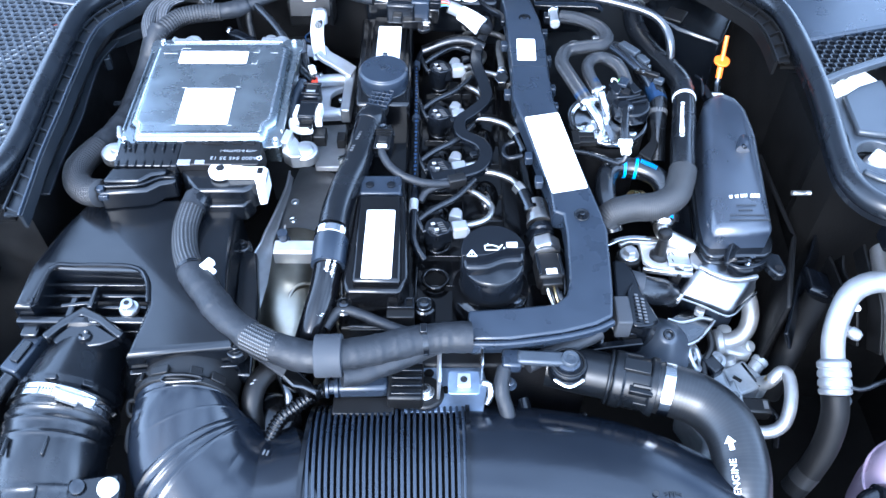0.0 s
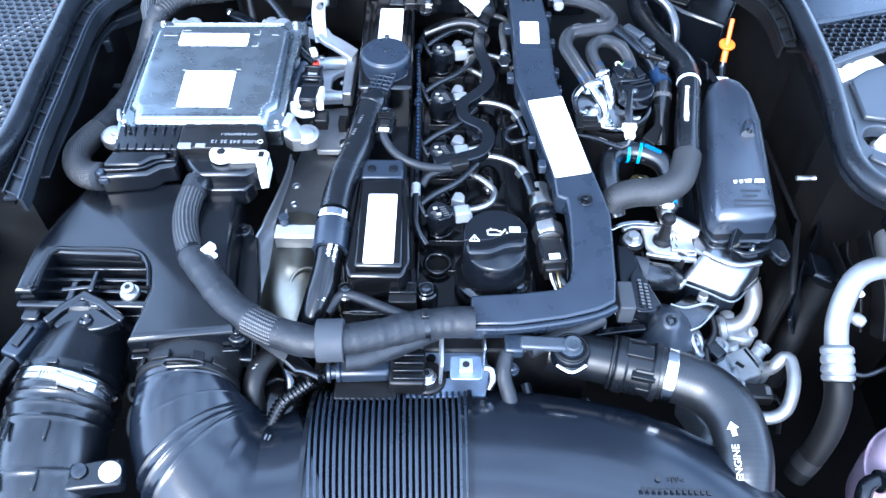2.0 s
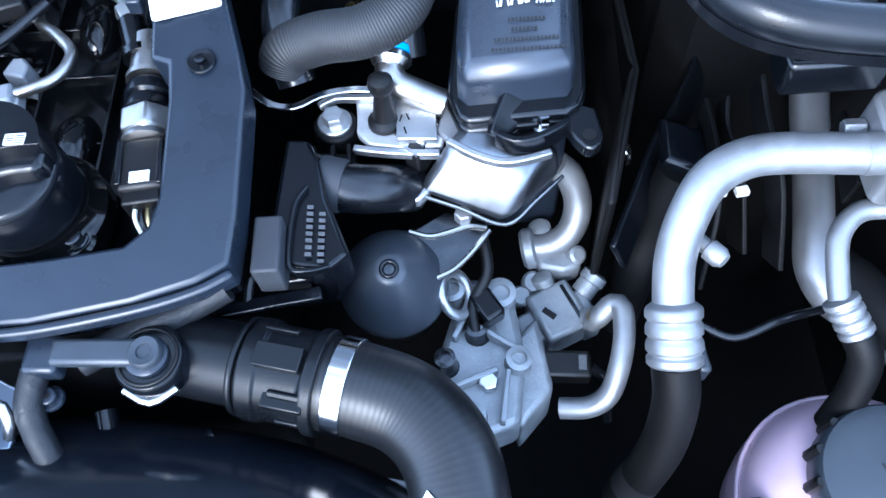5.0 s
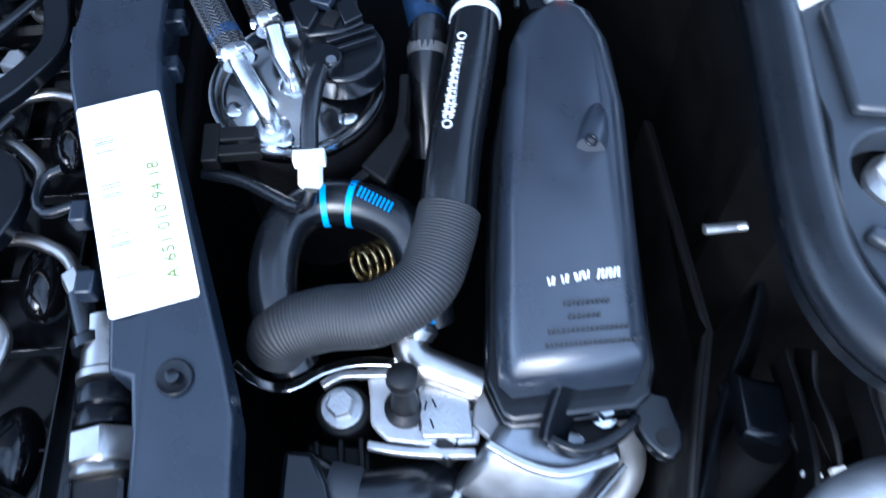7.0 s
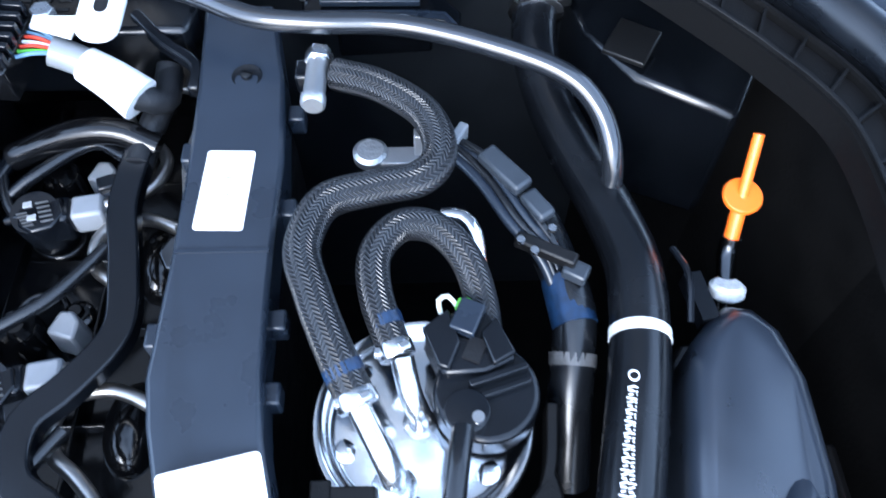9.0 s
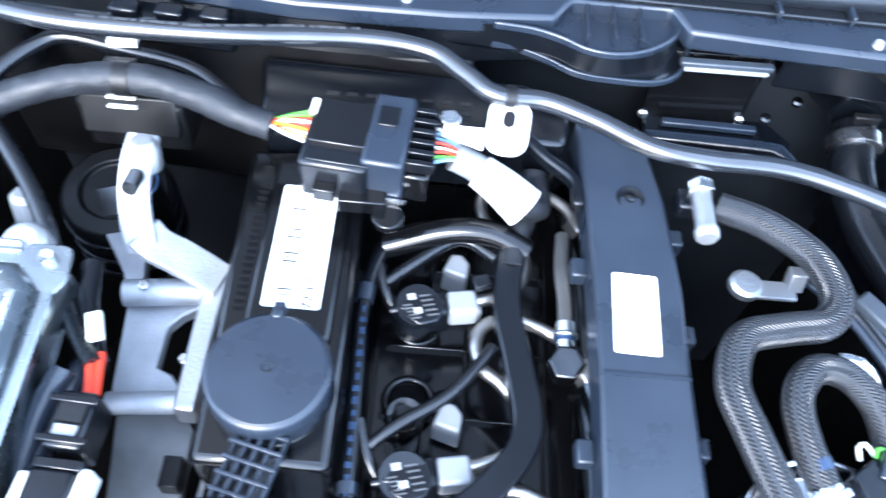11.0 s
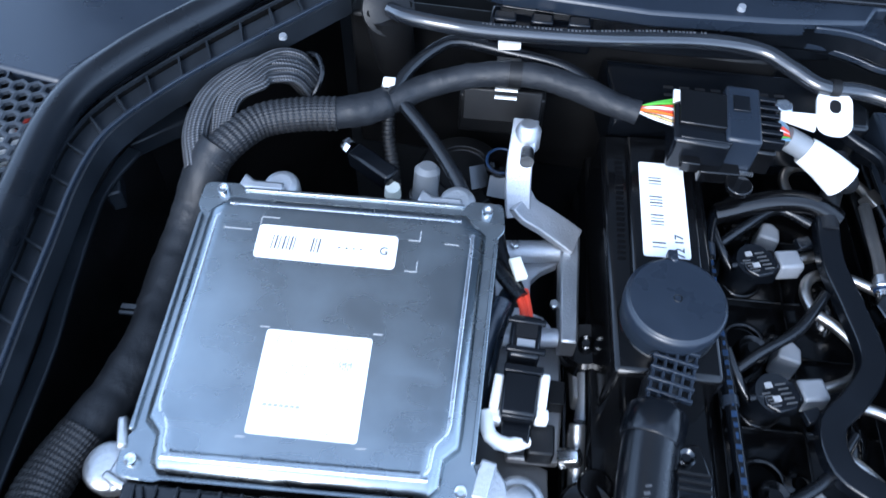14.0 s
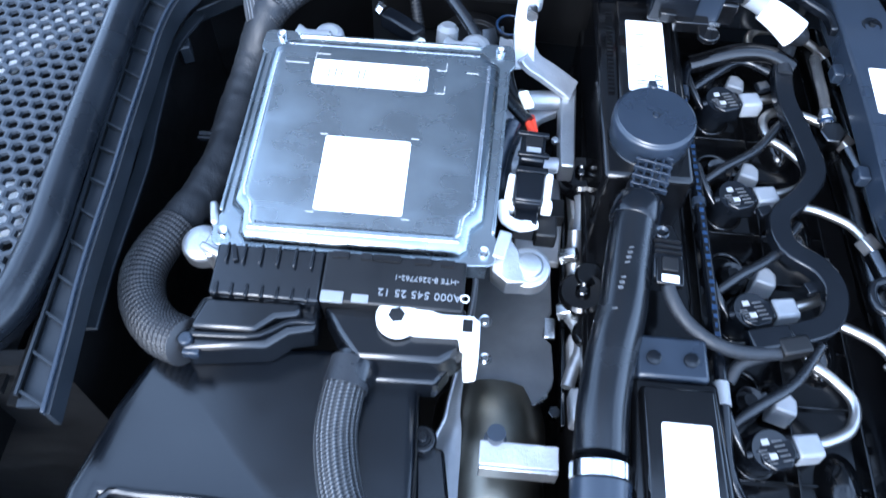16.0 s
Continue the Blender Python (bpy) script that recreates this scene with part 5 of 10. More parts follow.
for dy in (-0.001, 0.0125):
    part("cross_bar", Geo().box((-0.045, 0.543 + dy, 0.900), (0.032, 0.0028, 0.006)), M["satin"], t, "", 0.0006)
for x, y, z in ((0.090, 0.563, 0.885), (-0.018, 0.550, 0.896), (-0.110, 0.543, 0.903)):
    screw((x, y, z), 0.0062, 0.006, M["iron"], "dark star-socket screw in the cover's front edge", group="cover screws")
    solo("screw_boss", Geo().lathe([(0.0125, -0.05), (0.0135, -0.012), (0.0135, -0.002), (0.0115, 0.0), (0.0095, -0.0015)], (x, y, z)), M["gloss"], "glossy black round screw boss on the cover edge", "boss", "screw bosses")

# oil separator strip with stickers
t = thing("oil_separator_cover", (-0.08, 0.70, 0.86), "black plastic valve cover strip with white stickers", "valve cover")
part("panel", Geo().prism([(-0.112, 0.560), (-0.106, 0.545), (-0.045, 0.545), (-0.036, 0.565), (-0.044, 0.702), (-0.106, 0.702)], 0.85, 0.926), M["gloss"], t, "", 0.004)
part("raised_panel", Geo().prism([(-0.100, 0.552), (-0.044, 0.552), (-0.049, 0.694), (-0.102, 0.694)], 0.926, 0.9355, inset=0.03), M["gloss"], t, "", 0.003)
part("foot", Geo().prism([(-0.120, 0.580), (-0.118, 0.528), (-0.030, 0.528), (-0.030, 0.60)], 0.85, 0.880), M["gloss"], t, "", 0.004)
part("step_block", Geo().box((-0.0765, 0.718, 0.908), (0.053, 0.034, 0.042)), M["slate"], t, "grey-black block with two round studs", 0.003)
for x in (-0.090, -0.063):
    part("stud", Geo().lathe([(0.0055, 0), (0.0055, 0.002), (0.004, 0.0026)], (x, 0.716, 0.929)), M["satin"], t)
part("smooth_panel", Geo().prism([(-0.122, 0.880), (-0.045, 0.880), (-0.046, 1.10), (-0.128, 1.10)], 0.84, 0.930), M["gloss"], t, "", 0.005)
part("raised_panel", Geo().prism([(-0.107, 0.955), (-0.055, 0.955), (-0.055, 1.095), (-0.107, 1.095)], 0.930, 0.9355), M["gloss"], t, "", 0.003)
part("low_panel", Geo().prism([(-0.106, 0.70), (-0.044, 0.70), (-0.046, 0.885), (-0.110, 0.885)], 0.84, 0.892), M["gloss"], t, "", 0.004)
for k in range(22):
    part("fin", Geo().box((-0.113, 0.975 + 0.0052 * k, 0.931), (0.006, 0.0014, 0.003)), M["gloss"], t)
for name, x0, x1, y0, y1 in (("front", -0.0895, -0.055, 0.5565, 0.6650), ("rear", -0.0985, -0.0635, 0.9745, 1.066)):
    part("sticker", Geo().prism(rounded(x0, x1, y0, y1, 0.002), 0.9355, 0.9361), M["label"], t, "white barcode sticker")
bars = Geo()
for k, y in enumerate((0.983, 0.987, 1.004, 1.007, 1.010, 1.013, 1.022, 1.025, 1.028, 1.031, 1.044, 1.047, 1.050)):
    bars.box((-0.0865, y, 0.9363), (0.010, 0.0007 + 0.0005 * (k % 2), 0.0003))
tagged(part("barcode", bars, M["ink"], t, "thin printed bars"), kind="stuff")
lettering("72 17", 0.0095, pose(-0.071, 0.985, 0.9363, 0, 0, 90), M["ink"], t)
t = thing("separator_cap", (-0.082, 0.926, 0.93), "round black plastic oil separator cap", "cap")
part("body", Geo().lathe([(0.0335, -0.02), (0.034, 0.006), (0.0352, 0.010), (0.0352, 0.020), (0.034, 0.0225), (0.032, 0.0232)], (-0.083, 0.925, 0.934), seg=48), M["slate"], t, sharp=50)
part("dish", Geo().lathe([(0.033, 0), (0.032, 0.0012), (0.0, 0.0022)], (-0.083, 0.925, 0.957), seg=48), M["slate"], t)
part("dimple", Geo().lathe([(0.0035, 0), (0.003, 0.0008), (0.002, 0.0003)], (-0.083, 0.925, 0.9587), seg=20), M["satin"], t)
part("tab", Geo().box((-0.083, 0.960, 0.953), (0.007, 0.014, 0.008)).lathe([(0.003, 0), (0.003, 0.004)], (-0.083, 0.958, 0.956)), M["slate"], t, "", 0.001)
part("skirt", Geo().lathe([(0.040, 0), (0.037, 0.012), (0.034, 0.016)], (-0.083, 0.925, 0.915), seg=40), M["gloss"], t)

# breather hose down the left of the cover
t = thing("breather_hose", (-0.12, 0.70, 0.90), "thick black breather hose with a lattice coupling", "hose")
part("hose", Geo().tube([(-0.094, 0.852, 0.932), (-0.100, 0.828, 0.930), (-0.106, 0.790, 0.929), (-0.112, 0.750, 0.929), (-0.121, 0.713, 0.929), (-0.128, 0.672, 0.929), (-0.130, 0.640, 0.928)], 0.0185, 24, 0.006), M["rubber"], t)
ghost = Geo()
for k in range(13):
    if k not in (4, 5, 9, 10, 11):
        ghost.box((-0.1065 - 0.0012 * k, 0.798 - 0.0045 * k, 0.9474), (0.0038, 0.0022 if k % 3 else 0.0012, 0.0008), rz=10)
tagged(part("grey_print", ghost, M["dust_print"], t, "faded grey marks"), kind="stuff")
part("coupling", Geo().lathe([(0.0195, 0), (0.0205, 0.003), (0.0205, 0.020), (0.018, 0.024)], (-0.100, 0.832, 0.930), (0.28, 0.95, 0.05), 28), M["satin"], t, "", 0.0006)
lat = Geo()
for k in range(5):
    lat.box((-0.0985 + 0.0066 * k, 0.876, 0.9425 - 0.0012 * abs(k - 2)), (0.0020, 0.036, 0.005), rz=-14)
for k in range(5):
    lat.box((-0.0895 + 0.002 * k, 0.860 + 0.0085 * k, 0.943), (0.030, 0.0020, 0.005), rz=-14)
part("lattice", lat, M["slate"], t, "black moulded lattice", 0.0004)
part("lattice_core", Geo().lathe([(0.013, 0), (0.013, 0.04)], (-0.096, 0.848, 0.921), (0.25, 0.96, 0.02)), M["deep"], t)
part("clamp", Geo().lathe([(0.0195, -0.006), (0.0208, -0.005), (0.0208, 0.005), (0.0195, 0.006)], (-0.1302, 0.628, 0.9275), (0.02, 1, 0.06), 32), M["chrome"], t, "bright pressed ring")
part("cuff", Geo().tube([(-0.130, 0.622, 0.927), (-0.1305, 0.602, 0.925), (-0.131, 0.586, 0.922)], 0.0205, 24, 0.005), M["slate"], t)
part("printed_hose", Geo().tube([(-0.131, 0.590, 0.922), (-0.134, 0.560, 0.913), (-0.142, 0.530, 0.898), (-0.153, 0.500, 0.872), (-0.165, 0.475, 0.835)], 0.0165, 28, 0.004), M["gloss"], t, sharp=80)
prt = Geo()
for k in range(26):
    q = Vector((-0.1275 - 0.00052 * k, 0.584 - 0.00245 * k, 0.9394 - 0.0011 * k))
    prt.box(q, (0.0052 if k % 4 else 0.0036, 0.0011, 0.0008), rx=22).box(q + Vector((0.007, 0, -0.0015)), (0.003 if k % 3 else 0.0045, 0.0009, 0.0008), rx=22, ry=24)
tagged(part("faded_print", prt, M["print"], t), kind="stuff")
t = thing("breather_tail", (-0.06, 0.52, 0.89), "thin grey rubber hose along the front edge", "hose")
part("hose", Geo().tube([(-0.130, 0.518, 0.893), (-0.115, 0.538, 0.900), (-0.094, 0.534, 0.900), (-0.057, 0.517, 0.899), (-0.030, 0.507, 0.898)], 0.0062, 12), M["tape"], t)

# pressure sensor beside the breather
t = thing("pressure_sensor", (-0.083, 0.785, 0.93), "black pressure sensor with a pale code patch", "sensor")
part("body", Geo().box((-0.077, 0.795, 0.930), (0.024, 0.036, 0.022), rz=-4), M["satin"], t, "", 0.003)
part("flange", Geo().prism([(-0.090, 0.832), (-0.068, 0.834), (-0.062, 0.812), (-0.090, 0.810)], 0.925, 0.932), M["gloss"], t, "", 0.002)
part("plug", Geo().box((-0.077, 0.783, 0.940), (0.021, 0.024, 0.006), rz=-4), M["gloss"], t, "", 0.0012)
part("lock", Geo().box((-0.077, 0.788, 0.9435), (0.012, 0.012, 0.003), rz=-4), M["matte"], t, "", 0.0008)
part("patch", Geo().box((-0.0775, 0.7755, 0.9436), (0.013, 0.006, 0.0008), rz=-4), M["print"], t, "pale clip")
part("bolt", Geo().lathe([(0.0062, 0), (0.0062, 0.004), (0.005, 0.005), (0.0028, 0.0032)], (-0.079, 0.823, 0.932), seg=20), M["iron"], t)
part("wire", Geo().tube([(-0.078, 0.772, 0.938), (-0.076, 0.765, 0.936), (-0.066, 0.750, 0.930), (-0.047, 0.737, 0.924), (-0.021, 0.733, 0.917), (0.008, 0.738, 0.911), (0.024, 0.744, 0.909)], 0.0055, 12, 0.005), M["tape"], t, "grey taped cable")
for dx, mat in ((-0.004, "print"), (0.0, "brass"), (0.004, "sky_wire")):
    part("core", Geo().tube([(-0.077 + dx, 0.777, 0.9385), (-0.0775 + dx * 0.6, 0.768, 0.9375)], 0.0013, 8), M[mat], t)
part("branch_wire", Geo().tube([(-0.027, 0.716, 0.900), (-0.018, 0.729, 0.906), (0.003, 0.737, 0.910)], 0.005, 12, 0.004), M["tape"], t)
for k in range(3):
    part("plug_rib", Geo().box((-0.077, 0.800 + 0.005 * k, 0.9415), (0.020, 0.0018, 0.003), rz=-4), M["matte"], t)
part("clip_block", Geo().box((0.021, 0.743, 0.912), (0.024, 0.014, 0.014), rz=16), M["matte"], t, "black clip on the cable", 0.002)

# leak-off line with blue print
t = thing("leak_off_line", (-0.04, 0.85, 0.89), "black leak-off hose with blue printing", "hose")
part("hose", Geo().tube([(-0.020, 0.628, 0.885), (-0.033, 0.650, 0.898), (-0.034, 0.70, 0.905), (-0.034, 0.76, 0.905), (-0.035, 0.85, 0.905), (-0.038, 0.94, 0.905), (-0.040, 1.0, 0.905), (-0.030, 1.045, 0.905), (-0.006, 1.062, 0.905), (0.02, 1.056, 0.905)], 0.0048, 12), M["satin"], t)
for k in range(34):
    y = 0.735 + 0.0078 * k
    part("blue_print", Geo().box((-0.0345 - 0.0045 * max(0.0, (y - 0.8) / 0.2), y, 0.9098), (0.0020 + 0.0010 * (k % 3), 0.0036 + 0.0010 * (k % 2), 0.0004)), M["navy"], t)
for p0, p1 in (((-0.0345, 0.694, 0.905), (-0.0345, 0.712, 0.905)), ((-0.040, 1.0, 0.905), (-0.0395, 1.012, 0.905)), ((-0.036, 0.875, 0.905), (-0.0362, 0.882, 0.905))):
    part("sleeve", Geo().tube([p0, p1], 0.0060, 12), M["grey"] if p0[1] < 0.75 else M["slate"], t, "pale sleeve" if p0[1] < 0.75 else "")
for k in range(4):
    y = 0.661 + 0.1122 * k
    part("branch", Geo().tube([(-0.034, y + 0.035, 0.905), (-0.026, y + 0.012, 0.900), (-0.014, y - 0.002, 0.890)], 0.0036, 10), M["rubber"], t)

# injectors with connectors and high-pressure pipes
inj = thing("injector", (0, 0, 0), "black diesel injector with coded connector and grey plug", "injector", "injectors")
up_axis = (0.05, -0.16, 1)
part("body", Geo().lathe([(0.0125, -0.068), (0.0125, -0.030), (0.0150, -0.026), (0.0150, 0.004), (0.0142, 0.006)], (-0.005, 0.003, 0), up_axis, 28), M["satin"], inj, sharp=50)
part("head", Geo().box((0.004, 0.004, -0.006), (0.022, 0.020, 0.022), rz=10, rx=-8), M["satin"], inj, "", 0.003)
part("collar", Geo().ring((-0.004, 0.008, -0.030), 0.0155, 0.0022, up_axis, 24), M["gloss"], inj)
for dx, dy in ((-0.0095, 0.007), (-0.0045, -0.003)):
    part("code_patch", Geo().box((dx, dy, 0.0070 - 0.16 * -dy * 0.0), (0.0052, 0.0042, 0.0012), rz=14, rx=-9), M["paleink"], inj, "pale coded patch")
for k in range(5):
    part("stripe", Geo().box((-0.001 + 0.0016 * k, 0.0085 - 0.0034 * k, 0.0072), (0.0075, 0.0008, 0.0010), rz=14, rx=-9), M["dust_print"], inj)
part("plug", Geo().box((0.0245, 0.0085, -0.005), (0.020, 0.018, 0.017), rz=10, rx=-6), M["light_grey"], inj, "pale grey plug", 0.0025)
part("plug_step", Geo().box((0.0335, 0.010, -0.008), (0.006, 0.013, 0.012), rz=10), M["grey"], inj, "", 0.0015)
part("label_plate", Geo().prism([(-0.016, 0.009), (0.009, 0.013), (0.0135, 0.001), (0.009, -0.009), (-0.003, -0.013), (-0.0125, -0.008)], 0.0035, 0.0066), M["satin"], inj, "", 0.0015)
for k in range(5):
    part("stripe", Geo().box((-0.0115 + 0.0016 * k, 0.0005 - 0.0022 * k, 0.0069), (0.0060, 0.0008, 0.0010), rz=14, rx=-9), M["dust_print"], inj)
part("wedge_plug", Geo().prism([(0.009, 0.042), (0.028, 0.036), (0.030, 0.050), (0.024, 0.058), (0.015, 0.058)], -0.040, -0.014, inset=0.12), M["light_grey"], inj, "grey wedge-shaped plug", 0.002)
part("wedge_boss", Geo().lathe([(0.0125, -0.045), (0.0125, -0.016), (0.011, -0.014), (0.0065, -0.016), (0.005, -0.012), (0.003, -0.012)], (-0.007, 0.046, 0.0), (0.02, -0.05, 1), 26), M["gloss"], inj, "", 0)
part("return_stub", Geo().tube([(-0.012, 0.0, 0.004), (-0.022, -0.002, 0.002)], 0.003, 10), M["satin"], inj)
pipe = thing("injection_pipe", (0, 0, 0), "bright steel high-pressure injection pipe", "fuel pipe", "injection pipes")
part("pipe", Geo().tube([(0.018, 0.010, -0.004), (0.040, 0.015, -0.003), (0.060, 0.027, -0.004), (0.066, 0.048, -0.004), (0.052, 0.066, -0.003), (0.038, 0.078, -0.003), (0.034, 0.096, -0.003), (0.043, 0.110, -0.003),
                         (0.062, 0.113, -0.003), (0.082, 0.105, -0.002), (0.096, 0.094, -0.001), (0.107, 0.073, 0.0)], 0.0043, 12, 0.004), M["drawn"], pipe)
part("union_nut", Geo().hexnut((0.101, 0.084, -0.001), 0.0092, 0.018, (0.5, -0.86, 0)), M["drawn"], pipe, "", 0.0008)
part("rail_fitting", Geo().lathe([(0.0095, 0), (0.0095, 0.026), (0.012, 0.028), (0.012, 0.034)], (0.108, 0.070, 0.0), (0.3, -0.95, -0.1), 20), M["iron"], pipe)
for k in range(4):
    at = pose(0.0, 0.661 + 0.1122 * k, 0.902)
    if k < 3:
        copy_thing(inj, at)
        copy_thing(pipe, pose(0.0, 0.661 + 0.1122 * k, 0.902))
    else:
        inj.matrix_basis, pipe.matrix_basis = at, pose(0.0, 0.661 + 0.1122 * k, 0.902)

# wavy cable rail over the injectors
t = thing("injector_cable_rail", (0.05, 0.90, 0.90), "black wavy plastic cable rail over the injectors", "cable rail")
rail = [(0.055, 1.045, 0.912), (0.052, 1.00, 0.912), (0.060, 0.958, 0.912), (0.065, 0.915, 0.912), (0.046, 0.884, 0.912), (0.027, 0.863, 0.912), (0.029, 0.834, 0.912), (0.053, 0.815, 0.912), (0.061, 0.792, 0.912), (0.050, 0.765, 0.912), (0.020, 0.752, 0.911)]
part("rail", Geo().strip(rail, 0.0180, 0.012), M["satin"], t, "", 0.0016)
part("feed", Geo().tube([(0.068, 1.100, 0.928), (0.066, 1.080, 0.922), (0.057, 1.050, 0.914), (0.055, 1.03, 0.913)], 0.0085, 14), M["tape"], t, "taped cable entry")
part("end_clip", Geo().box((0.004, 0.748, 0.912), (0.034, 0.018, 0.012), rz=15), M["satin"], t, "", 0.002)
for k, (x, y) in enumerate(((0.048, 1.02), (0.030, 0.872), (0.058, 0.80))):
    part("tab", Geo().box((x - 0.012, y, 0.908), (0.012, 0.010, 0.006), rz=20), M["satin"], t, "", 0.001)
for k in range(4):
    y = 0.661 + 0.1122 * k
    part("branch", Geo().tube([(0.045, y + 0.088 if k < 3 else 1.04, 0.908), (0.02, y + 0.055, 0.908), (-0.01, y + 0.034, 0.906), (-0.028, y + 0.020, 0.90)], 0.0042, 10), M["rubber"], t, "thin taped branch")
mk = Geo()
for k in range(7):
    mk.box((0.058 - 0.001 * k, 0.822 - 0.006 * k, 0.9172), (0.003, 0.003, 0.0005))
tagged(part("moulded_mark", mk, M["faint"], t), kind="stuff")

# oil filler cap
t = thing("oil_filler_cap", (0.061, 0.585, 0.88), "black plastic oil filler cap with printed symbols", "oil cap")
c = (0.061, 0.586)
part("body", Geo().lathe([(0.034, 0), (0.036, 0.004), (0.0372, 0.01), (0.0372, 0.034), (0.0362, 0.040), (0.034, 0.042)], (*c, 0.893), seg=56), M["satin"], t, sharp=50)
wave = [(c[0] - 0.0362 + 0.0724 * k / 20, c[1] - 0.004 + 0.006 * math.tanh((k - 11) / 3.0)) for k in range(21)]
arc = [(c[0] + 0.0362 * math.cos(radians(a)), c[1] + 0.0362 * math.sin(radians(a))) for a in range(4, 176, 9)]
part("plateau", Geo().prism(wave + arc, 0.930, 0.9545), M["satin"], t, "raised wavy half of the top", 0.003)
wave2 = [(x, y - 0.0125) for x, y in wave[1:-1]]
arc2 = [(c[0] + 0.0355 * math.cos(radians(a)), c[1] + 0.0355 * math.sin(radians(a))) for a in range(-12, 193, 9)]
part("ledge", Geo().prism(wave2 + arc2, 0.930, 0.9475), M["satin"], t, "second wavy step of the top", 0.0035)
part("base", Geo().lathe([(0.046, -0.02), (0.046, -0.004), (0.040, 0.0), (0.038, 0.006)], (*c, 0.888), seg=48), M["gloss"], t)
zt = 0.9548
tri = Geo()
for a, b in (((0.0310, 0.5745), (0.0365, 0.5835)), ((0.0365, 0.5835), (0.0420, 0.5745)), ((0.0420, 0.5745), (0.0310, 0.5745))):
    tri.strip([(*a, zt), (*b, zt)], 0.0011, 0.0004)
tri.box((0.0365, 0.5785, zt), (0.001, 0.004, 0.0004))
part("warning_symbol", tri, M["print"], t, "printed triangle")
oc = Geo().strip([(0.052, 0.584, zt), (0.066, 0.584, zt)], 0.0013, 0.0004).strip([(0.052, 0.584, zt), (0.051, 0.5905, zt)], 0.0011, 0.0004).strip([(0.051, 0.5905, zt), (0.060, 0.5915, zt)], 0.0013, 0.0004)
oc.strip([(0.066, 0.584, zt), (0.072, 0.5925, zt)], 0.0013, 0.0004).strip([(0.060, 0.5915, zt), (0.0685, 0.588, zt)], 0.0011, 0.0004).strip([(0.055, 0.5915, zt), (0.055, 0.594, zt)], 0.001, 0.0004).box((0.0735, 0.587, zt), (0.0013, 0.002, 0.0004))
part("oil_can_symbol", oc, M["ivory"], t, "printed oil can")
bk = Geo().box((0.0825, 0.5955, zt), (0.0115, 0.0008, 0.0004)).box((0.0825, 0.5885, zt), (0.0115, 0.0008, 0.0004))
for x in (0.0768, 0.0825, 0.0882):
    bk.box((x, 0.592, zt), (0.0008, 0.0075, 0.0004))
for k in range(3):
    bk.box((0.0797, 0.5902 + 0.0017 * k, zt), (0.004, 0.0006, 0.0004)).box((0.0853, 0.5902 + 0.0017 * k, zt), (0.004, 0.0006, 0.0004))
part("book_symbol", bk, M["print"], t, "printed open book")

# cable duct with stickers
t = thing("cable_duct", (0.15, 0.80, 0.90), "long black plastic cable duct with white stickers", "cable duct")


def duct_top(x, y):
    if y > 0.83:
        return 0.9525
    if y > 0.64:
        return 0.9525 - (0.83 - y) * 0.154
    return 0.902 + (y - 0.52) * 0.176


duct = [(0.093, 1.130), (0.098, 1.060), (0.100, 1.0), (0.1005, 0.94), (0.0985, 0.87), (0.103, 0.845), (0.110, 0.818), (0.1385, 0.700), (0.140, 0.672), (0.152, 0.668), (0.154, 0.64), (0.1525, 0.575), (0.147, 0.556), (0.133, 0.545), (0.09, 0.540), (0.033, 0.536),
        (0.033, 0.500), (0.08, 0.501), (0.14, 0.510), (0.178, 0.520), (0.198, 0.530), (0.2015, 0.56), (0.204, 0.645), (0.199, 0.67), (0.188, 0.714), (0.166, 0.800), (0.158, 0.838), (0.1545, 0.87), (0.1535, 0.94), (0.1545, 1.0), (0.150, 1.064), (0.138, 1.130)]
part("cover", Geo().prism(duct, lambda x, y: duct_top(x, y) - 0.030, duct_top), M["slate"], t, "", 0.0028)
lip = [(0.034, 0.496, 0.893), (0.08, 0.497, 0.893), (0.14, 0.506, 0.894), (0.178, 0.516, 0.895), (0.200, 0.526, 0.897)]
part("lip", Geo().strip(lip, 0.006, 0.010), M["slate"], t, "", 0.002)
part("tray", Geo().prism([(x, y) for x, y in ((0.035, 0.535), (0.035, 0.503), (0.14, 0.512), (0.196, 0.532), (0.19, 0.60), (0.16, 0.56))], 0.86, 0.886), M["plastic"], t, "", 0.003)
part("seam", Geo().box((0.127, 0.9405, 0.9528), (0.050, 0.0022, 0.0016)), M["slate"], t, "raised seam across the duct")
for y in (1.045, 0.975, 0.905, 0.865):
    part("catch", Geo().box((0.157, y, 0.936), (0.010, 0.012, 0.014)), M["slate"], t, "", 0.0015)
for x, y in ((0.097, 0.90), (0.098, 1.02), (0.118, 0.765), (0.128, 0.72)):
    part("catch", Geo().box((x - 0.003, y, 0.932), (0.010, 0.014, 0.012)), M["slate"], t, "", 0.0015)
for x, y, z in ((0.1745, 0.6665, 0.9285), (0.127, 1.066, 0.9526)):
    part("stud_recess", Geo().lathe([(0.0098, 0), (0.0090, 0.0012), (0.006, 0.0004)], (x, y, z - 0.0006), (0, -0.1, 1), 28), M["satin"], t, "", 0.0003)
    part("stud", Geo().lathe([(0.0035, 0), (0.0035, 0.003), (0.002, 0.0035)], (x, y, z), (0, -0.1, 1), 16), M["iron"], t)
rearm = Matrix.Translation((0.124, 0.9805, 0.9527)) @ Matrix.Rotation(radians(-2), 4, "Z")
part("sticker", Geo().prism(rounded(-0.0135, 0.0135, -0.027, 0.027, 0.002), 0, 0.0004, m=rearm), M["label"], t, "small white sticker")
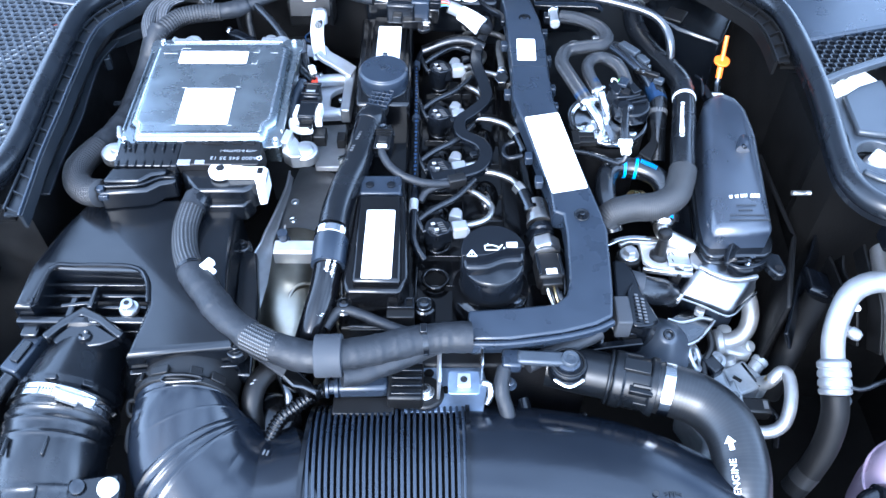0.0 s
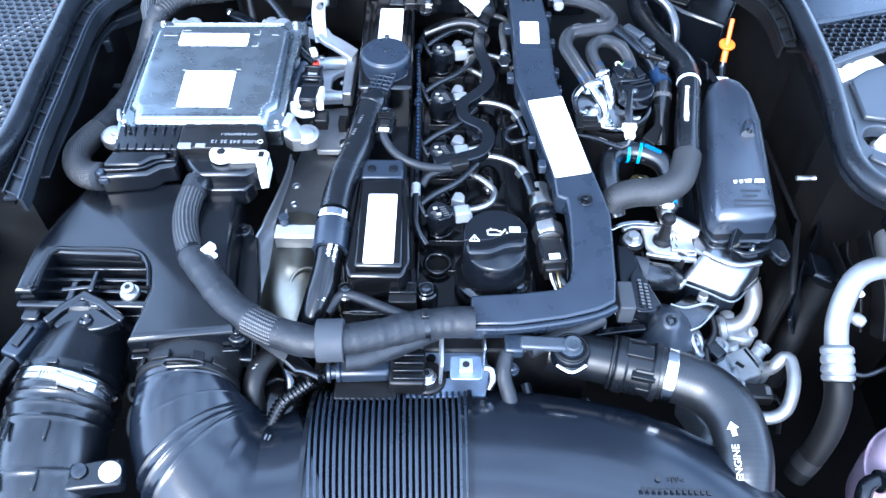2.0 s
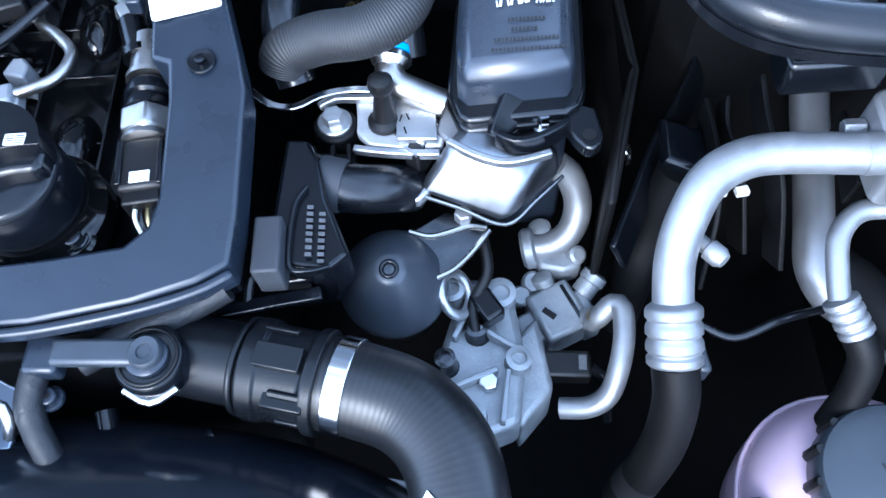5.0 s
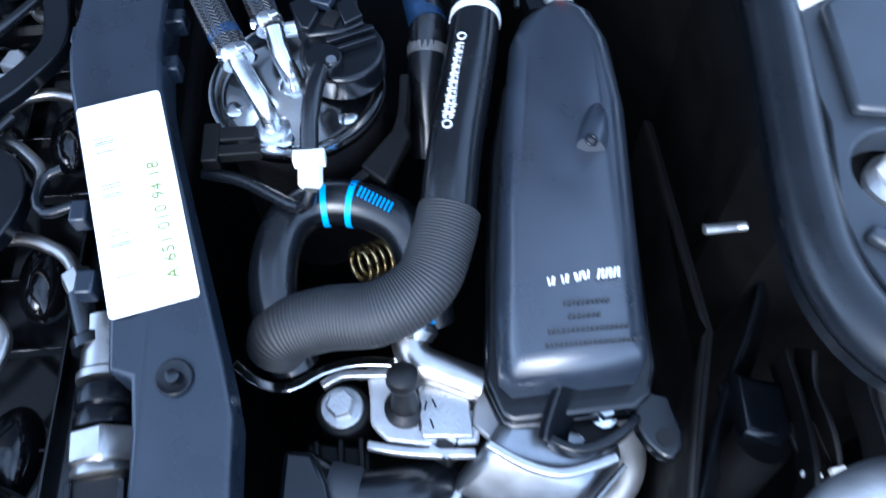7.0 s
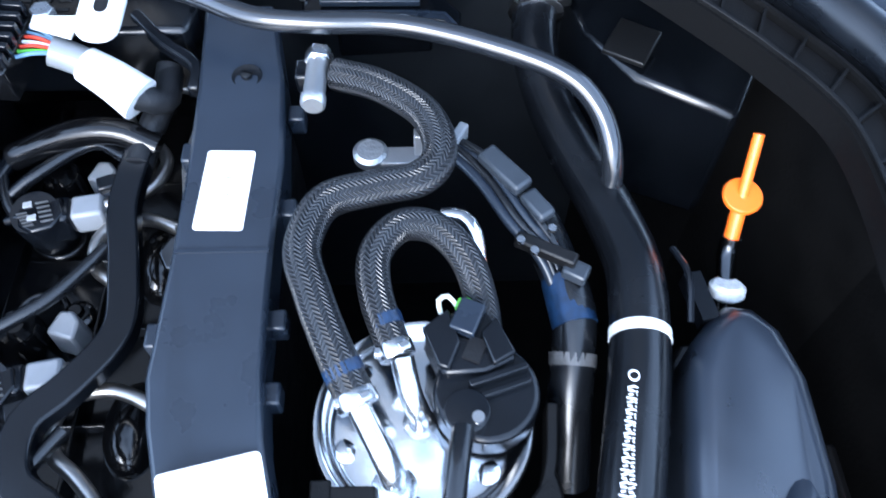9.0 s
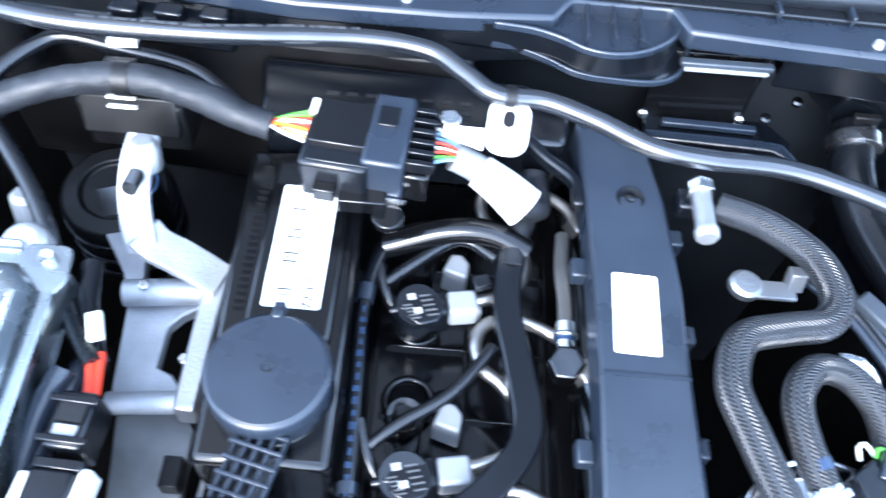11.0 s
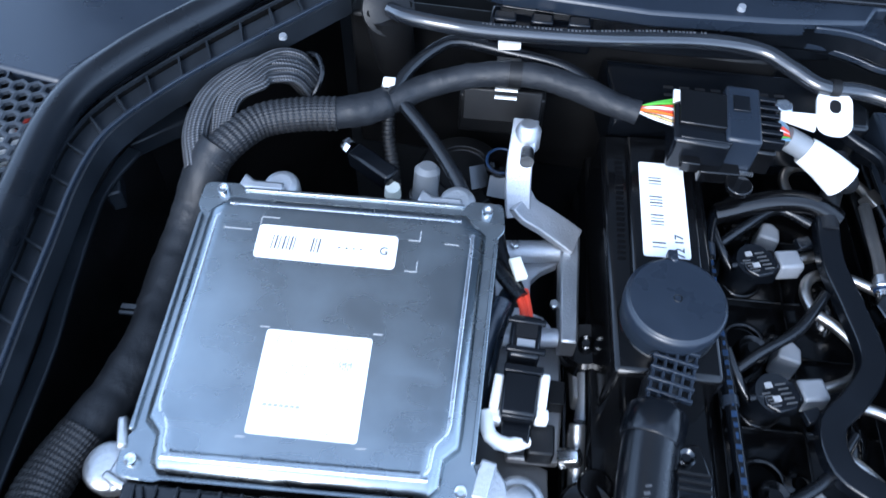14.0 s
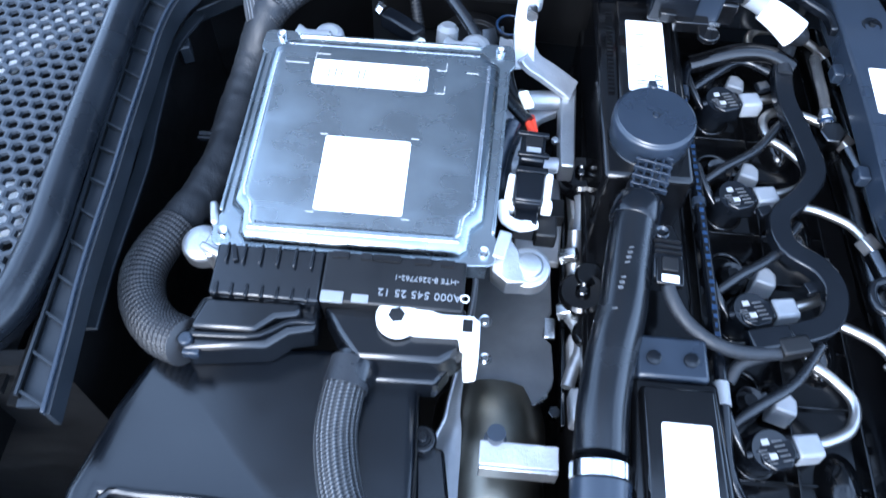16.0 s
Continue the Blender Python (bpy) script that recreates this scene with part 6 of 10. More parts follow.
big = Matrix.Translation((0.1488, 0.7655, 0.9434)) @ Matrix.Rotation(radians(12.8), 4, "Z") @ Matrix.Rotation(radians(8.75), 4, "X")
part("sticker", Geo().prism(rounded(-0.0236, 0.0236, -0.0648, 0.0648, 0.0025), 0.0, 0.0006, m=big), M["label"], t, "large white barcode sticker")


def on(m, geo):
    geo.v = [tuple(m @ Vector(q)) for q in geo.v]
    return geo


bars = Geo()
for y in (0.038, 0.0395, 0.042, 0.033, 0.012, 0.010, 0.006, 0.0045, -0.016, -0.019, -0.024, -0.0255, -0.043):
    bars.box((-0.0115, y, 0.0008), (0.011, 0.0006, 0.0003))
tagged(part("barcode", on(big, bars), M["ink"], t, "thin printed bars"), kind="stuff")
lettering("A 651 010 94 18", 0.0094, big @ pose(0.0125, -0.016, 0.0008, 0, 0, 90), M["inkgreen"], t, spacing=1.12)
bars = Geo()
for y in (0.008, -0.004):
    bars.box((0.001, y, 0.0006), (0.004, 0.0006, 0.0003))
part("barcode", on(rearm, bars), M["ink"], t)
clip = Geo().box((0.193, 0.818, 0.925), (0.030, 0.010, 0.008)).box((0.196, 0.806, 0.925), (0.030, 0.008, 0.008)).box((0.182, 0.812, 0.925), (0.010, 0.028, 0.010))
part("clip", clip, M["dim"], t, "", 0.001)
part("hook", Geo().tube([(0.098, 0.800, 0.930), (0.086, 0.797, 0.926), (0.083, 0.783, 0.925), (0.090, 0.773, 0.925), (0.108, 0.775, 0.928)], 0.0035, 10), M["satin"], t, "", 0)

# rail pressure sensor
t = thing("rail_sensor", (0.13, 0.63, 0.88), "fuel rail pressure sensor with a steel nut and black plug", "sensor")
ax = (0.08, -1.0, -0.05)
part("collar", Geo().lathe([(0.015, 0), (0.0165, 0.004), (0.0165, 0.010), (0.014, 0.012), (0.0165, 0.016), (0.0165, 0.022), (0.013, 0.024)], (0.1265, 0.676, 0.894), ax, 28), M["satin"], t)
part("nut", Geo().hexnut((0.1295, 0.652, 0.893), 0.0195, 0.019, ax, 0.3), M["drawn"], t, "dull steel hexagon", 0.0012)
part("nut_collar", Geo().lathe([(0.0165, 0), (0.0175, 0.002), (0.0175, 0.005), (0.015, 0.006)], (0.1310, 0.634, 0.892), ax, 28), M["drawn"], t)
part("plug", Geo().box((0.1325, 0.609, 0.889), (0.033, 0.040, 0.026), rz=5), M["matte"], t, "", 0.004)
part("plug_neck", Geo().box((0.1345, 0.586, 0.888), (0.026, 0.012, 0.020), rz=5), M["matte"], t, "", 0.002)
for dx in (-0.0135, 0.0135):
    part("plug_rail", Geo().box((0.1325 + dx, 0.608, 0.9025), (0.004, 0.034, 0.003), rz=5), M["satin"], t, "", 0.0008)
part("patch", Geo().box((0.134, 0.597, 0.9024), (0.013, 0.008, 0.001), rz=5), M["print"], t)
for dx, mat in ((-0.006, "ivory"), (-0.002, "rubber"), (0.002, "brass"), (0.006, "rubber")):
    part("wire", Geo().tube([(0.135 + dx, 0.582, 0.890), (0.136 + dx, 0.572, 0.889), (0.141 + dx * 0.8, 0.560, 0.880)], 0.0015, 8, 0.003), M[mat], t)
part("wire_loom", Geo().tube([(0.139, 0.582, 0.885), (0.145, 0.570, 0.884), (0.156, 0.559, 0.875)], 0.006, 10), M["rubber"], t)
part("stud_end", Geo().lathe([(0.0145, 0), (0.0145, 0.030), (0.0165, 0.032), (0.0165, 0.036)], (0.1235, 0.716, 0.896), ax, 26), M["drawn"], t, "dull steel rail end")
part("rail", Geo().lathe([(0.014, 0), (0.014, 0.46)], (0.126, 0.66, 0.876), (-0.05, 1, 0.02), 20), M["iron"], t, "steel fuel rail")
t = thing("hex_sensor", (0.092, 0.967, 0.90), "grey hexagonal sensor with a blue plug on the fuel rail", "sensor")
part("nut", Geo().hexnut((0.0915, 0.967, 0.898), 0.0125, 0.018, (-0.1, -0.2, 1), 0.4), M["iron"], t, "", 0.001)
part("stem", Geo().lathe([(0.0065, 0), (0.0065, 0.02)], (0.091, 0.975, 0.905), (0, 1, 0.1), 16), M["steel"], t)
part("blue_band", Geo().lathe([(0.0068, 0), (0.0068, 0.006)], (0.091, 0.982, 0.9057), (0, 1, 0.1), 16), M["navy"], t, "blue band")
part("ring", Geo().ring((0.091, 0.986, 0.906), 0.007, 0.0015, (0, 1, 0.1)), M["steel"], t)
part("wire", Geo().tube([(0.091, 0.99, 0.907), (0.090, 1.01, 0.912), (0.088, 1.03, 0.915), (0.090, 1.06, 0.912)], 0.0048, 16, 0.002), M["braid_fine"], t)

# heat shield and turbo elbow
t = thing("heat_shield", (-0.20, 0.68, 0.80), "bent sheet-metal heat shield with a stud bar", "heat shield")
edge = [(-0.221, 0.835, 0.842), (-0.222, 0.800, 0.842), (-0.229, 0.740, 0.848), (-0.235, 0.700, 0.853), (-0.237, 0.684, 0.853), (-0.244, 0.664, 0.850), (-0.246, 0.631, 0.848), (-0.243, 0.603, 0.846), (-0.236, 0.577, 0.835)]
inner = [(x + w, y, z - h) for (x, y, z), w, h in zip(edge, (0.004, 0.004, 0.006, 0.010, 0.014, 0.022, 0.024, 0.022, 0.018), (0.012, 0.012, 0.014, 0.014, 0.012, 0.010, 0.010, 0.012, 0.014))]
sheet = loft(edge, inner, 6, 0.004)
part("curved_sheet", sheet, M["grey_sheet"], t, "curved bright sheet", sharp=60)
part("rivet", Geo().lathe([(0.0055, 0), (0.0045, 0.003)], (-0.230, 0.694, 0.836), (0.8, 0, 0.5), 16), M["iron"], t)
part("bright_edge", Geo().tube(edge, 0.0018, 8), M["pale"], t)
part("stud_bar", Geo().box((-0.1805, 0.6495, 0.884), (0.058, 0.018, 0.006)), M["alu"], t, "", 0.001)
part("bar_lip", Geo().box((-0.1805, 0.639, 0.876), (0.058, 0.003, 0.020)), M["pale"], t, "", 0.001)
part("stud", Geo().lathe([(0.0085, 0), (0.0085, 0.004), (0.0055, 0.005), (0.0055, 0.010), (0.0068, 0.012), (0.0068, 0.018)], (-0.1985, 0.660, 0.882)), M["slate"], t)
t = thing("coated_plate", (-0.18, 0.77, 0.80), "flat dark grey sheet-metal plate with rounded corners", "metal plate")
part("plate", Geo().prism([(-0.210, 0.870), (-0.162, 0.850), (-0.152, 0.845), (-0.150, 0.803), (-0.155, 0.792), (-0.158, 0.778), (-0.150, 0.771), (-0.1475, 0.740), (-0.149, 0.731), (-0.154, 0.722), (-0.162, 0.7155), (-0.170, 0.712), (-0.228, 0.709), (-0.232, 0.714), (-0.219, 0.815)], 0.823, 0.826), M["plate"], t, "", 0.0008)
part("bright_rim", Geo().tube([(-0.231, 0.712, 0.8265), (-0.228, 0.7087, 0.8265), (-0.200, 0.7098, 0.8265), (-0.170, 0.7118, 0.8265), (-0.161, 0.7155, 0.8265), (-0.153, 0.7228, 0.8265)], 0.0012, 8), M["steel"], t, "bright cut edge")
for x, y in ((-0.209, 0.788), (-0.207, 0.751)):
    part("rivet", Geo().lathe([(0.0060, 0), (0.0056, 0.0012), (0.0040, 0.0004), (0.0025, 0.0016)], (x, y, 0.826), seg=18), M["steel"], t)
part("marks", Geo().box((-0.217, 0.737, 0.8262), (0.0025, 0.010, 0.0006)).box((-0.217, 0.727, 0.8262), (0.0025, 0.005, 0.0006)), M["paleink"], t, "stamped marks")
part("tab", Geo().box((-0.152, 0.787, 0.824), (0.010, 0.020, 0.005)), M["steel"], t, "", 0.0008)
part("stud", Geo().hexnut((-0.148, 0.862, 0.810), 0.006, 0.010).hexnut((-0.146, 0.712, 0.810), 0.006, 0.010), M["iron"], t, "", 0.0006)
t = thing("cast_rail", (-0.126, 0.84, 0.80), "bright cast aluminium flange beside the engine cover", "flange")
for y, ln, w in ((0.925, 0.045, 0.013), (0.868, 0.028, 0.016), (0.815, 0.030, 0.012), (0.762, 0.036, 0.015), (0.715, 0.03, 0.013)):
    part("block", Geo().box((-0.128, y, 0.822), (w, ln, 0.024), rz=3), M["alu"], t, "", 0.003)
part("strip", Geo().box((-0.139, 0.83, 0.812), (0.004, 0.26, 0.016)), M["iron"], t, "", 0.001)
for y in (0.938, 0.808):
    t = thing("cover_ear", (-0.130, y, 0.85), "glossy black cover ear with a dark screw", "mounting ear", "cover ears")
    part("ear", Geo().lathe([(0.021, -0.016), (0.021, 0.0), (0.018, 0.003), (0.010, 0.002)], (-0.128, y, 0.857), (-0.15, 0, 1), 28), M["gloss"], t)
    part("screw", Geo().lathe([(0.0062, 0), (0.0062, 0.004), (0.005, 0.005), (0.003, 0.003)], (-0.128, y, 0.859), (-0.15, 0, 1), 20), M["iron"], t)
t = thing("turbo_elbow", (-0.17, 0.60, 0.78), "heat-tinted steel turbocharger elbow", "exhaust elbow")
part("elbow", Geo().tube([(-0.200, 0.72, 0.79), (-0.197, 0.66, 0.802), (-0.193, 0.600, 0.798), (-0.186, 0.545, 0.765), (-0.180, 0.515, 0.70)], 0.046, 32, 0.006, lambda s, f: 1 + 0.05 * math.sin(s * 60)), M["turbo"], t)
part("collar", Geo().ring((-0.166, 0.60, 0.832), 0.026, 0.003, (0.5, -0.4, 1)), M["turbo"], t)
t = thing("cast_bracket", (-0.135, 0.78, 0.82), "cast aluminium bracket beside the head cover", "bracket")
part("rail", Geo().tube([(-0.135, 0.87, 0.86), (-0.133, 0.83, 0.838), (-0.137, 0.80, 0.835), (-0.130, 0.785, 0.836), (-0.126, 0.765, 0.835), (-0.133, 0.745, 0.832), (-0.137, 0.73, 0.83)], 0.006, 10), M["pale"], t)
for y, z in ((0.845, 0.853), (0.795, 0.842)):
    part("bolt", Geo().hexnut((-0.147, y, z), 0.008, 0.016, (0.9, 0, 0.4)), M["steel"], t, "", 0.0008)
    part("boss", Geo().lathe([(0.013, 0), (0.013, 0.012)], (-0.122, y - 0.02, z - 0.004)), M["gloss"], t, "", 0.002)

# ---- right of the engine: fuel filter, coolant hoses, reservoir, valves, pipes ----
t = thing("fuel_filter", (0.231, 0.848, 0.80), "round fuel filter with a polished metal lid", "fuel filter")
fc = (0.231, 0.8555)
part("lid", Geo().lathe([(0.0525, -0.012), (0.055, -0.009), (0.0558, -0.003), (0.0545, 0.0), (0.0505, 0.0), (0.048, -0.0035), (0.044, -0.0045), (0.030, -0.001), (0.0, 0.001)], (*fc, 0.926), seg=64), M["chrome"], t, "polished dished lid", sharp=60)
part("canister", Geo().lathe([(0.052, -0.14), (0.053, -0.011)], (*fc, 0.926), seg=48), M["deep"], t)
part("bracket", Geo().strip([(0.298, 0.868, 0.905), (0.293, 0.830, 0.902), (0.276, 0.802, 0.900), (0.262, 0.790, 0.898)], 0.006, 0.020), M["dim"], t, "", 0.001)
part("bracket_plate", Geo().prism([(0.268, 0.800), (0.296, 0.836), (0.300, 0.820), (0.283, 0.785)], 0.902, 0.912), M["dim"], t, "", 0.002)
for a in range(0, 360, 60):
    part("dimple", Geo().lathe([(0.0065, 0), (0.004, 0.0012)], (fc[0] + 0.040 * math.cos(radians(a + 20)), fc[1] + 0.040 * math.sin(radians(a + 20)), 0.9225), seg=14), M["chrome"], t)
for x, y, bx, by in ((0.2170, 0.8230, 0.2015, 0.853), (0.2295, 0.8540, 0.2215, 0.878)):
    part("spigot", Geo().tube([(x, y, 0.922), (x, y + 0.001, 0.934), (x - 0.004, y + 0.008, 0.943), (bx, by, 0.951)], 0.0060, 18, 0.003), M["steel"], t, "bent steel spigot")
    part("spigot_foot", Geo().lathe([(0.012, 0), (0.011, 0.003), (0.0075, 0.005)], (x, y, 0.922), seg=20), M["steel"], t)
t = thing("filter_sensor", (0.262, 0.868, 0.93), "black plastic water sensor on the fuel filter", "sensor")
part("drum", Geo().lathe([(0.026, 0), (0.026, 0.016), (0.024, 0.018)], (0.262, 0.862, 0.929), seg=32), M["satin"], t, "", 0.001)
part("housing", Geo().prism([(0.232, 0.890), (0.247, 0.902), (0.264, 0.902), (0.277, 0.876), (0.262, 0.869), (0.242, 0.868)], 0.930, 0.953), M["satin"], t, "", 0.002)
part("shell", Geo().prism([(0.2315, 0.891), (0.2445, 0.901), (0.2500, 0.883), (0.2440, 0.869), (0.2390, 0.871)], 0.953, 0.958), M["satin"], t, "", 0.001)
part("shell", Geo().prism([(0.2600, 0.888), (0.2680, 0.896), (0.2765, 0.877), (0.2655, 0.871)], 0.953, 0.958), M["satin"], t, "", 0.001)
part("latch", Geo().box((0.2540, 0.896, 0.957), (0.013, 0.018, 0.006), rz=-24), M["slate"], t, "", 0.001)
part("slot", Geo().box((0.2570, 0.880, 0.9540), (0.009, 0.012, 0.002), rz=-24), M["deep"], t)
part("wire", Geo().tube([(0.241, 0.902, 0.950), (0.240, 0.908, 0.953), (0.245, 0.911, 0.952), (0.250, 0.905, 0.950)], 0.0013, 8), M["ivory"], t, "thin white wire")
part("wire", Geo().tube([(0.249, 0.903, 0.952), (0.251, 0.908, 0.953), (0.256, 0.908, 0.952)], 0.0013, 8), M["green"], t, "thin green wire")
part("rib", Geo().box((0.268, 0.868, 0.950), (0.030, 0.0035, 0.006), rz=18).box((0.270, 0.861, 0.950), (0.028, 0.003, 0.005), rz=18), M["satin"], t, "", 0.0006)
part("hub", Geo().lathe([(0.011, 0), (0.011, 0.007), (0.008, 0.0075)], (0.252, 0.850, 0.946), seg=24), M["satin"], t, "", 0.0006)
part("window", Geo().lathe([(0.0035, 0), (0.003, 0.002)], (0.257, 0.846, 0.953), seg=14), M["chrome"], t)
t = thing("filter_lead", (0.243, 0.79, 0.93), "short cable with an ivory plug over the fuel filter", "cable")
part("sleeve", Geo().tube([(0.250, 0.842, 0.951), (0.247, 0.825, 0.953), (0.244, 0.805, 0.949), (0.243, 0.790, 0.943)], 0.0055, 14, 0.003), M["rubber"], t)
plug = Geo().lathe([(0.0072, 0), (0.0072, 0.018), (0.006, 0.020)], (0.243, 0.789, 0.940), (0, -1, -0.15), 8)
plug.box((0.243, 0.785, 0.942), (0.018, 0.008, 0.008))
part("plug", plug, M["ivory"], t, "ivory plastic plug", 0.0008)
part("thin_cable", Geo().tube([(0.243, 0.768, 0.936), (0.235, 0.764, 0.925), (0.20, 0.790, 0.918), (0.175, 0.800, 0.915)], 0.004, 10), M["rubber"], t)

bA = [(0.201, 0.855, 0.951), (0.189, 0.880, 0.958), (0.178, 0.908, 0.962), (0.171, 0.935, 0.963), (0.181, 0.963, 0.963), (0.207, 0.972, 0.963), (0.232, 0.978, 0.963), (0.243, 0.996, 0.963), (0.235, 1.024, 0.963), (0.209, 1.047, 0.962), (0.182, 1.061, 0.958)]
bB = [(0.219, 0.880, 0.951), (0.209, 0.908, 0.957), (0.208, 0.932, 0.960), (0.221, 0.949, 0.960), (0.239, 0.948, 0.959), (0.254, 0.932, 0.956), (0.262, 0.910, 0.946), (0.265, 0.88, 0.93)]
for name, line, r in (("long", bA, 0.0098), ("short", bB, 0.0088)):
    t = thing("braided_fuel_hose", line[0], f"{name} braided black fuel hose with a steel clamp", "fuel hose", "fuel hoses")
    part("hose", Geo().tube(line, r, 22, 0.004), M["braid"], t)
    p0, p1 = Vector(line[0]), Vector(line[1])
    d = (p1 - p0).normalized()
    part("ferrule", Geo().lathe([(r * 1.02, 0), (r * 1.08, 0.0015), (r * 1.08, 0.0065), (r * 1.0, 0.008)], p0 - d * 0.002, d, 20), M["steel"], t, "steel ear clamp")
    part("clamp_ear", Geo().box(p0 + Vector((0.004, 0, 0.009)), (0.006, 0.005, 0.005), rz=25).box(p0 + Vector((-0.009, -0.001, 0.004)), (0.004, 0.005, 0.005)), M["steel"], t, "", 0.001)
    part("blue_mark", Geo().tube([p0 + d * 0.014, p0 + d * 0.020], r * 1.03, 20, 0.003), M["navy"], t, "blue paint mark")

# coolant hoses
t = thing("u_hose", (0.25, 0.75, 0.90), "black rubber U-bend coolant hose with blue paint marks", "coolant hose")
U = [(0.224, 0.690, 0.872), (0.217, 0.712, 0.893), (0.216, 0.738, 0.902), (0.223, 0.766, 0.903), (0.240, 0.780, 0.903), (0.267, 0.777, 0.903), (0.291, 0.762, 0.900), (0.301, 0.738, 0.888), (0.304, 0.715, 0.865)]
part("hose", Geo().tube(U, 0.0140, 24, 0.005), M["rubber"], t)
for a, b in (((0.2445, 0.7800, 0.903), (0.2480, 0.7800, 0.903)), ((0.261, 0.7785, 0.903), (0.2645, 0.7776, 0.903))):
    part("paint_ring", Geo().tube([a, b], 0.0143, 24, 0.002), M["blue"], t, "blue paint ring")
bp = Geo()
for k in range(9):
    bp.box((0.268 + 0.0022 * k, 0.7775 - 0.0016 * k, 0.9172), (0.0009, 0.007, 0.0006), rz=-25)
tagged(part("blue_print", bp, M["blue"], t), kind="stuff")
t = thing("insulated_hose", (0.28, 0.70, 0.90), "coolant hose in grey ribbed insulation", "coolant hose")
I = [(0.216, 0.698, 0.882), (0.222, 0.702, 0.894), (0.246, 0.705, 0.901), (0.277, 0.704, 0.906), (0.302, 0.717, 0.911), (0.314, 0.742, 0.916), (0.319, 0.758, 0.919)]
part("insulation", Geo().tube(I, 0.0182, 28, 0.003), M["ribbed"], t, sharp=80)
H2 = [(0.317, 0.750, 0.918), (0.321, 0.775, 0.923), (0.327, 0.807, 0.925), (0.335, 0.842, 0.926), (0.344, 0.885, 0.926), (0.349, 0.920, 0.925), (0.350, 0.950, 0.921), (0.343, 0.99, 0.914), (0.330, 1.04, 0.906), (0.318, 1.095, 0.902), (0.313, 1.140, 0.909), (0.318, 1.180, 0.920)]
part("hose", Geo().tube(H2, 0.0162, 26, 0.006), M["rubber"], t, "smooth black rubber hose")
part("white_ring", Geo().tube([(0.3458, 0.895, 0.926), (0.3466, 0.901, 0.9258)], 0.0166, 26, 0.003), M["print"], t, "white paint ring")
pr = Geo()
for k in range(30):
    f = k / 29
    for row in range(2):
        pr.box((0.3205 + 0.0128 * f + 0.0036 * row, 0.808 + 0.056 * f - 0.0006 * row, 0.9412 + 0.0004 * f), (0.0022 + 0.0009 * ((k * 7 + row * 3) % 3), 0.0009, 0.0006), rz=-12 + 24 * ((k + row) % 2))
for q in ((0.3215, 0.803, 0.9412), (0.3355, 0.870, 0.9416)):
    pr.ring(q, 0.0026, 0.0005, seg=14)
tagged(part("white_print", pr, M["print"], t, "row of illegible white printing"), kind="stuff")
part("end_clamp", Geo().lathe([(0.0185, -0.006), (0.020, -0.005), (0.020, 0.005), (0.0185, 0.006)], (0.316, 1.165, 0.916), (0.10, 1, 0.25), 28), M["steel"], t, "steel spring clamp")
part("clamp_tang", Geo().box((0.332, 1.164, 0.926), (0.012, 0.014, 0.008), rz=20).box((0.318, 1.174, 0.936), (0.020, 0.006, 0.006)), M["matte"], t, "", 0.001)
t = thing("bulkhead_flange", (0.305, 1.18, 0.90), "black round hose flange on the bulkhead", "hose flange")
part("flange", Geo().lathe([(0.044, -0.02), (0.042, 0.004), (0.032, 0.018), (0.026, 0.026), (0.024, 0.040)], (0.329, 1.222, 0.934), (-0.18, -1, -0.12), 32), M["plastic"], t, "", 0.001)
t = thing("spring_clamp", (0.268, 0.765, 0.86), "gold steel coil spring clamp", "spring")
for k in range(4):
    part("coil", Geo().ring((0.262 + 0.0045 * k, 0.757 + 0.003 * k, 0.866 - 0.003 * k), 0.0105, 0.0017, (0.8, 0.5, -0.4)), M["brass"], t)
t = thing("blue_printed_hose", (0.315, 0.92, 0.90), "black hose with blue printed sleeve beside the filter", "hose")
part("hose", Geo().tube([(0.300, 0.985, 0.915), (0.308, 0.955, 0.915), (0.315, 0.925, 0.914), (0.314, 0.900, 0.905), (0.311, 0.875, 0.89), (0.310, 0.84, 0.86)], 0.0125, 20, 0.004), M["rubber"], t)
part("sleeve", Geo().tube([(0.3115, 0.940, 0.9150), (0.3155, 0.912, 0.9118)], 0.0129, 20, 0.004), M["navy"], t, "blue printed sleeve")
part("clip", Geo().lathe([(0.0132, 0), (0.0135, 0.007)], (0.3133, 0.893, 0.901), (0.1, 1, 0.4), 20), M["dust_print"], t)
t = thing("grey_clip", (0.202, 1.018, 0.93), "pale round clip on a small steel bracket", "clip")
part("button", Geo().lathe([(0.0105, 0), (0.0105, 0.005), (0.008, 0.007)], (0.202, 1.018, 0.932), seg=24), M["pale"], t)
part("bracket", Geo().box((0.219, 1.016, 0.934), (0.030, 0.013, 0.004)).box((0.233, 1.022, 0.940), (0.010, 0.010, 0.014), rx=-20), M["grey_sheet"], t, "", 0.001)
part("tongue", Geo().box((0.254, 1.024, 0.940), (0.006, 0.018, 0.012), rz=-30), M["grey"], t, "", 0.001)
t = thing("filter_lines", (0.28, 0.98, 0.90), "bundle of black fuel lines with pale clips", "fuel lines")
for k in range(4):
    d = 0.0062 * k
    part("line", Geo().tube([(0.236 + 0.2 * d, 1.032, 0.934), (0.250 + 0.6 * d, 1.014 + 0.2 * d, 0.938 + 0.002 * (k % 2)), (0.266 + 0.7 * d, 0.993 + 0.4 * d, 0.938), (0.281 + 0.7 * d, 0.966 + 0.4 * d, 0.936), (0.298 + 0.5 * d, 0.946 + 0.3 * d, 0.928), (0.308 + 0.3 * d, 0.925, 0.914)], 0.0031, 12, 0.004), M["rubber"] if k % 2 else M["slate"], t)
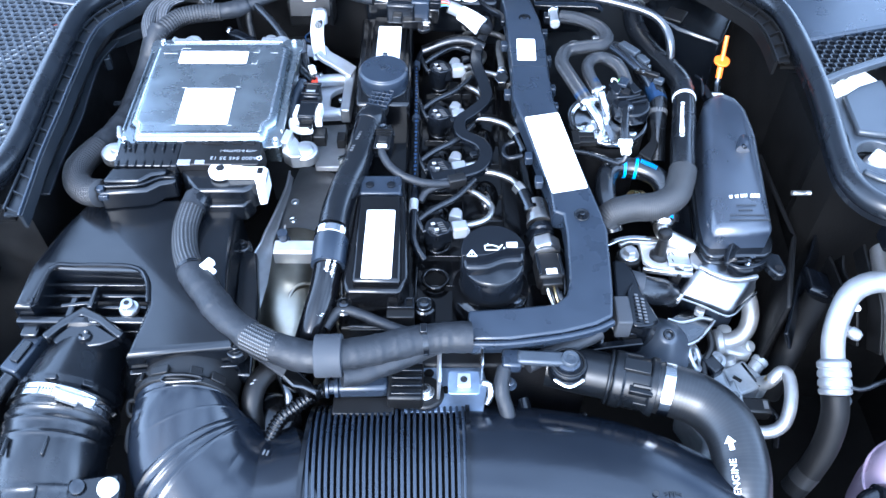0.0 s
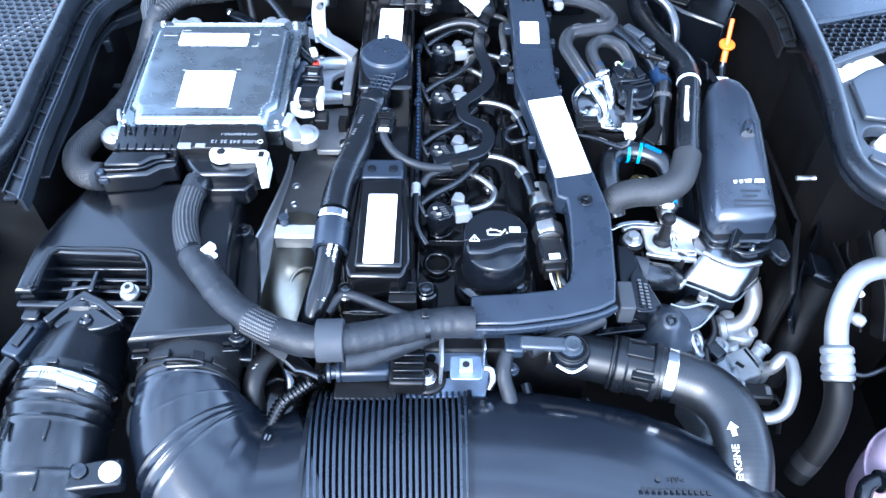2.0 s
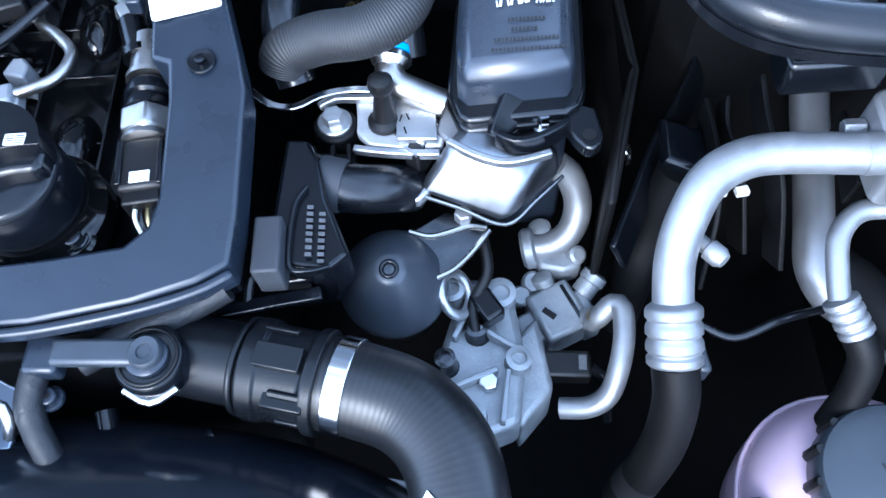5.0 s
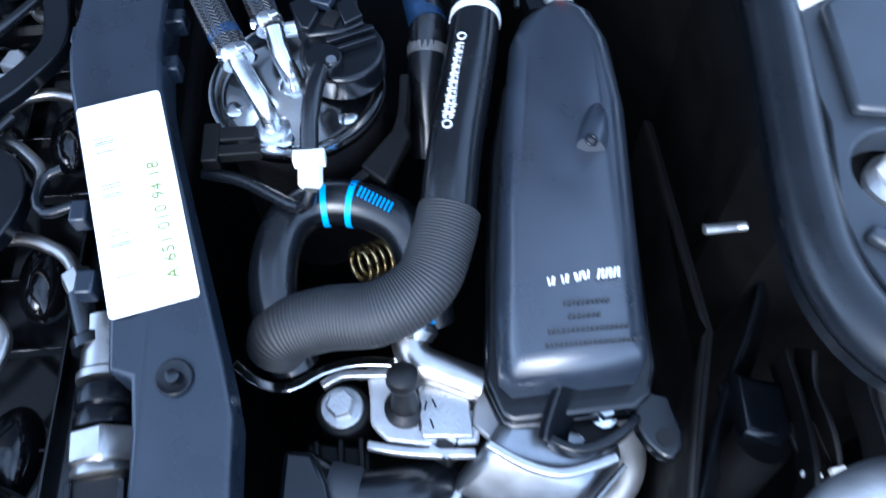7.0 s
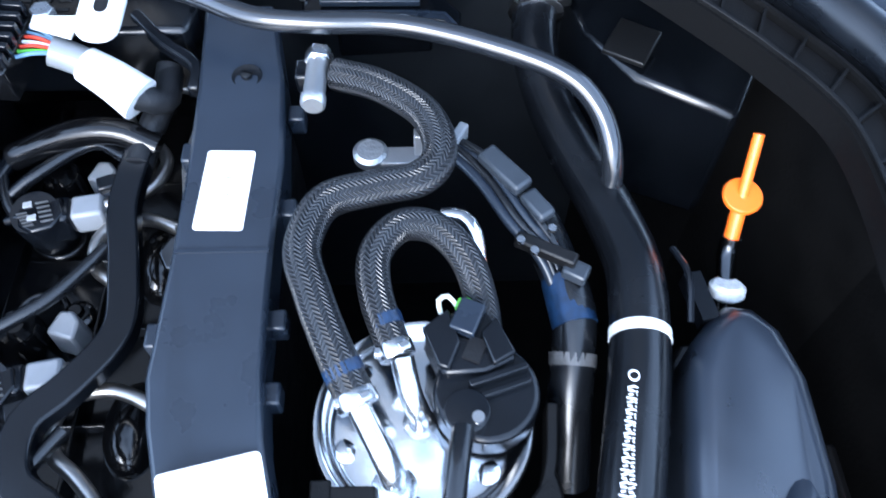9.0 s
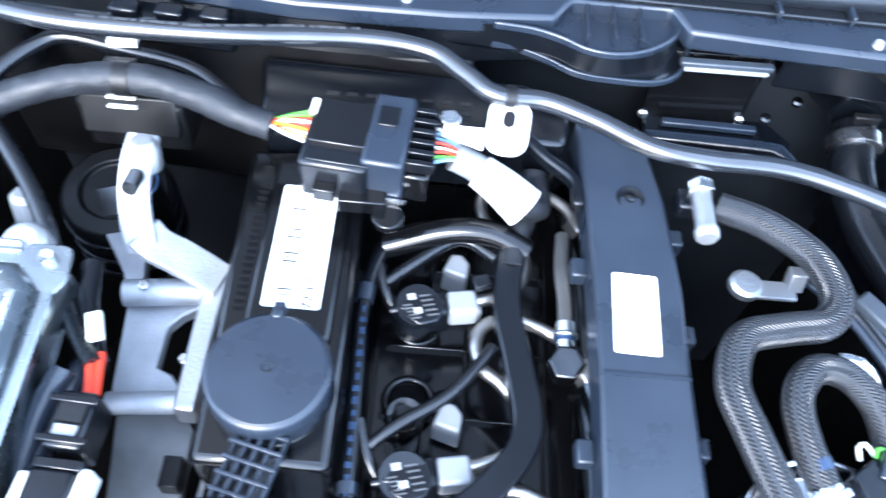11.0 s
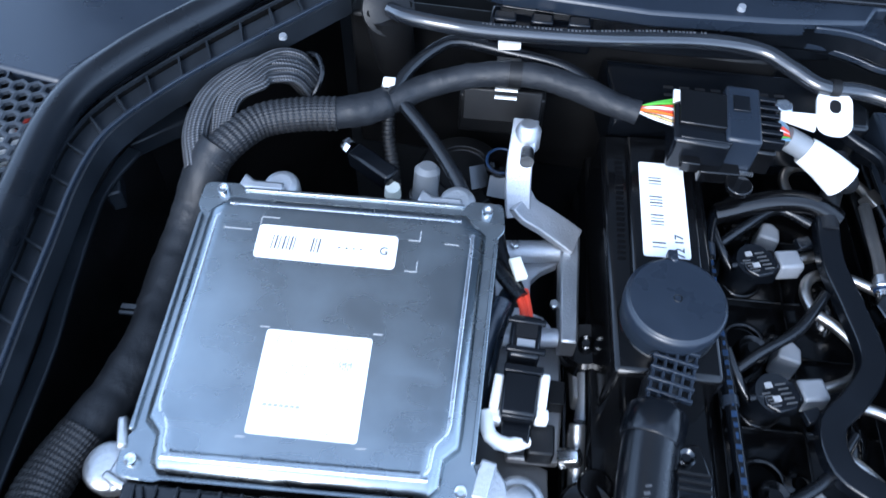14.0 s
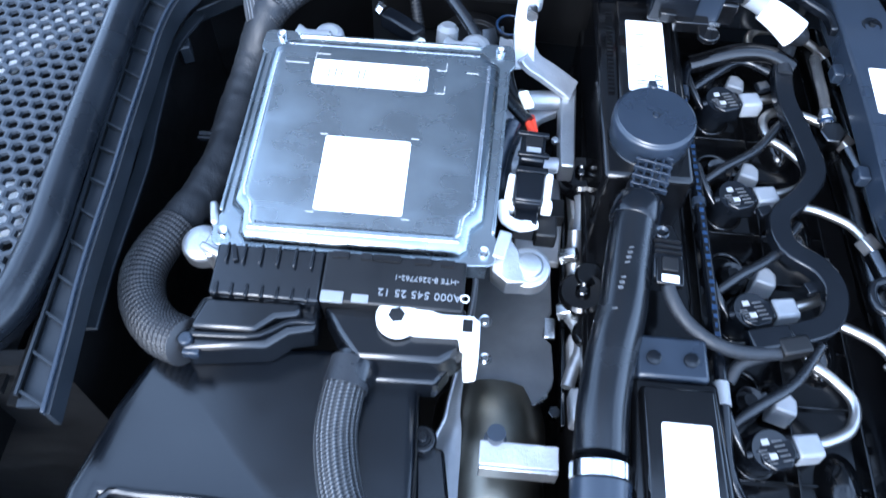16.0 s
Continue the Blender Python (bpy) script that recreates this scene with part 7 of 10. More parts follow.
part("clip", Geo().box((0.280, 0.997, 0.944), (0.034, 0.013, 0.008), rz=-52), M["cone"], t, "grey clip", 0.002)
part("clip", Geo().box((0.297, 0.973, 0.942), (0.020, 0.011, 0.007), rz=-58), M["cone"], t, "grey clip", 0.002)
part("clip", Geo().box((0.300, 0.947, 0.936), (0.036, 0.008, 0.008), rz=-28), M["matte"], t, "", 0.0015)
part("clip", Geo().box((0.316, 0.936, 0.931), (0.014, 0.011, 0.008), rz=-30), M["cone"], t, "", 0.0015)
for x, y in ((0.286, 0.951), (0.293, 0.944), (0.304, 0.958)):
    part("rivet", Geo().lathe([(0.0028, 0), (0.0024, 0.002)], (x, y, 0.940), seg=10), M["steel"], t)
t = thing("pale_spigot", (0.262, 0.95, 0.94), "pale bent pipe stub between the fuel hoses", "pipe stub")
part("stub", Geo().tube([(0.243, 0.962, 0.949), (0.254, 0.960, 0.950), (0.260, 0.951, 0.948), (0.262, 0.936, 0.942)], 0.0052, 14), M["chrome"], t)

# plastic vacuum reservoir
t = thing("vacuum_reservoir", (0.385, 0.79, 0.80), "tall black plastic reservoir box with faded printing", "reservoir")
res = [(0.398, 0.938), (0.410, 0.951), (0.424, 0.947), (0.432, 0.924), (0.432, 0.880), (0.430, 0.820), (0.425, 0.745), (0.422, 0.700), (0.420, 0.672), (0.415, 0.664), (0.346, 0.661), (0.339, 0.669), (0.340, 0.700), (0.347, 0.760), (0.358, 0.830), (0.370, 0.885), (0.383, 0.918)]

res = [(x - 0.011 * max(0.0, (y - 0.85) / 0.10), y if y < 0.85 else 0.85 + (y - 0.85) * 0.70) for x, y in res]


def res_top(x, y):
    ridge = 0.384 + 0.10 * max(0.0, y - 0.76)
    return 0.9365 - 0.20 * max(0.0, 0.80 - y) - 0.34 * max(0.0, y - 0.880) - 9.0 * max(0.0, abs(x - ridge) - 0.012) ** 2


part("body", Geo().pillow(res, 0.70, res_top, 0.012), M["tank"], t, "", sharp=60)
flange = [(0.331, 0.672), (0.338, 0.651), (0.345, 0.646), (0.414, 0.649), (0.424, 0.656), (0.430, 0.672), (0.439, 0.79), (0.438, 0.86), (0.440, 0.92), (0.420, 0.956), (0.396, 0.950), (0.370, 0.905), (0.350, 0.83), (0.342, 0.77)]
flange = [(x - 0.011 * max(0.0, (y - 0.85) / 0.10), y if y < 0.85 else 0.85 + (y - 0.85) * 0.70) for x, y in flange]
part("seam_flange", Geo().prism(flange, 0.852, 0.862), M["plastic"], t, "", 0.003)
part("step_flange", Geo().prism([(x * 0.992 + 0.003, y * 0.99 + 0.008) for x, y in flange], 0.862, 0.872), M["plastic"], t, "", 0.003)
part("tab", Geo().prism([(0.414, 0.665), (0.435, 0.658), (0.438, 0.636), (0.436, 0.628), (0.430, 0.6225), (0.424, 0.624), (0.418, 0.632), (0.414, 0.640)], 0.854, 0.866), M["plastic"], t, "", 0.002)
part("tab_hole", Geo().lathe([(0.005, 0), (0.005, 0.0008)], (0.4280, 0.6345, 0.8662), seg=18), M["deep"], t)
part("dent", Geo().tube([(0.4045, 0.791, 0.9235), (0.4110, 0.806, 0.9225), (0.4160, 0.822, 0.919), (0.4185, 0.834, 0.913)], 0.0085, 18, 0.003, lambda s, f: 0.55 + 0.6 * math.sin(math.pi * min(1.0, 0.25 + 0.75 * f)) ** 0.8), M["tank"], t, "moulded teardrop in the side", sharp=80)
part("dent_pin", Geo().ring((0.4035, 0.790, 0.9330), 0.0032, 0.0010, (0.3, -0.2, 1)), M["satin"], t)

dm = Geo()
for k, (x, w) in enumerate(((0.3690, 0.0009), (0.3715, 0.0016), (0.3765, 0.0009), (0.3790, 0.0016), (0.3840, 0.0016), (0.3862, 0.0009), (0.3884, 0.0014), (0.3908, 0.0010))):
    dm.box((x, 0.7085 + 0.0004 * k, 0.9189), (w, 0.0046, 0.0008), rz=6 - 16 * (k % 2), rx=11)
for k in range(6):
    dm.box((0.3965 + 0.0022 * k, 0.7110 + 0.0002 * k, 0.9187 - 0.00020 * k), (0.0011, 0.0056, 0.0010), rz=-18 + 10 * (k % 2), rx=11)
tagged(part("white_print", dm, M["print"], t, "smudged white printed date"), kind="stuff")
dm = Geo()
for row, (x0, n) in enumerate(((0.376, 10), (0.378, 7), (0.366, 17), (0.364, 20))):
    for k in range(n):
        dm.box((x0 + 0.0026 * k, 0.6965 - 0.0072 * row, 0.9160 - 0.00155 * row), (0.0012 + 0.0006 * ((k + row) % 2), 0.0022, 0.0007), rx=11)
tagged(part("moulded_text", dm, M["faint"], t, "rows of faint moulded marks"), kind="stuff")

# dipstick
t = thing("dipstick", (0.41, 0.95, 0.88), "orange plastic dipstick handle in a black tube", "dipstick")
d = Vector((0.0095, 0.039, 0.050)).normalized()
p = Vector((0.413, 0.962, 0.905))
part("guide_tube", Geo().tube([(0.406, 0.925, 0.87), (0.409, 0.938, 0.893), tuple(p), tuple(p + d * 0.010)], 0.0058, 16, 0.004), M["iron"], t, "dull metal guide tube")
part("collar", Geo().lathe([(0.0085, 0), (0.0105, 0.002), (0.0105, 0.007), (0.008, 0.009)], (0.4085, 0.936, 0.898), (0.05, 0.5, 0.8), 18), M["print"], t, "pale clamp ring")
part("stem", Geo().tube([tuple(p + d * 0.009), tuple(p + d * 0.072)], 0.0033, 10), M["orange"], t)
part("stem_foot", Geo().tube([tuple(p + d * 0.009), tuple(p + d * 0.026)], 0.0046, 12), M["orange"], t)
part("disc", Geo().lathe([(0.0112, -0.002), (0.0118, 0), (0.0112, 0.002)], p + d * 0.035, (0.0, -0.15, 1), 28), M["orange"], t, "", 0.0005)
part("clip", Geo().box((0.386, 0.925, 0.915), (0.010, 0.03, 0.012), rz=10).tube([(0.374, 0.905, 0.928), (0.376, 0.93, 0.935), (0.372, 0.95, 0.93)], 0.002, 8), M["satin"], t)

# alloy bracket with bolt and rubber peg
t = thing("alloy_bracket", (0.26, 0.66, 0.84), "bright alloy bracket with a bolt and rubber peg", "bracket")
part("strap", Geo().strip([(0.183, 0.702, 0.853), (0.200, 0.688, 0.852), (0.218, 0.685, 0.852), (0.236, 0.693, 0.853), (0.258, 0.697, 0.853), (0.288, 0.694, 0.853)], 0.006, 0.004), M["chrome"], t, "bent bright strap", 0.0008)
part("plate", Geo().prism([(0.262, 0.698), (0.290, 0.695), (0.332, 0.680), (0.326, 0.644), (0.296, 0.644), (0.273, 0.649), (0.264, 0.660), (0.264, 0.676)], 0.842, 0.850), M["alu"], t, "worn cast plate", 0.002)
part("rim_strap", Geo().strip([(0.236, 0.684, 0.852), (0.248, 0.6895, 0.853), (0.262, 0.689, 0.853), (0.288, 0.688, 0.853)], 0.005, 0.006), M["pale"], t, "raised bright rim", 0.001)
part("lower_rim", Geo().strip([(0.262, 0.648, 0.846), (0.280, 0.643, 0.848), (0.300, 0.640, 0.848), (0.324, 0.638, 0.848)], 0.005, 0.007), M["pale"], t, "", 0.001)
part("bolt_pad", Geo().lathe([(0.0165, -0.030), (0.0165, -0.002), (0.014, 0.0)], (0.2475, 0.671, 0.848), seg=28), M["dim"], t, "black bolt boss", 0.001)
part("stamp", Geo().box((0.292, 0.668, 0.8563), (0.001, 0.007, 0.0006), rz=20).box((0.297, 0.666, 0.8563), (0.001, 0.006, 0.0006), rz=-15).box((0.302, 0.667, 0.8563), (0.001, 0.006, 0.0006), rz=20).box((0.293, 0.654, 0.8563), (0.001, 0.006, 0.0006)).box((0.300, 0.655, 0.8563), (0.001, 0.006, 0.0006), rz=15), M["iron"], t, "stamped strokes")
part("raised_pad", Geo().prism([(0.292, 0.688), (0.322, 0.684), (0.323, 0.646), (0.294, 0.648)], 0.850, 0.856), M["pale"], t, "", 0.001)
part("socket", Geo().prism([(0.225, 0.655), (0.262, 0.650), (0.262, 0.632), (0.225, 0.634)], 0.815, 0.838), M["dim"], t, "black plastic socket", 0.002)
for x in (0.232, 0.246, 0.258):
    part("socket_web", Geo().box((x, 0.643, 0.842), (0.003, 0.020, 0.010)), M["dim"], t, "", 0.0008)
screw((0.2475, 0.671, 0.848), 0.0085, 0.009, M["pale"], "pale hexagon bolt on the alloy bracket", star=False, name="bolt")
t = thing("rubber_peg", (0.281, 0.672, 0.85), "tapered black rubber peg", "peg")
part("peg", Geo().lathe([(0.0125, 0), (0.0125, 0.004), (0.0085, 0.007), (0.0062, 0.026), (0.0058, 0.031), (0.0085, 0.034), (0.0095, 0.038), (0.0085, 0.043), (0.004, 0.046)], (0.285, 0.667, 0.850), (0.03, 0.12, 1), 22), M["matte"], t)
t = thing("coolant_stub", (0.295, 0.70, 0.85), "short steel coolant stub with a blue ring", "pipe stub")
part("stub", Geo().tube([(0.293, 0.716, 0.876), (0.290, 0.700, 0.871), (0.295, 0.690, 0.866), (0.308, 0.684, 0.862), (0.330, 0.675, 0.857)], 0.0105, 18, 0.004), M["drawn"], t)
part("ring", Geo().lathe([(0.0135, 0), (0.0135, 0.006)], (0.294, 0.716, 0.8765), (-0.15, -0.9, -0.3), 22), M["blue"], t, "blue plastic ring", 0.001)
part("flange", Geo().lathe([(0.0150, 0), (0.0155, 0.004), (0.012, 0.009)], (0.2925, 0.709, 0.874), (-0.15, -0.9, -0.3), 22), M["steel"], t)

# exhaust recirculation valve
t = thing("recirculation_valve", (0.36, 0.62, 0.78), "box-shaped aluminium exhaust valve with a bent pipe", "valve")
low = [(0.301, 0.622, 0.824), (0.369, 0.593, 0.818), (0.415, 0.634, 0.820), (0.345, 0.670, 0.82)]
high = [(0.329, 0.634, 0.862), (0.390, 0.616, 0.848), (0.408, 0.640, 0.852), (0.345, 0.662, 0.862)]
can = Geo().add(low + high, [(3, 2, 1, 0), (4, 5, 6, 7), (0, 1, 5, 4), (1, 2, 6, 5), (2, 3, 7, 6), (3, 0, 4, 7)])
part("housing", can, M["polished"], t, "polished rounded aluminium can", 0.0075, sharp=70)
part("machined_edge", Geo().strip([(0.330, 0.640, 0.860), (0.350, 0.627, 0.859), (0.368, 0.621, 0.858), (0.384, 0.623, 0.857), (0.402, 0.628, 0.856)], 0.005, 0.007), M["pale"], t, "bright torn upper rim", 0.001)
part("bottom_bead", Geo().tube([(0.302, 0.622, 0.824), (0.335, 0.609, 0.821), (0.368, 0.5945, 0.818), (0.392, 0.613, 0.819), (0.413, 0.632, 0.820)], 0.0016, 8, 0.004), M["shield"], t, "bright rolled lower edge")
part("pointed_lug", Geo().prism([(0.294, 0.620), (0.304, 0.632), (0.316, 0.622), (0.306, 0.612)], 0.818, 0.828), M["pale"], t, "", 0.002)
part("back_plate", Geo().prism([(0.330, 0.683), (0.345, 0.672), (0.362, 0.660), (0.374, 0.640), (0.352, 0.633), (0.334, 0.642), (0.322, 0.655)], 0.846, 0.853), M["grey_sheet"], t, "dark stepped plate behind the can", 0.002)
part("plate_hole", Geo().lathe([(0.0085, 0), (0.0085, 0.0008)], (0.353, 0.652, 0.8531), seg=20), M["felt"], t)
part("plate_rim", Geo().ring((0.353, 0.652, 0.8535), 0.0095, 0.0014, seg=24), M["steel"], t)
part("lug", Geo().box((0.313, 0.655, 0.836), (0.012, 0.040, 0.030), rz=-30), M["deep"], t, "", 0.002)
for k in range(4):
    part("fin", Geo().box((0.303 + 0.005 * k, 0.640 + 0.008 * k, 0.850), (0.012, 0.0025, 0.005), rz=-35), M["pale"], t)
part("folded_sheet", Geo().prism([(0.297, 0.605), (0.325, 0.620), (0.354, 0.610), (0.356, 0.600), (0.334, 0.577), (0.315, 0.567), (0.310, 0.585)], 0.785, lambda x, y: 0.792 + 0.25 * max(0.0, y - 0.585)), M["iron"], t, "folded bracket under the can", 0.002)
part("sheet_edge", Geo().tube([(0.297, 0.605, 0.797), (0.312, 0.600, 0.797), (0.326, 0.602, 0.798), (0.342, 0.606, 0.799), (0.355, 0.604, 0.798)], 0.0022, 8, 0.004), M["shield"], t, "bright sheet edge")
part("sheet_edge", Geo().tube([(0.315, 0.567, 0.792), (0.330, 0.574, 0.793), (0.345, 0.588, 0.795), (0.357, 0.602, 0.798)], 0.0022, 8, 0.004), M["shield"], t, "bright sheet edge")
part("nut", Geo().hexnut((0.338, 0.612, 0.800), 0.007, 0.010), M["pale"], t, "", 0.0006)
part("pipe", Geo().tube([(0.415, 0.672, 0.775), (0.427, 0.668, 0.762), (0.434, 0.655, 0.740), (0.428, 0.640, 0.722), (0.412, 0.632, 0.712), (0.392, 0.632, 0.708)], 0.0118, 20, 0.004), M["pipe"], t, "bent aluminium pipe")
part("pipe_collar", Geo().lathe([(0.015, 0), (0.018, 0.002), (0.018, 0.009), (0.015, 0.012)], (0.398, 0.632, 0.709), (-1, -0.05, -0.2), 22), M["fitting"], t)
part("pipe_flange", Geo().prism([(0.396, 0.640), (0.412, 0.648), (0.432, 0.630), (0.436, 0.612), (0.420, 0.606), (0.398, 0.612)], 0.685, 0.712), M["fitting"], t, "cast flange", 0.004)
part("flange_bolt", Geo().lathe([(0.008, 0), (0.008, 0.012), (0.0055, 0.014)], (0.428, 0.624, 0.706), (0.35, -0.4, 0.8), 14), M["fitting"], t)
part("flange_boss", Geo().lathe([(0.010, 0), (0.010, 0.010), (0.006, 0.012)], (0.404, 0.646, 0.706), (-0.2, 0.2, 1), 16), M["fitting"], t)
t = thing("plastic_lever", (0.38, 0.645, 0.84), "black plastic hose holder over the valve", "hose holder")
part("arm", Geo().strip([(0.380, 0.668, 0.876), (0.374, 0.656, 0.872), (0.368, 0.643, 0.868), (0.366, 0.636, 0.866)], 0.020, 0.006, up=(0.7, -0.3, 0.7)), M["satin"], t, "slanting blade", 0.0012)
part("arm", Geo().strip([(0.364, 0.638, 0.864), (0.376, 0.631, 0.864), (0.390, 0.632, 0.864), (0.404, 0.638, 0.864), (0.414, 0.646, 0.862)], 0.005, 0.016), M["satin"], t, "curved blade", 0.0012)
part("web", Geo().prism([(0.366, 0.655), (0.378, 0.662), (0.400, 0.650), (0.412, 0.644), (0.390, 0.632), (0.370, 0.634)], 0.846, 0.854), M["dim"], t, "", 0.002)
screw((0.398, 0.652, 0.854), 0.0055, 0.012, M["chrome"], "bright bolt under the hose holder", star=False, name="bolt")

# vacuum actuator and black cover at its left
t = thing("vacuum_actuator", (0.280, 0.562, 0.76), "black cone-topped vacuum actuator", "actuator")
axis = Vector((0.03, -0.22, 0.97)).normalized()
tip = Vector((0.2845, 0.561, 0.824))
part("cone", Geo().lathe([(0.038, -0.070), (0.0415, -0.050), (0.0415, -0.044), (0.040, -0.039), (0.026, -0.0205), (0.013, -0.0045), (0.009, -0.001), (0.0062, -0.001)], tip, axis, 48), M["dome"], t, "grey-black cone", sharp=60)
part("dimple", Geo().ring(tip, 0.0056, 0.0016, axis, 24), M["satin"], t, "raised ring round the centre screw")
part("dimple_floor", Geo().lathe([(0.0045, -0.003), (0.0045, -0.001), (0.0015, -0.0004)], tip, axis, 20), M["iron"], t, "sunken centre screw")
part("can", Geo().lathe([(0.034, -0.12), (0.035, -0.055)], tip, axis, 36), M["deep"], t)
t = thing("actuator_cover", (0.23, 0.57, 0.83), "black plastic side cover with raised marks", "plastic cover")
part("cover", Geo().prism([(0.210, 0.546), (0.218, 0.643), (0.235, 0.640), (0.242, 0.623), (0.248, 0.595), (0.264, 0.554), (0.250, 0.540)], 0.825, lambda x, y: 0.872 - 0.4 * max(0.0, x - 0.242)), M["satin"], t, "", 0.0035)
part("pale_block", Geo().box((0.2155, 0.551, 0.874), (0.018, 0.040, 0.030)), M["band"], t, "grey square-edged block", 0.002)
part("raised_rim", Geo().strip([(0.236, 0.600, 0.874), (0.229, 0.586, 0.875), (0.2265, 0.560, 0.875), (0.228, 0.540, 0.873), (0.240, 0.538, 0.872), (0.252, 0.542, 0.869)], 0.003, 0.006, 0.003), M["satin"], t, "", 0.0008)
mk = Geo()
for r in range(2):
    for k in range(8):
        mk.box((0.2385 + 0.0075 * r, 0.550 + 0.0050 * k - 0.004 * r, 0.8728 - 0.0030 * r), (0.0042, 0.0026, 0.0008), ry=12)
tagged(part("moulded_mark", mk, M["dust_print"], t, "two rows of raised grey marks"), kind="stuff")
part("front_box", Geo().prism([(0.214, 0.540), (0.214, 0.560), (0.258, 0.566), (0.248, 0.543)], 0.810, 0.852), M["satin"], t, "", 0.003)
part("window", Geo().box((0.228, 0.5395, 0.840), (0.016, 0.003, 0.018)), M["felt"], t)
part("ledge", Geo().strip([(0.172, 0.525, 0.842), (0.205, 0.530, 0.844), (0.243, 0.535, 0.845)], 0.010, 0.006), M["satin"], t, "", 0.0015)
part("ledge_hook", Geo().tube([(0.193, 0.530, 0.842), (0.196, 0.545, 0.850), (0.205, 0.556, 0.852), (0.212, 0.552, 0.848)], 0.0035, 8, 0.004), M["satin"], t)
part("duct", Geo().tube([(0.222, 0.630, 0.850), (0.240, 0.620, 0.848), (0.262, 0.617, 0.842), (0.284, 0.622, 0.832), (0.300, 0.632, 0.815)], 0.0180, 22, 0.005), M["rubber"], t, "short black elbow hose")
part("collar", Geo().lathe([(0.0190, 0), (0.0195, 0.002), (0.0195, 0.016), (0.0190, 0.018)], (0.238, 0.621, 0.848), (1, -0.25, -0.12), 24), M["band"], t, "grey hose band")

# clutter of alloy brackets, vacuum hoses and plugs under the valve
t = thing("pump_bracket", (0.34, 0.54, 0.70), "cast alloy pump bracket with hoses across it", "bracket")
part("web", Geo().prism([(0.305, 0.500), (0.335, 0.590), (0.372, 0.585), (0.380, 0.520), (0.372, 0.470), (0.330, 0.455)], 0.690, 0.745), M["fitting"], t, "", 0.006)
part("flange", Geo().prism([(0.360, 0.530), (0.392, 0.560), (0.400, 0.500), (0.372, 0.470)], 0.660, 0.730), M["fitting"], t, "", 0.005)
part("ring", Geo().ring((0.329, 0.563, 0.772), 0.0165, 0.004, (0.75, -0.1, 0.6)), M["pale"], t)
for k, (a, b, c2) in enumerate((((0.350, 0.612, 0.785), (0.354, 0.580, 0.775), (0.342, 0.535, 0.755)),)):
    mid = [(p + q) / 2 + (0.006 if i == 0 else 0.0) * (1 if k % 2 else -1) for i, (p, q) in enumerate(zip(b, c2))]
    part("hose", Geo().tube([a, b, mid, c2], 0.0045, 12, 0.004), M["matte"], t)
part("bolt", Geo().hexnut((0.350, 0.500, 0.745), 0.008, 0.010), M["steel"], t, "", 0.0008)
for x, y, z, r, h in ((0.328, 0.572, 0.745, 0.010, 0.020), (0.362, 0.570, 0.742, 0.012, 0.016), (0.344, 0.540, 0.745, 0.009, 0.014), (0.372, 0.515, 0.740, 0.010, 0.018), (0.320, 0.515, 0.745, 0.008, 0.022), (0.338, 0.475, 0.742, 0.010, 0.012)):
    part("boss", Geo().lathe([(r * 1.15, 0), (r, 0.003), (r, h), (r * 0.6, h + 0.001), (r * 0.55, h - 0.004)], (x, y, z), (0.1 * math.sin(90 * x), 0.1 * math.cos(70 * y), 1), 18), M["fitting"] if r > 0.009 else M["iron"], t)
for x, y, ln, rz in ((0.338, 0.556, 0.05, 60), (0.356, 0.535, 0.045, -35), (0.334, 0.500, 0.05, 20), (0.362, 0.488, 0.04, 80)):
    part("rib", Geo().box((x, y, 0.750), (ln, 0.004, 0.014), rz=rz), M["fitting"], t, "", 0.001)
part("dark_plug", Geo().box((0.352, 0.555, 0.762), (0.018, 0.026, 0.018), rz=30), M["satin"], t, "black plug", 0.003)
t = thing("alloy_valve", (0.417, 0.575, 0.68), "small pale alloy valve with a bent tube", "valve")
part("body", Geo().box((0.412, 0.574, 0.690), (0.040, 0.046, 0.036), rz=24), M["fitting"], t, "", 0.004)
part("block", Geo().box((0.434, 0.576, 0.688), (0.016, 0.036, 0.030), rz=24), M["fitting"], t, "", 0.003)
part("foot", Geo().box((0.388, 0.562, 0.684), (0.020, 0.030, 0.026), rz=24), M["fitting"], t, "", 0.003)
part("seam", Geo().box((0.424, 0.577, 0.7085), (0.003, 0.040, 0.003), rz=24), M["iron"], t, "", 0.0005)
part("cap", Geo().lathe([(0.010, 0), (0.010, 0.012), (0.0115, 0.013), (0.0115, 0.020), (0.008, 0.022)], (0.434, 0.592, 0.696), (0.6, 0.6, 0.4), 18), M["fitting"], t)
part("side_cap", Geo().lathe([(0.009, 0), (0.009, 0.012), (0.006, 0.014)], (0.404, 0.598, 0.698), (-0.3, 0.5, 0.8), 16), M["fitting"], t)
part("slot", Geo().box((0.404, 0.570, 0.7085), (0.012, 0.005, 0.002), rz=-40), M["deep"], t)
part("stub", Geo().lathe([(0.0095, 0), (0.0095, 0.014)], (0.434, 0.566, 0.702), (0.6, -0.2, 0.75), 16), M["fitting"], t)
part("tube", Geo().tube([(0.436, 0.556, 0.720), (0.441, 0.556, 0.730), (0.451, 0.562, 0.740), (0.457, 0.556, 0.743), (0.456, 0.535, 0.742), (0.450, 0.512, 0.736), (0.441, 0.494, 0.724), (0.426, 0.488, 0.714), (0.405, 0.490, 0.708)], 0.0085, 16, 0.005), M["pipe"], t, "bent aluminium tube")
part("yellow_mark", Geo().tube([(0.4385, 0.5562, 0.725), (0.4405, 0.5562, 0.729)], 0.0089, 14), M["brass"], t)
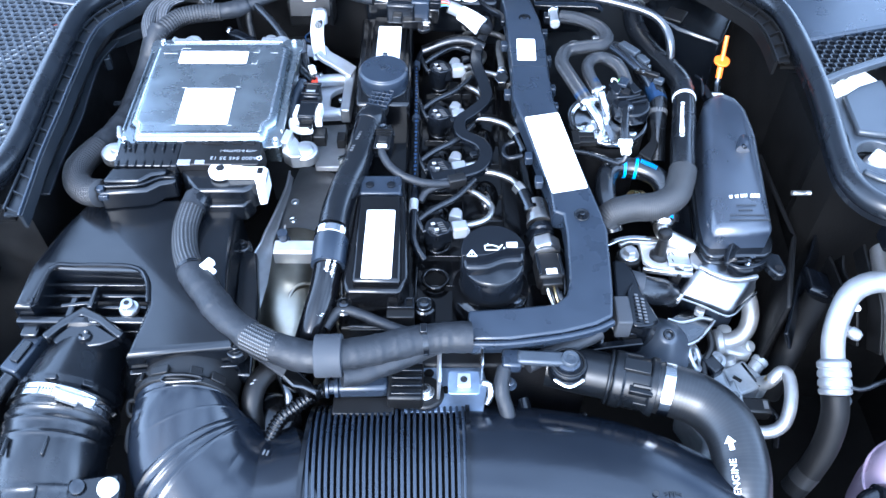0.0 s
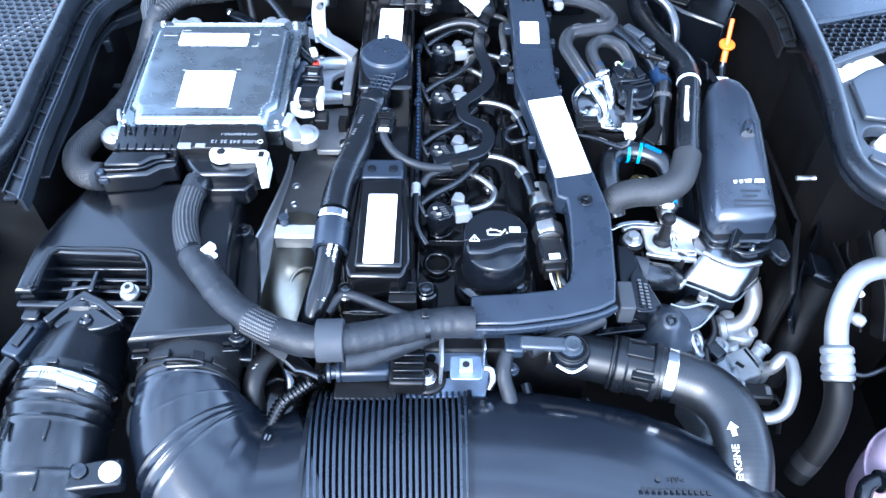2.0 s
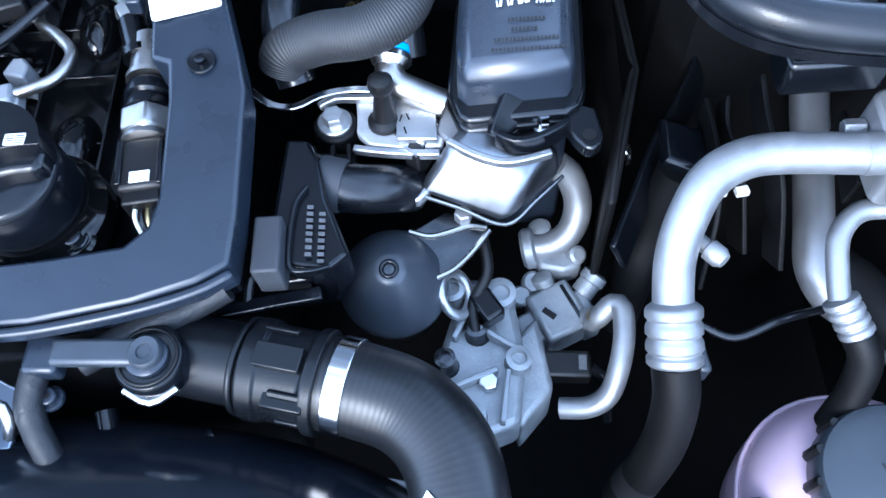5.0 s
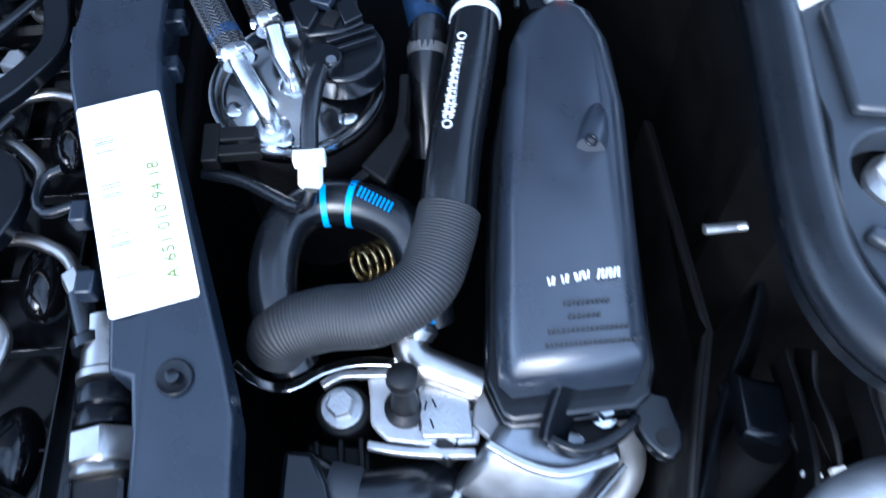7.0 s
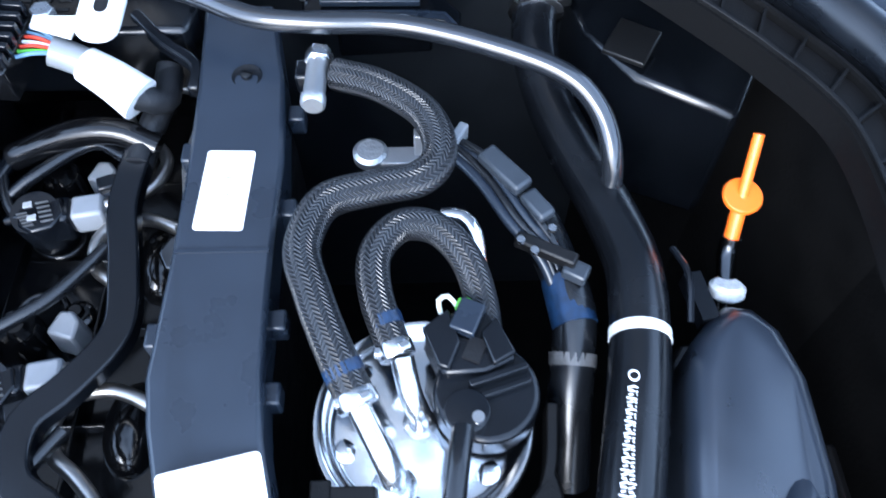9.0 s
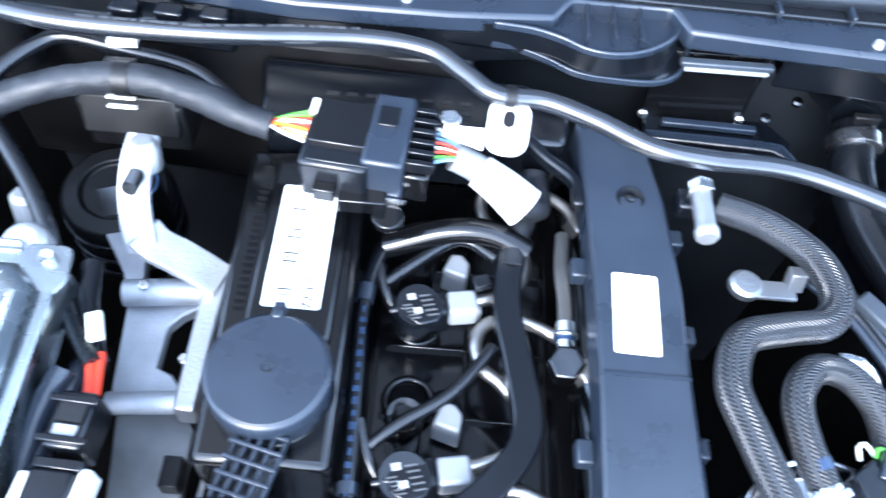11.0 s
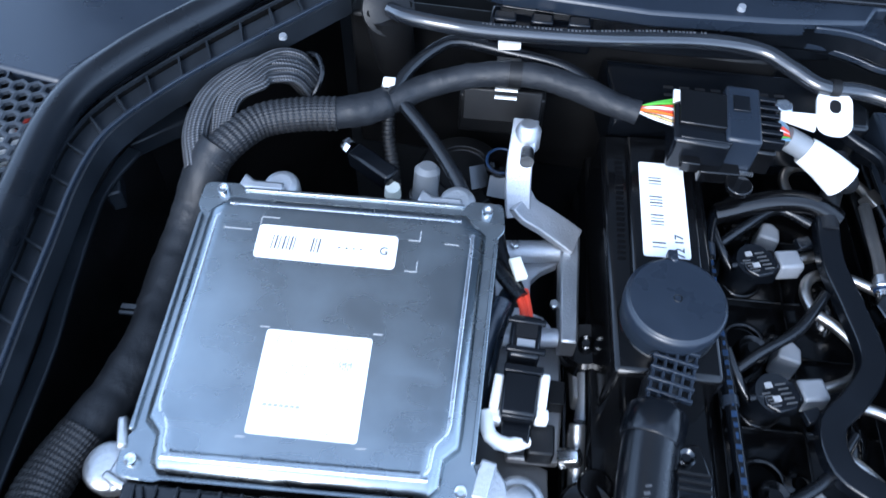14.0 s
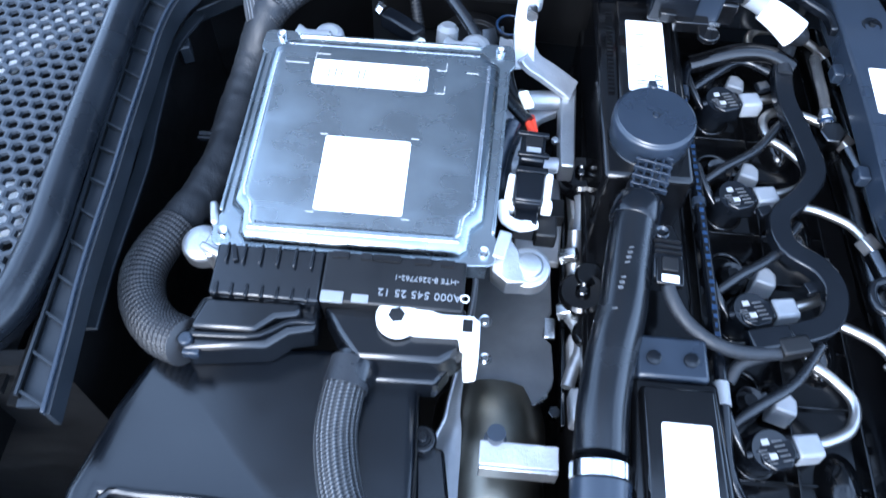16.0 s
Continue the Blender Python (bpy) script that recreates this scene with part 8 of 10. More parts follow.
for x, y, r in ((0.392, 0.606, 0.008), (0.380, 0.594, 0.007)):
    part("pin", Geo().lathe([(r, 0), (r, 0.014), (r * 1.3, 0.016), (r * 1.3, 0.020), (r, 0.023)], (x, y, 0.682), (0.1, -0.2, 1), 16), M["fitting"], t)
t = thing("black_connector", (0.40, 0.50, 0.70), "black sensor connector with a short cable", "connector")
part("body", Geo().box((0.404, 0.521, 0.716), (0.054, 0.022, 0.020), rz=-4), M["matte"], t, "", 0.003)
part("cable", Geo().tube([(0.430, 0.520, 0.716), (0.442, 0.512, 0.705), (0.446, 0.49, 0.67)], 0.005, 10), M["rubber"], t)
part("ring_mark", Geo().box((0.424, 0.520, 0.7265), (0.006, 0.012, 0.001), rz=-4), M["dust_print"], t)

# coolant hose with flow arrow at the front
t = thing("radiator_hose", (0.25, 0.45, 0.80), "thick black radiator hose marked ENGINE with an arrow", "radiator hose")
part("neck", Geo().tube([(0.128, 0.506, 0.842), (0.165, 0.496, 0.842), (0.208, 0.485, 0.842)], 0.027, 30, 0.005), M["neck"], t)
part("socket", Geo().lathe([(0.031, 0), (0.033, 0.002), (0.033, 0.012), (0.031, 0.014), (0.031, 0.040), (0.034, 0.043), (0.034, 0.050)], (0.200, 0.487, 0.842), (1, -0.27, 0), 36), M["neck"], t, "", 0.0008)
catch = Geo().box((0.224, 0.481, 0.874), (0.030, 0.016, 0.006), rz=-14).box((0.226, 0.458, 0.862), (0.026, 0.014, 0.008), rz=-14)
part("catch", catch, M["neck"], t, "", 0.001)
for k, a in enumerate((-40, 0, 40, 80)):
    up_way = Vector((0.26 * math.sin(radians(a)) * 0.3, -math.sin(radians(a)), math.cos(radians(a))))
    part("grip_rib", Geo().box(Vector((0.226, 0.480, 0.842)) + up_way * 0.0325, (0.022, 0.004, 0.004), rx=a, rz=-14), M["neck"], t, "", 0.001)
part("lip", Geo().ring((0.197, 0.488, 0.842), 0.0300, 0.0022, (1, -0.27, 0), 36), M["neck"], t)
R = [(0.242, 0.476, 0.842), (0.268, 0.469, 0.842), (0.300, 0.455, 0.840), (0.322, 0.428, 0.838), (0.329, 0.392, 0.832), (0.327, 0.355, 0.818), (0.322, 0.29, 0.755)]
part("hose", Geo().tube(R, 0.0300, 32, 0.004), M["wavy"], t)
part("band", Geo().tube([(0.254, 0.4730, 0.842), (0.266, 0.4695, 0.842)], 0.0318, 36, 0.004), M["chrome"], t, "bright steel band", 0.0006)
lettering("ENGINE", 0.0105, pose(0.3115, 0.3600, 0.8515, 0, -20, 92), M["print"], t, spacing=1.0)
arrow = Geo().prism([(-0.0025, -0.007), (0.0025, -0.007), (0.0025, 0.001), (0.006, 0.001), (0.0, 0.009), (-0.006, 0.001), (-0.0025, 0.001)], 0, 0.0006, m=pose(0.3115, 0.3935, 0.8602, 4, -18, 4))
part("arrow", arrow, M["print"], t, "white printed arrow")
t = thing("coolant_sensor", (0.146, 0.483, 0.86), "round black coolant sensor with a side plug", "sensor")
part("ring", Geo().lathe([(0.022, -0.015), (0.022, 0.0), (0.020, 0.003), (0.015, 0.003)], (0.146, 0.484, 0.874), seg=32), M["satin"], t, "", 0.0005)
part("eye", Geo().lathe([(0.013, 0), (0.013, 0.004), (0.010, 0.006), (0.004, 0.006)], (0.146, 0.484, 0.876), seg=28), M["slate"], t)
part("bridge", Geo().box((0.118, 0.487, 0.880), (0.060, 0.017, 0.009), rz=-3), M["cone"], t, "", 0.003)
part("lever_end", Geo().lathe([(0.0095, -0.008), (0.0105, -0.002), (0.0105, 0.003), (0.009, 0.005), (0.005, 0.0045), (0.0045, 0.003), (0.002, 0.003)], (0.147, 0.4845, 0.882), seg=28), M["cone"], t, "round lever end")
part("groove", Geo().ring((0.146, 0.484, 0.8775), 0.0178, 0.0012, seg=32), M["matte"], t)
part("plug", Geo().box((0.082, 0.488, 0.874), (0.022, 0.024, 0.016), rz=-3), M["slate"], t, "", 0.003)
part("clip", Geo().tube([(0.130, 0.468, 0.866), (0.146, 0.460, 0.864), (0.162, 0.468, 0.866)], 0.003, 10), M["chrome"], t)
part("cable", Geo().tube([(0.074, 0.482, 0.870), (0.070, 0.46, 0.86), (0.078, 0.435, 0.84), (0.085, 0.41, 0.80)], 0.0085, 12, 0.005, crumple), M["tape"], t)
part("feed", Geo().tube([(0.10, 0.486, 0.868), (0.125, 0.50, 0.868), (0.165, 0.520, 0.868), (0.188, 0.53, 0.872)], 0.0095, 14, 0.005, crumple), M["tape"], t)
t = thing("loop_hose", (0.14, 0.45, 0.80), "black looped hose under the radiator neck", "hose")
part("hose", Geo().tube([(0.098, 0.470, 0.82), (0.104, 0.450, 0.815), (0.124, 0.438, 0.812), (0.15, 0.440, 0.812), (0.17, 0.452, 0.812)], 0.0075, 14), M["satin"], t)
part("cross_hose", Geo().tube([(0.10, 0.435, 0.79), (0.16, 0.428, 0.79), (0.21, 0.432, 0.79), (0.26, 0.42, 0.78)], 0.007, 12), M["rubber"], t)
t = thing("corner_bracket", (0.24, 0.42, 0.76), "small pressed-steel bracket below the radiator hose", "bracket")
part("plate", Geo().box((0.256, 0.408, 0.770), (0.07, 0.05, 0.004), rz=-12, rx=10), M["alu"], t, "", 0.001)
part("rod", Geo().tube([(0.18, 0.425, 0.785), (0.205, 0.432, 0.795), (0.232, 0.428, 0.795)], 0.003, 8), M["steel"], t)

# front latch bracket and connector at the centre
t = thing("latch_bracket", (0.01, 0.465, 0.82), "blue-grey zinc-plated bracket with a square nut", "bracket")
part("base", Geo().prism([(-0.040, 0.440), (0.050, 0.442), (0.056, 0.475), (0.050, 0.512), (-0.006, 0.512), (-0.040, 0.480)], 0.836, 0.840), M["zinc"], t, "", 0.001)
part("upright", Geo().box((0.000, 0.485, 0.862), (0.0035, 0.062, 0.044), ry=3), M["pale"], t, "bright upright tongue", 0.001)
part("side", Geo().box((0.049, 0.498, 0.860), (0.003, 0.040, 0.042)), M["steel"], t, "", 0.001)
part("pad", Geo().prism(rounded(0.010, 0.045, 0.443, 0.473, 0.004), 0.873, 0.876), M["zinc"], t, "", 0.0008)
part("square_nut", Geo().box((0.0275, 0.458, 0.879), (0.015, 0.017, 0.006)), M["pale"], t, "", 0.001)
part("nut_hole", Geo().lathe([(0.004, 0), (0.004, 0.0006)], (0.0275, 0.458, 0.8820), seg=18), M["deep"], t)
part("hook", Geo().tube([(0.048, 0.462, 0.868), (0.056, 0.461, 0.866), (0.058, 0.453, 0.858), (0.054, 0.448, 0.848)], 0.004, 10), M["steel"], t)
part("hole", Geo().lathe([(0.006, 0), (0.006, 0.0006)], (-0.012, 0.492, 0.8402), seg=18), M["felt"], t)
part("hole", Geo().lathe([(0.005, 0), (0.005, 0.0006)], (0.008, 0.470, 0.8402), seg=18), M["felt"], t)
screw((-0.016, 0.463, 0.846), 0.0075, 0.009, M["steel"], "steel star-socket screw on the front bracket")
screw((0.080, 0.468, 0.855), 0.0055, 0.008, M["slate"], "dark screw beside the front bracket")
t = thing("wiring_connector", (-0.07, 0.465, 0.85), "black wiring connector with a corrugated conduit", "connector")
part("body", Geo().box((-0.086, 0.463, 0.858), (0.058, 0.020, 0.020), rz=2), M["slate"], t, "", 0.005)
part("housing", Geo().box((-0.038, 0.468, 0.853), (0.040, 0.050, 0.024)), M["matte"], t, "", 0.003)
for k in range(5):
    part("louvre", Geo().box((-0.036, 0.448 + 0.010 * k, 0.867), (0.034, 0.004, 0.008)), M["satin"], t, "", 0.0008)
part("collar", Geo().lathe([(0.012, 0), (0.012, 0.004), (0.008, 0.005), (0.008, 0.010), (0.012, 0.011), (0.012, 0.014), (0.008, 0.016)], (-0.113, 0.462, 0.858), (-1, -0.05, 0), 20), M["slate"], t)
part("conduit", Geo().tube([(-0.126, 0.461, 0.857), (-0.140, 0.457, 0.852), (-0.160, 0.442, 0.848), (-0.176, 0.429, 0.844), (-0.19, 0.41, 0.825)], 0.0080, 16, 0.001, lambda s, f: 1.0 + 0.12 * math.sin(s * 2 * math.pi / 0.0048)), M["gloss"], t, sharp=80)
part("under_tray", Geo().box((-0.085, 0.446, 0.842), (0.07, 0.024, 0.008)), M["matte"], t, "", 0.002)
part("seat", Geo().lathe([(0.022, 0), (0.022, 0.012)], (-0.016, 0.464, 0.834)), M["matte"], t, "", 0.003)
t = thing("vacuum_hose", (-0.20, 0.45, 0.82), "glossy black hose with printing behind the duct", "hose")
part("hose", Geo().tube([(-0.170, 0.512, 0.850), (-0.188, 0.491, 0.858), (-0.205, 0.469, 0.856), (-0.211, 0.446, 0.845), (-0.208, 0.425, 0.81), (-0.20, 0.41, 0.77)], 0.0125, 20, 0.004), M["matte"], t)
tick = Geo()
for k in range(8):
    f = k / 7
    tick.box((-0.189 - 0.020 * f, 0.4905 - 0.030 * f, 0.8708 - 0.004 * f), (0.004, 0.0012, 0.0008), rz=50 - 25 * f)
tagged(part("white_print", tick, M["paleink"], t), kind="stuff")
part("drum", Geo().lathe([(0.034, 0), (0.036, 0.006), (0.036, 0.02), (0.030, 0.026), (0.014, 0.03)], (-0.196, 0.446, 0.795), (0.1, -0.3, 1), 32), M["gloss"], t, "dark round pump lid")
part("strap", Geo().strip([(-0.222, 0.500, 0.880), (-0.202, 0.487, 0.882), (-0.185, 0.475, 0.882), (-0.170, 0.466, 0.878)], 0.011, 0.006, up=(0.1, -0.5, 1)), M["tape"], t, "taped grey cable strap", 0.0015)
foil = [(-0.176, 0.462), (-0.168, 0.474), (-0.158, 0.470), (-0.143, 0.459), (-0.130, 0.448), (-0.134, 0.441), (-0.150, 0.449), (-0.162, 0.452)]
part("crushed_foil", Geo().pillow(foil, 0.862, lambda x, y: 0.878 + 0.25 * (y - 0.455) + 0.003 * math.sin(400 * x), 0.003, 3), M["iron"], t, "crumpled dull foil")
part("rod", Geo().tube([(-0.184, 0.486, 0.862), (-0.176, 0.470, 0.860), (-0.169, 0.455, 0.856), (-0.169, 0.440, 0.840)], 0.0062, 12, 0.004), M["iron"], t, "dull bent rod")

# refrigerant pipes, expansion tank, wall fixtures
t = thing("refrigerant_pipe", (0.47, 0.52, 0.80), "pale aluminium refrigerant pipe with crimped hose", "refrigerant pipe")
part("pipe", Geo().tube([(0.473, 0.505, 0.822), (0.4735, 0.528, 0.834), (0.475, 0.546, 0.850), (0.482, 0.564, 0.867), (0.496, 0.583, 0.880), (0.517, 0.594, 0.885), (0.545, 0.597, 0.886), (0.606, 0.592, 0.886)], 0.0135, 24, 0.005), M["pipe"], t)
crimp = [(0.0135, -0.003), (0.0175, 0.0)]
for k in range(3):
    crimp += [(0.0185, 0.001 + 0.011 * k), (0.0190, 0.003 + 0.011 * k), (0.0190, 0.007 + 0.011 * k), (0.0172, 0.009 + 0.011 * k), (0.0172, 0.010 + 0.011 * k)]
crimp += [(0.0188, 0.034), (0.0188, 0.038), (0.017, 0.040)]
part("crimp", Geo().lathe(crimp, (0.4735, 0.520, 0.829), (0.0, -0.82, -0.56), 32), M["pipe"], t, "crimped ferrule with rings")
part("hose", Geo().tube([(0.4735, 0.490, 0.808), (0.476, 0.470, 0.782), (0.471, 0.450, 0.745), (0.459, 0.435, 0.71), (0.446, 0.425, 0.68)], 0.0160, 28, 0.005), M["dim"], t, "black rubber hose")
pr = Geo()
for k in range(9):
    f = k / 8
    pr.box((0.4872 - 0.004 * f * f * 2, 0.483 - 0.040 * f, 0.803 - 0.072 * f), (0.0012, 0.0036, 0.0036), rz=8)
tagged(part("white_print", pr, M["print"], t), kind="stuff")
part("print_band", Geo().tube([(0.4595, 0.4355, 0.711), (0.4525, 0.430, 0.695)], 0.0164, 28, 0.004), M["faint"], t)
part("valve", Geo().lathe([(0.0055, 0), (0.0055, 0.008), (0.0075, 0.009), (0.0075, 0.018), (0.005, 0.022)], (0.494, 0.560, 0.843), (0.55, -0.75, 0.1), 16), M["pipe"], t, "small service valve")
t = thing("pipe_block", (0.62, 0.60, 0.83), "pale alloy coupling block of the refrigerant pipes", "coupling")
part("block", Geo().prism(rounded(0.604, 0.68, 0.572, 0.634, 0.010), 0.853, 0.900), M["pipe"], t, "", 0.003)
part("neck", Geo().lathe([(0.014, 0), (0.014, 0.02)], (0.612, 0.593, 0.886), (-1, 0, 0), 20), M["pipe"], t)
part("bolt", Geo().hexnut((0.603, 0.618, 0.880), 0.006, 0.014, (-1, 0, 0)), M["pale"], t, "", 0.0006)
t = thing("thin_refrigerant_pipe", (0.58, 0.54, 0.80), "thin pale aluminium refrigerant pipe and hose", "refrigerant pipe")
part("pipe", Geo().tube([(0.630, 0.577, 0.842), (0.606, 0.577, 0.840), (0.590, 0.563, 0.836), (0.585, 0.540, 0.829), (0.584, 0.520, 0.822)], 0.0074, 16, 0.004), M["pipe"], t)
ferrule = [(0.0085, 0.0)]
for k in range(4):
    ferrule += [(0.0120, 0.001 + 0.0075 * k), (0.0120, 0.0045 + 0.0075 * k), (0.0102, 0.006 + 0.0075 * k), (0.0102, 0.007 + 0.0075 * k)]
part("crimp", Geo().lathe(ferrule, (0.584, 0.522, 0.823), (0.42, -0.75, -0.5), 24), M["pipe"], t, "ringed ferrule")
part("hose", Geo().tube([(0.596, 0.501, 0.809), (0.602, 0.488, 0.797), (0.600, 0.473, 0.77), (0.592, 0.46, 0.74)], 0.0115, 18), M["dim"], t)
t = thing("thick_refrigerant_pipe", (0.58, 0.62, 0.80), "thick pale aluminium pipe from the wing", "refrigerant pipe")
part("pipe", Geo().tube([(0.648, 0.800, 0.785), (0.634, 0.725, 0.765), (0.627, 0.675, 0.757), (0.617, 0.620, 0.750), (0.613, 0.585, 0.740), (0.624, 0.562, 0.730), (0.64, 0.555, 0.72)], 0.0158, 22, 0.006), M["pipe"], t)
part("hose", Geo().tube([(0.618, 0.600, 0.735), (0.640, 0.572, 0.738), (0.656, 0.532, 0.744), (0.670, 0.498, 0.742)], 0.019, 20), M["dim"], t)
part("hose_end", Geo().lathe([(0.019, 0), (0.021, 0.002), (0.021, 0.012), (0.019, 0.014)], (0.660, 0.518, 0.747), (0.4, -0.9, -0.2), 24), M["pipe"], t, "bright hose ferrule")
t = thing("expansion_tank", (0.61, 0.40, 0.62), "pink-filled plastic coolant expansion tank with black cap", "expansion tank")
part("tank", Geo().lathe([(0.080, -0.13), (0.085, -0.09), (0.085, -0.055), (0.079, -0.028), (0.066, -0.010), (0.050, -0.002), (0.0, 0.0)], (0.616, 0.408, 0.742), (0, 0, 1), 48), M["pink"], t, sharp=80)
part("seam", Geo().ring((0.616, 0.408, 0.690), 0.0855, 0.002, seg=48), M["pink"], t)
cap = Geo().lathe([(0.047, -0.006), (0.050, 0.0), (0.050, 0.022), (0.048, 0.026), (0.040, 0.0285), (0.0, 0.030)], (0.614, 0.415, 0.746), (0, 0, 1), 48)
cap_part = part("cap", cap, M["cone"], t, "black ribbed screw cap")
for k in range(14):
    a = 2 * math.pi * k / 14
    part("grip_rib", Geo().lathe([(0.0045, 0), (0.0045, 0.021), (0.003, 0.024)], (0.614 + 0.0495 * math.cos(a), 0.415 + 0.0495 * math.sin(a), 0.746), seg=8), M["matte"], cap_part)
part("cap_mark", Geo().box((0.606, 0.418, 0.7762), (0.001, 0.012, 0.0008), rz=20).box((0.624, 0.414, 0.7762), (0.001, 0.012, 0.0008), rz=20), M["faint"], t)
part("port", Geo().lathe([(0.012, 0), (0.014, 0.004), (0.014, 0.016), (0.010, 0.018)], (0.543, 0.402, 0.716), (-1, -0.1, 0.2), 22), M["satin"], t, "black hose port")
part("port_tip", Geo().lathe([(0.006, 0), (0.005, 0.012)], (0.546, 0.404, 0.722), (0.6, 0.2, 0.6), 14), M["white"], t)
part("port_hose", Geo().tube([(0.53, 0.402, 0.718), (0.514, 0.396, 0.715), (0.506, 0.375, 0.70), (0.50, 0.34, 0.66)], 0.010, 14), M["satin"], t)
t = thing("wall_bolt", (0.472, 0.703, 0.73), "bright threaded bolt in the wing wall", "bolt")
part("shank", Geo().lathe([(0.0045, 0), (0.0045, 0.016)], (0.468, 0.702, 0.742), (1, 0, 0.05), 14), M["steel"], t)
part("flange", Geo().lathe([(0.011, 0), (0.010, 0.003)], (0.480, 0.702, 0.742), (1, 0, 0.05), 18), M["steel"], t)
t = thing("wall_pin", (0.484, 0.755, 0.875), "pale threaded pin on the wing wall", "pin")
part("pin", Geo().tube([(0.474, 0.755, 0.881), (0.500, 0.756, 0.880)], 0.0034, 12, 0.0008, lambda s, f: 1 + 0.12 * math.sin(s * 4000)), M["pale"], t)
t = thing("wing_bracket", (0.49, 0.66, 0.60), "dark wing wall post with a shiny dented cap", "bracket")
part("post", Geo().tube([(0.508, 0.648, 0.795), (0.495, 0.632, 0.74), (0.480, 0.608, 0.69), (0.470, 0.59, 0.64)], 0.019, 20, 0.006), M["dim"], t)
part("cap", Geo().pillow([(0.496, 0.690), (0.530, 0.682), (0.528, 0.650), (0.516, 0.640), (0.492, 0.648)], 0.77, lambda x, y: 0.806 - 0.25 * (x - 0.512), 0.008, 4), M["satin"], t, "shiny dented cap")
part("edge_fold", Geo().strip([(0.546, 0.844, 0.780), (0.549, 0.800, 0.780), (0.544, 0.759, 0.780), (0.523, 0.716, 0.780), (0.497, 0.675, 0.780), (0.470, 0.62, 0.780), (0.452, 0.582, 0.780)], 0.005, 0.030, up=(-0.4, 0.3, 1)), M["satin"], t, "wavy folded sheet edge", 0.0015)
part("panel", Geo().prism([(0.468, 0.86), (0.474, 0.70), (0.462, 0.655), (0.447, 0.60), (0.440, 0.60), (0.454, 0.66), (0.466, 0.70), (0.460, 0.86)], 0.60, lambda x, y: 0.86 - 0.25 * max(0, 0.72 - y)), M["dim"], t, "dark folded wall panel", 0.004)
t = thing("pipe_connector", (0.51, 0.55, 0.78), "grey plastic connector behind the pipe", "connector")
part("body", Geo().box((0.497, 0.508, 0.775), (0.010, 0.040, 0.024), rz=6), M["cone"], t, "", 0.003)
part("cable", Geo().tube([(0.50, 0.53, 0.775), (0.53, 0.52, 0.765), (0.565, 0.53, 0.77), (0.60, 0.54, 0.76)], 0.0035, 10), M["rubber"], t)
for x, w in ((0.530, 0.011), (0.547, 0.010)):
    t = thing("wall_clip", (x, 0.625, 0.80), "small white clip on the dark wing wall", "clip", "wing wall clips")
    part("clip", Geo().box((x, 0.622, 0.800), (w, 0.007, 0.006), rz=8), M["white"], t, "", 0.001)
    part("stem", Geo().box((x, 0.640, 0.794), (0.006, 0.034, 0.005), rz=8), M["matte"], t, "", 0.001)
t = thing("wing_stiffener", (0.54, 0.66, 0.78), "dark pressed stiffeners on the inner wing", "stiffener")
for line in (((0.532, 0.70, 0.80), (0.532, 0.657, 0.80), (0.525, 0.612, 0.80), (0.520, 0.58, 0.74)), ((0.546, 0.70, 0.81), (0.544, 0.676, 0.80), (0.547, 0.640, 0.795), (0.552, 0.60, 0.75)), ((0.566, 0.70, 0.83), (0.566, 0.667, 0.82), (0.568, 0.622, 0.81), (0.572, 0.58, 0.76)), ((0.632, 0.68, 0.80), (0.630, 0.647, 0.80), (0.626, 0.615, 0.80))):
    part("fold", Geo().strip(line, 0.004, 0.030), M["dim"], t, "", 0.001)
part("back_panel", Geo().prism([(0.512, 0.80), (0.66, 0.80), (0.66, 0.815), (0.512, 0.815)], 0.60, 0.90), M["dim"], t, "", 0.003)
t = thing("seal_hanger", (0.57, 0.64, 0.91), "black plastic hanger block under the seal corner", "hanger")
part("block", Geo().box((0.575, 0.645, 0.915), (0.065, 0.03, 0.03)), M["plastic"], t, "", 0.004)

# ---- rear: bulkhead, cowl, pipes, harness and brackets ----
t = thing("cowl", (0.0, 1.24, 0.95), "black plastic scuttle cowl with ribs across the back", "cowl")
part("shelf", Geo().prism([(-0.40, 1.30), (-0.33, 1.215), (-0.22, 1.170), (-0.10, 1.158), (0.0, 1.160), (0.070, 1.166), (0.082, 1.186), (0.150, 1.186), (0.160, 1.164), (0.225, 1.160), (0.296, 1.156), (0.36, 1.150), (0.42, 1.165), (0.50, 1.30)], 0.994, 1.010), M["slate"], t, "", 0.003)
part("rear_step", Geo().prism([(-0.38, 1.30), (-0.31, 1.220), (-0.087, 1.184), (0.055, 1.187), (0.30, 1.184), (0.40, 1.20), (0.48, 1.30)], 1.010, 1.014), M["rubber"], t, "", 0.001)
part("back", Geo().prism([(-0.50, 1.50), (-0.50, 1.26), (-0.20, 1.225), (0.30, 1.225), (0.55, 1.26), (0.55, 1.50)], 1.012, 1.036), M["paint"], t, "smooth painted edge behind the cowl", 0.008)
part("rear_seal", Geo().tube([(-0.40, 1.245, 1.016), (-0.20, 1.208, 1.018), (0.05, 1.206, 1.018), (0.30, 1.206, 1.018), (0.45, 1.235, 1.016)], 0.011, 14, 0.02), M["seal"], t, "black rubber seal along the cowl")
bowl = [(0.030, 1.161, 1.004), (0.055, 1.160, 1.003), (0.075, 1.156, 1.001), (0.090, 1.149, 1.000), (0.104, 1.146, 1.000), (0.118, 1.147, 1.000), (0.134, 1.153, 1.000), (0.150, 1.165, 1.001), (0.158, 1.180, 1.002)]
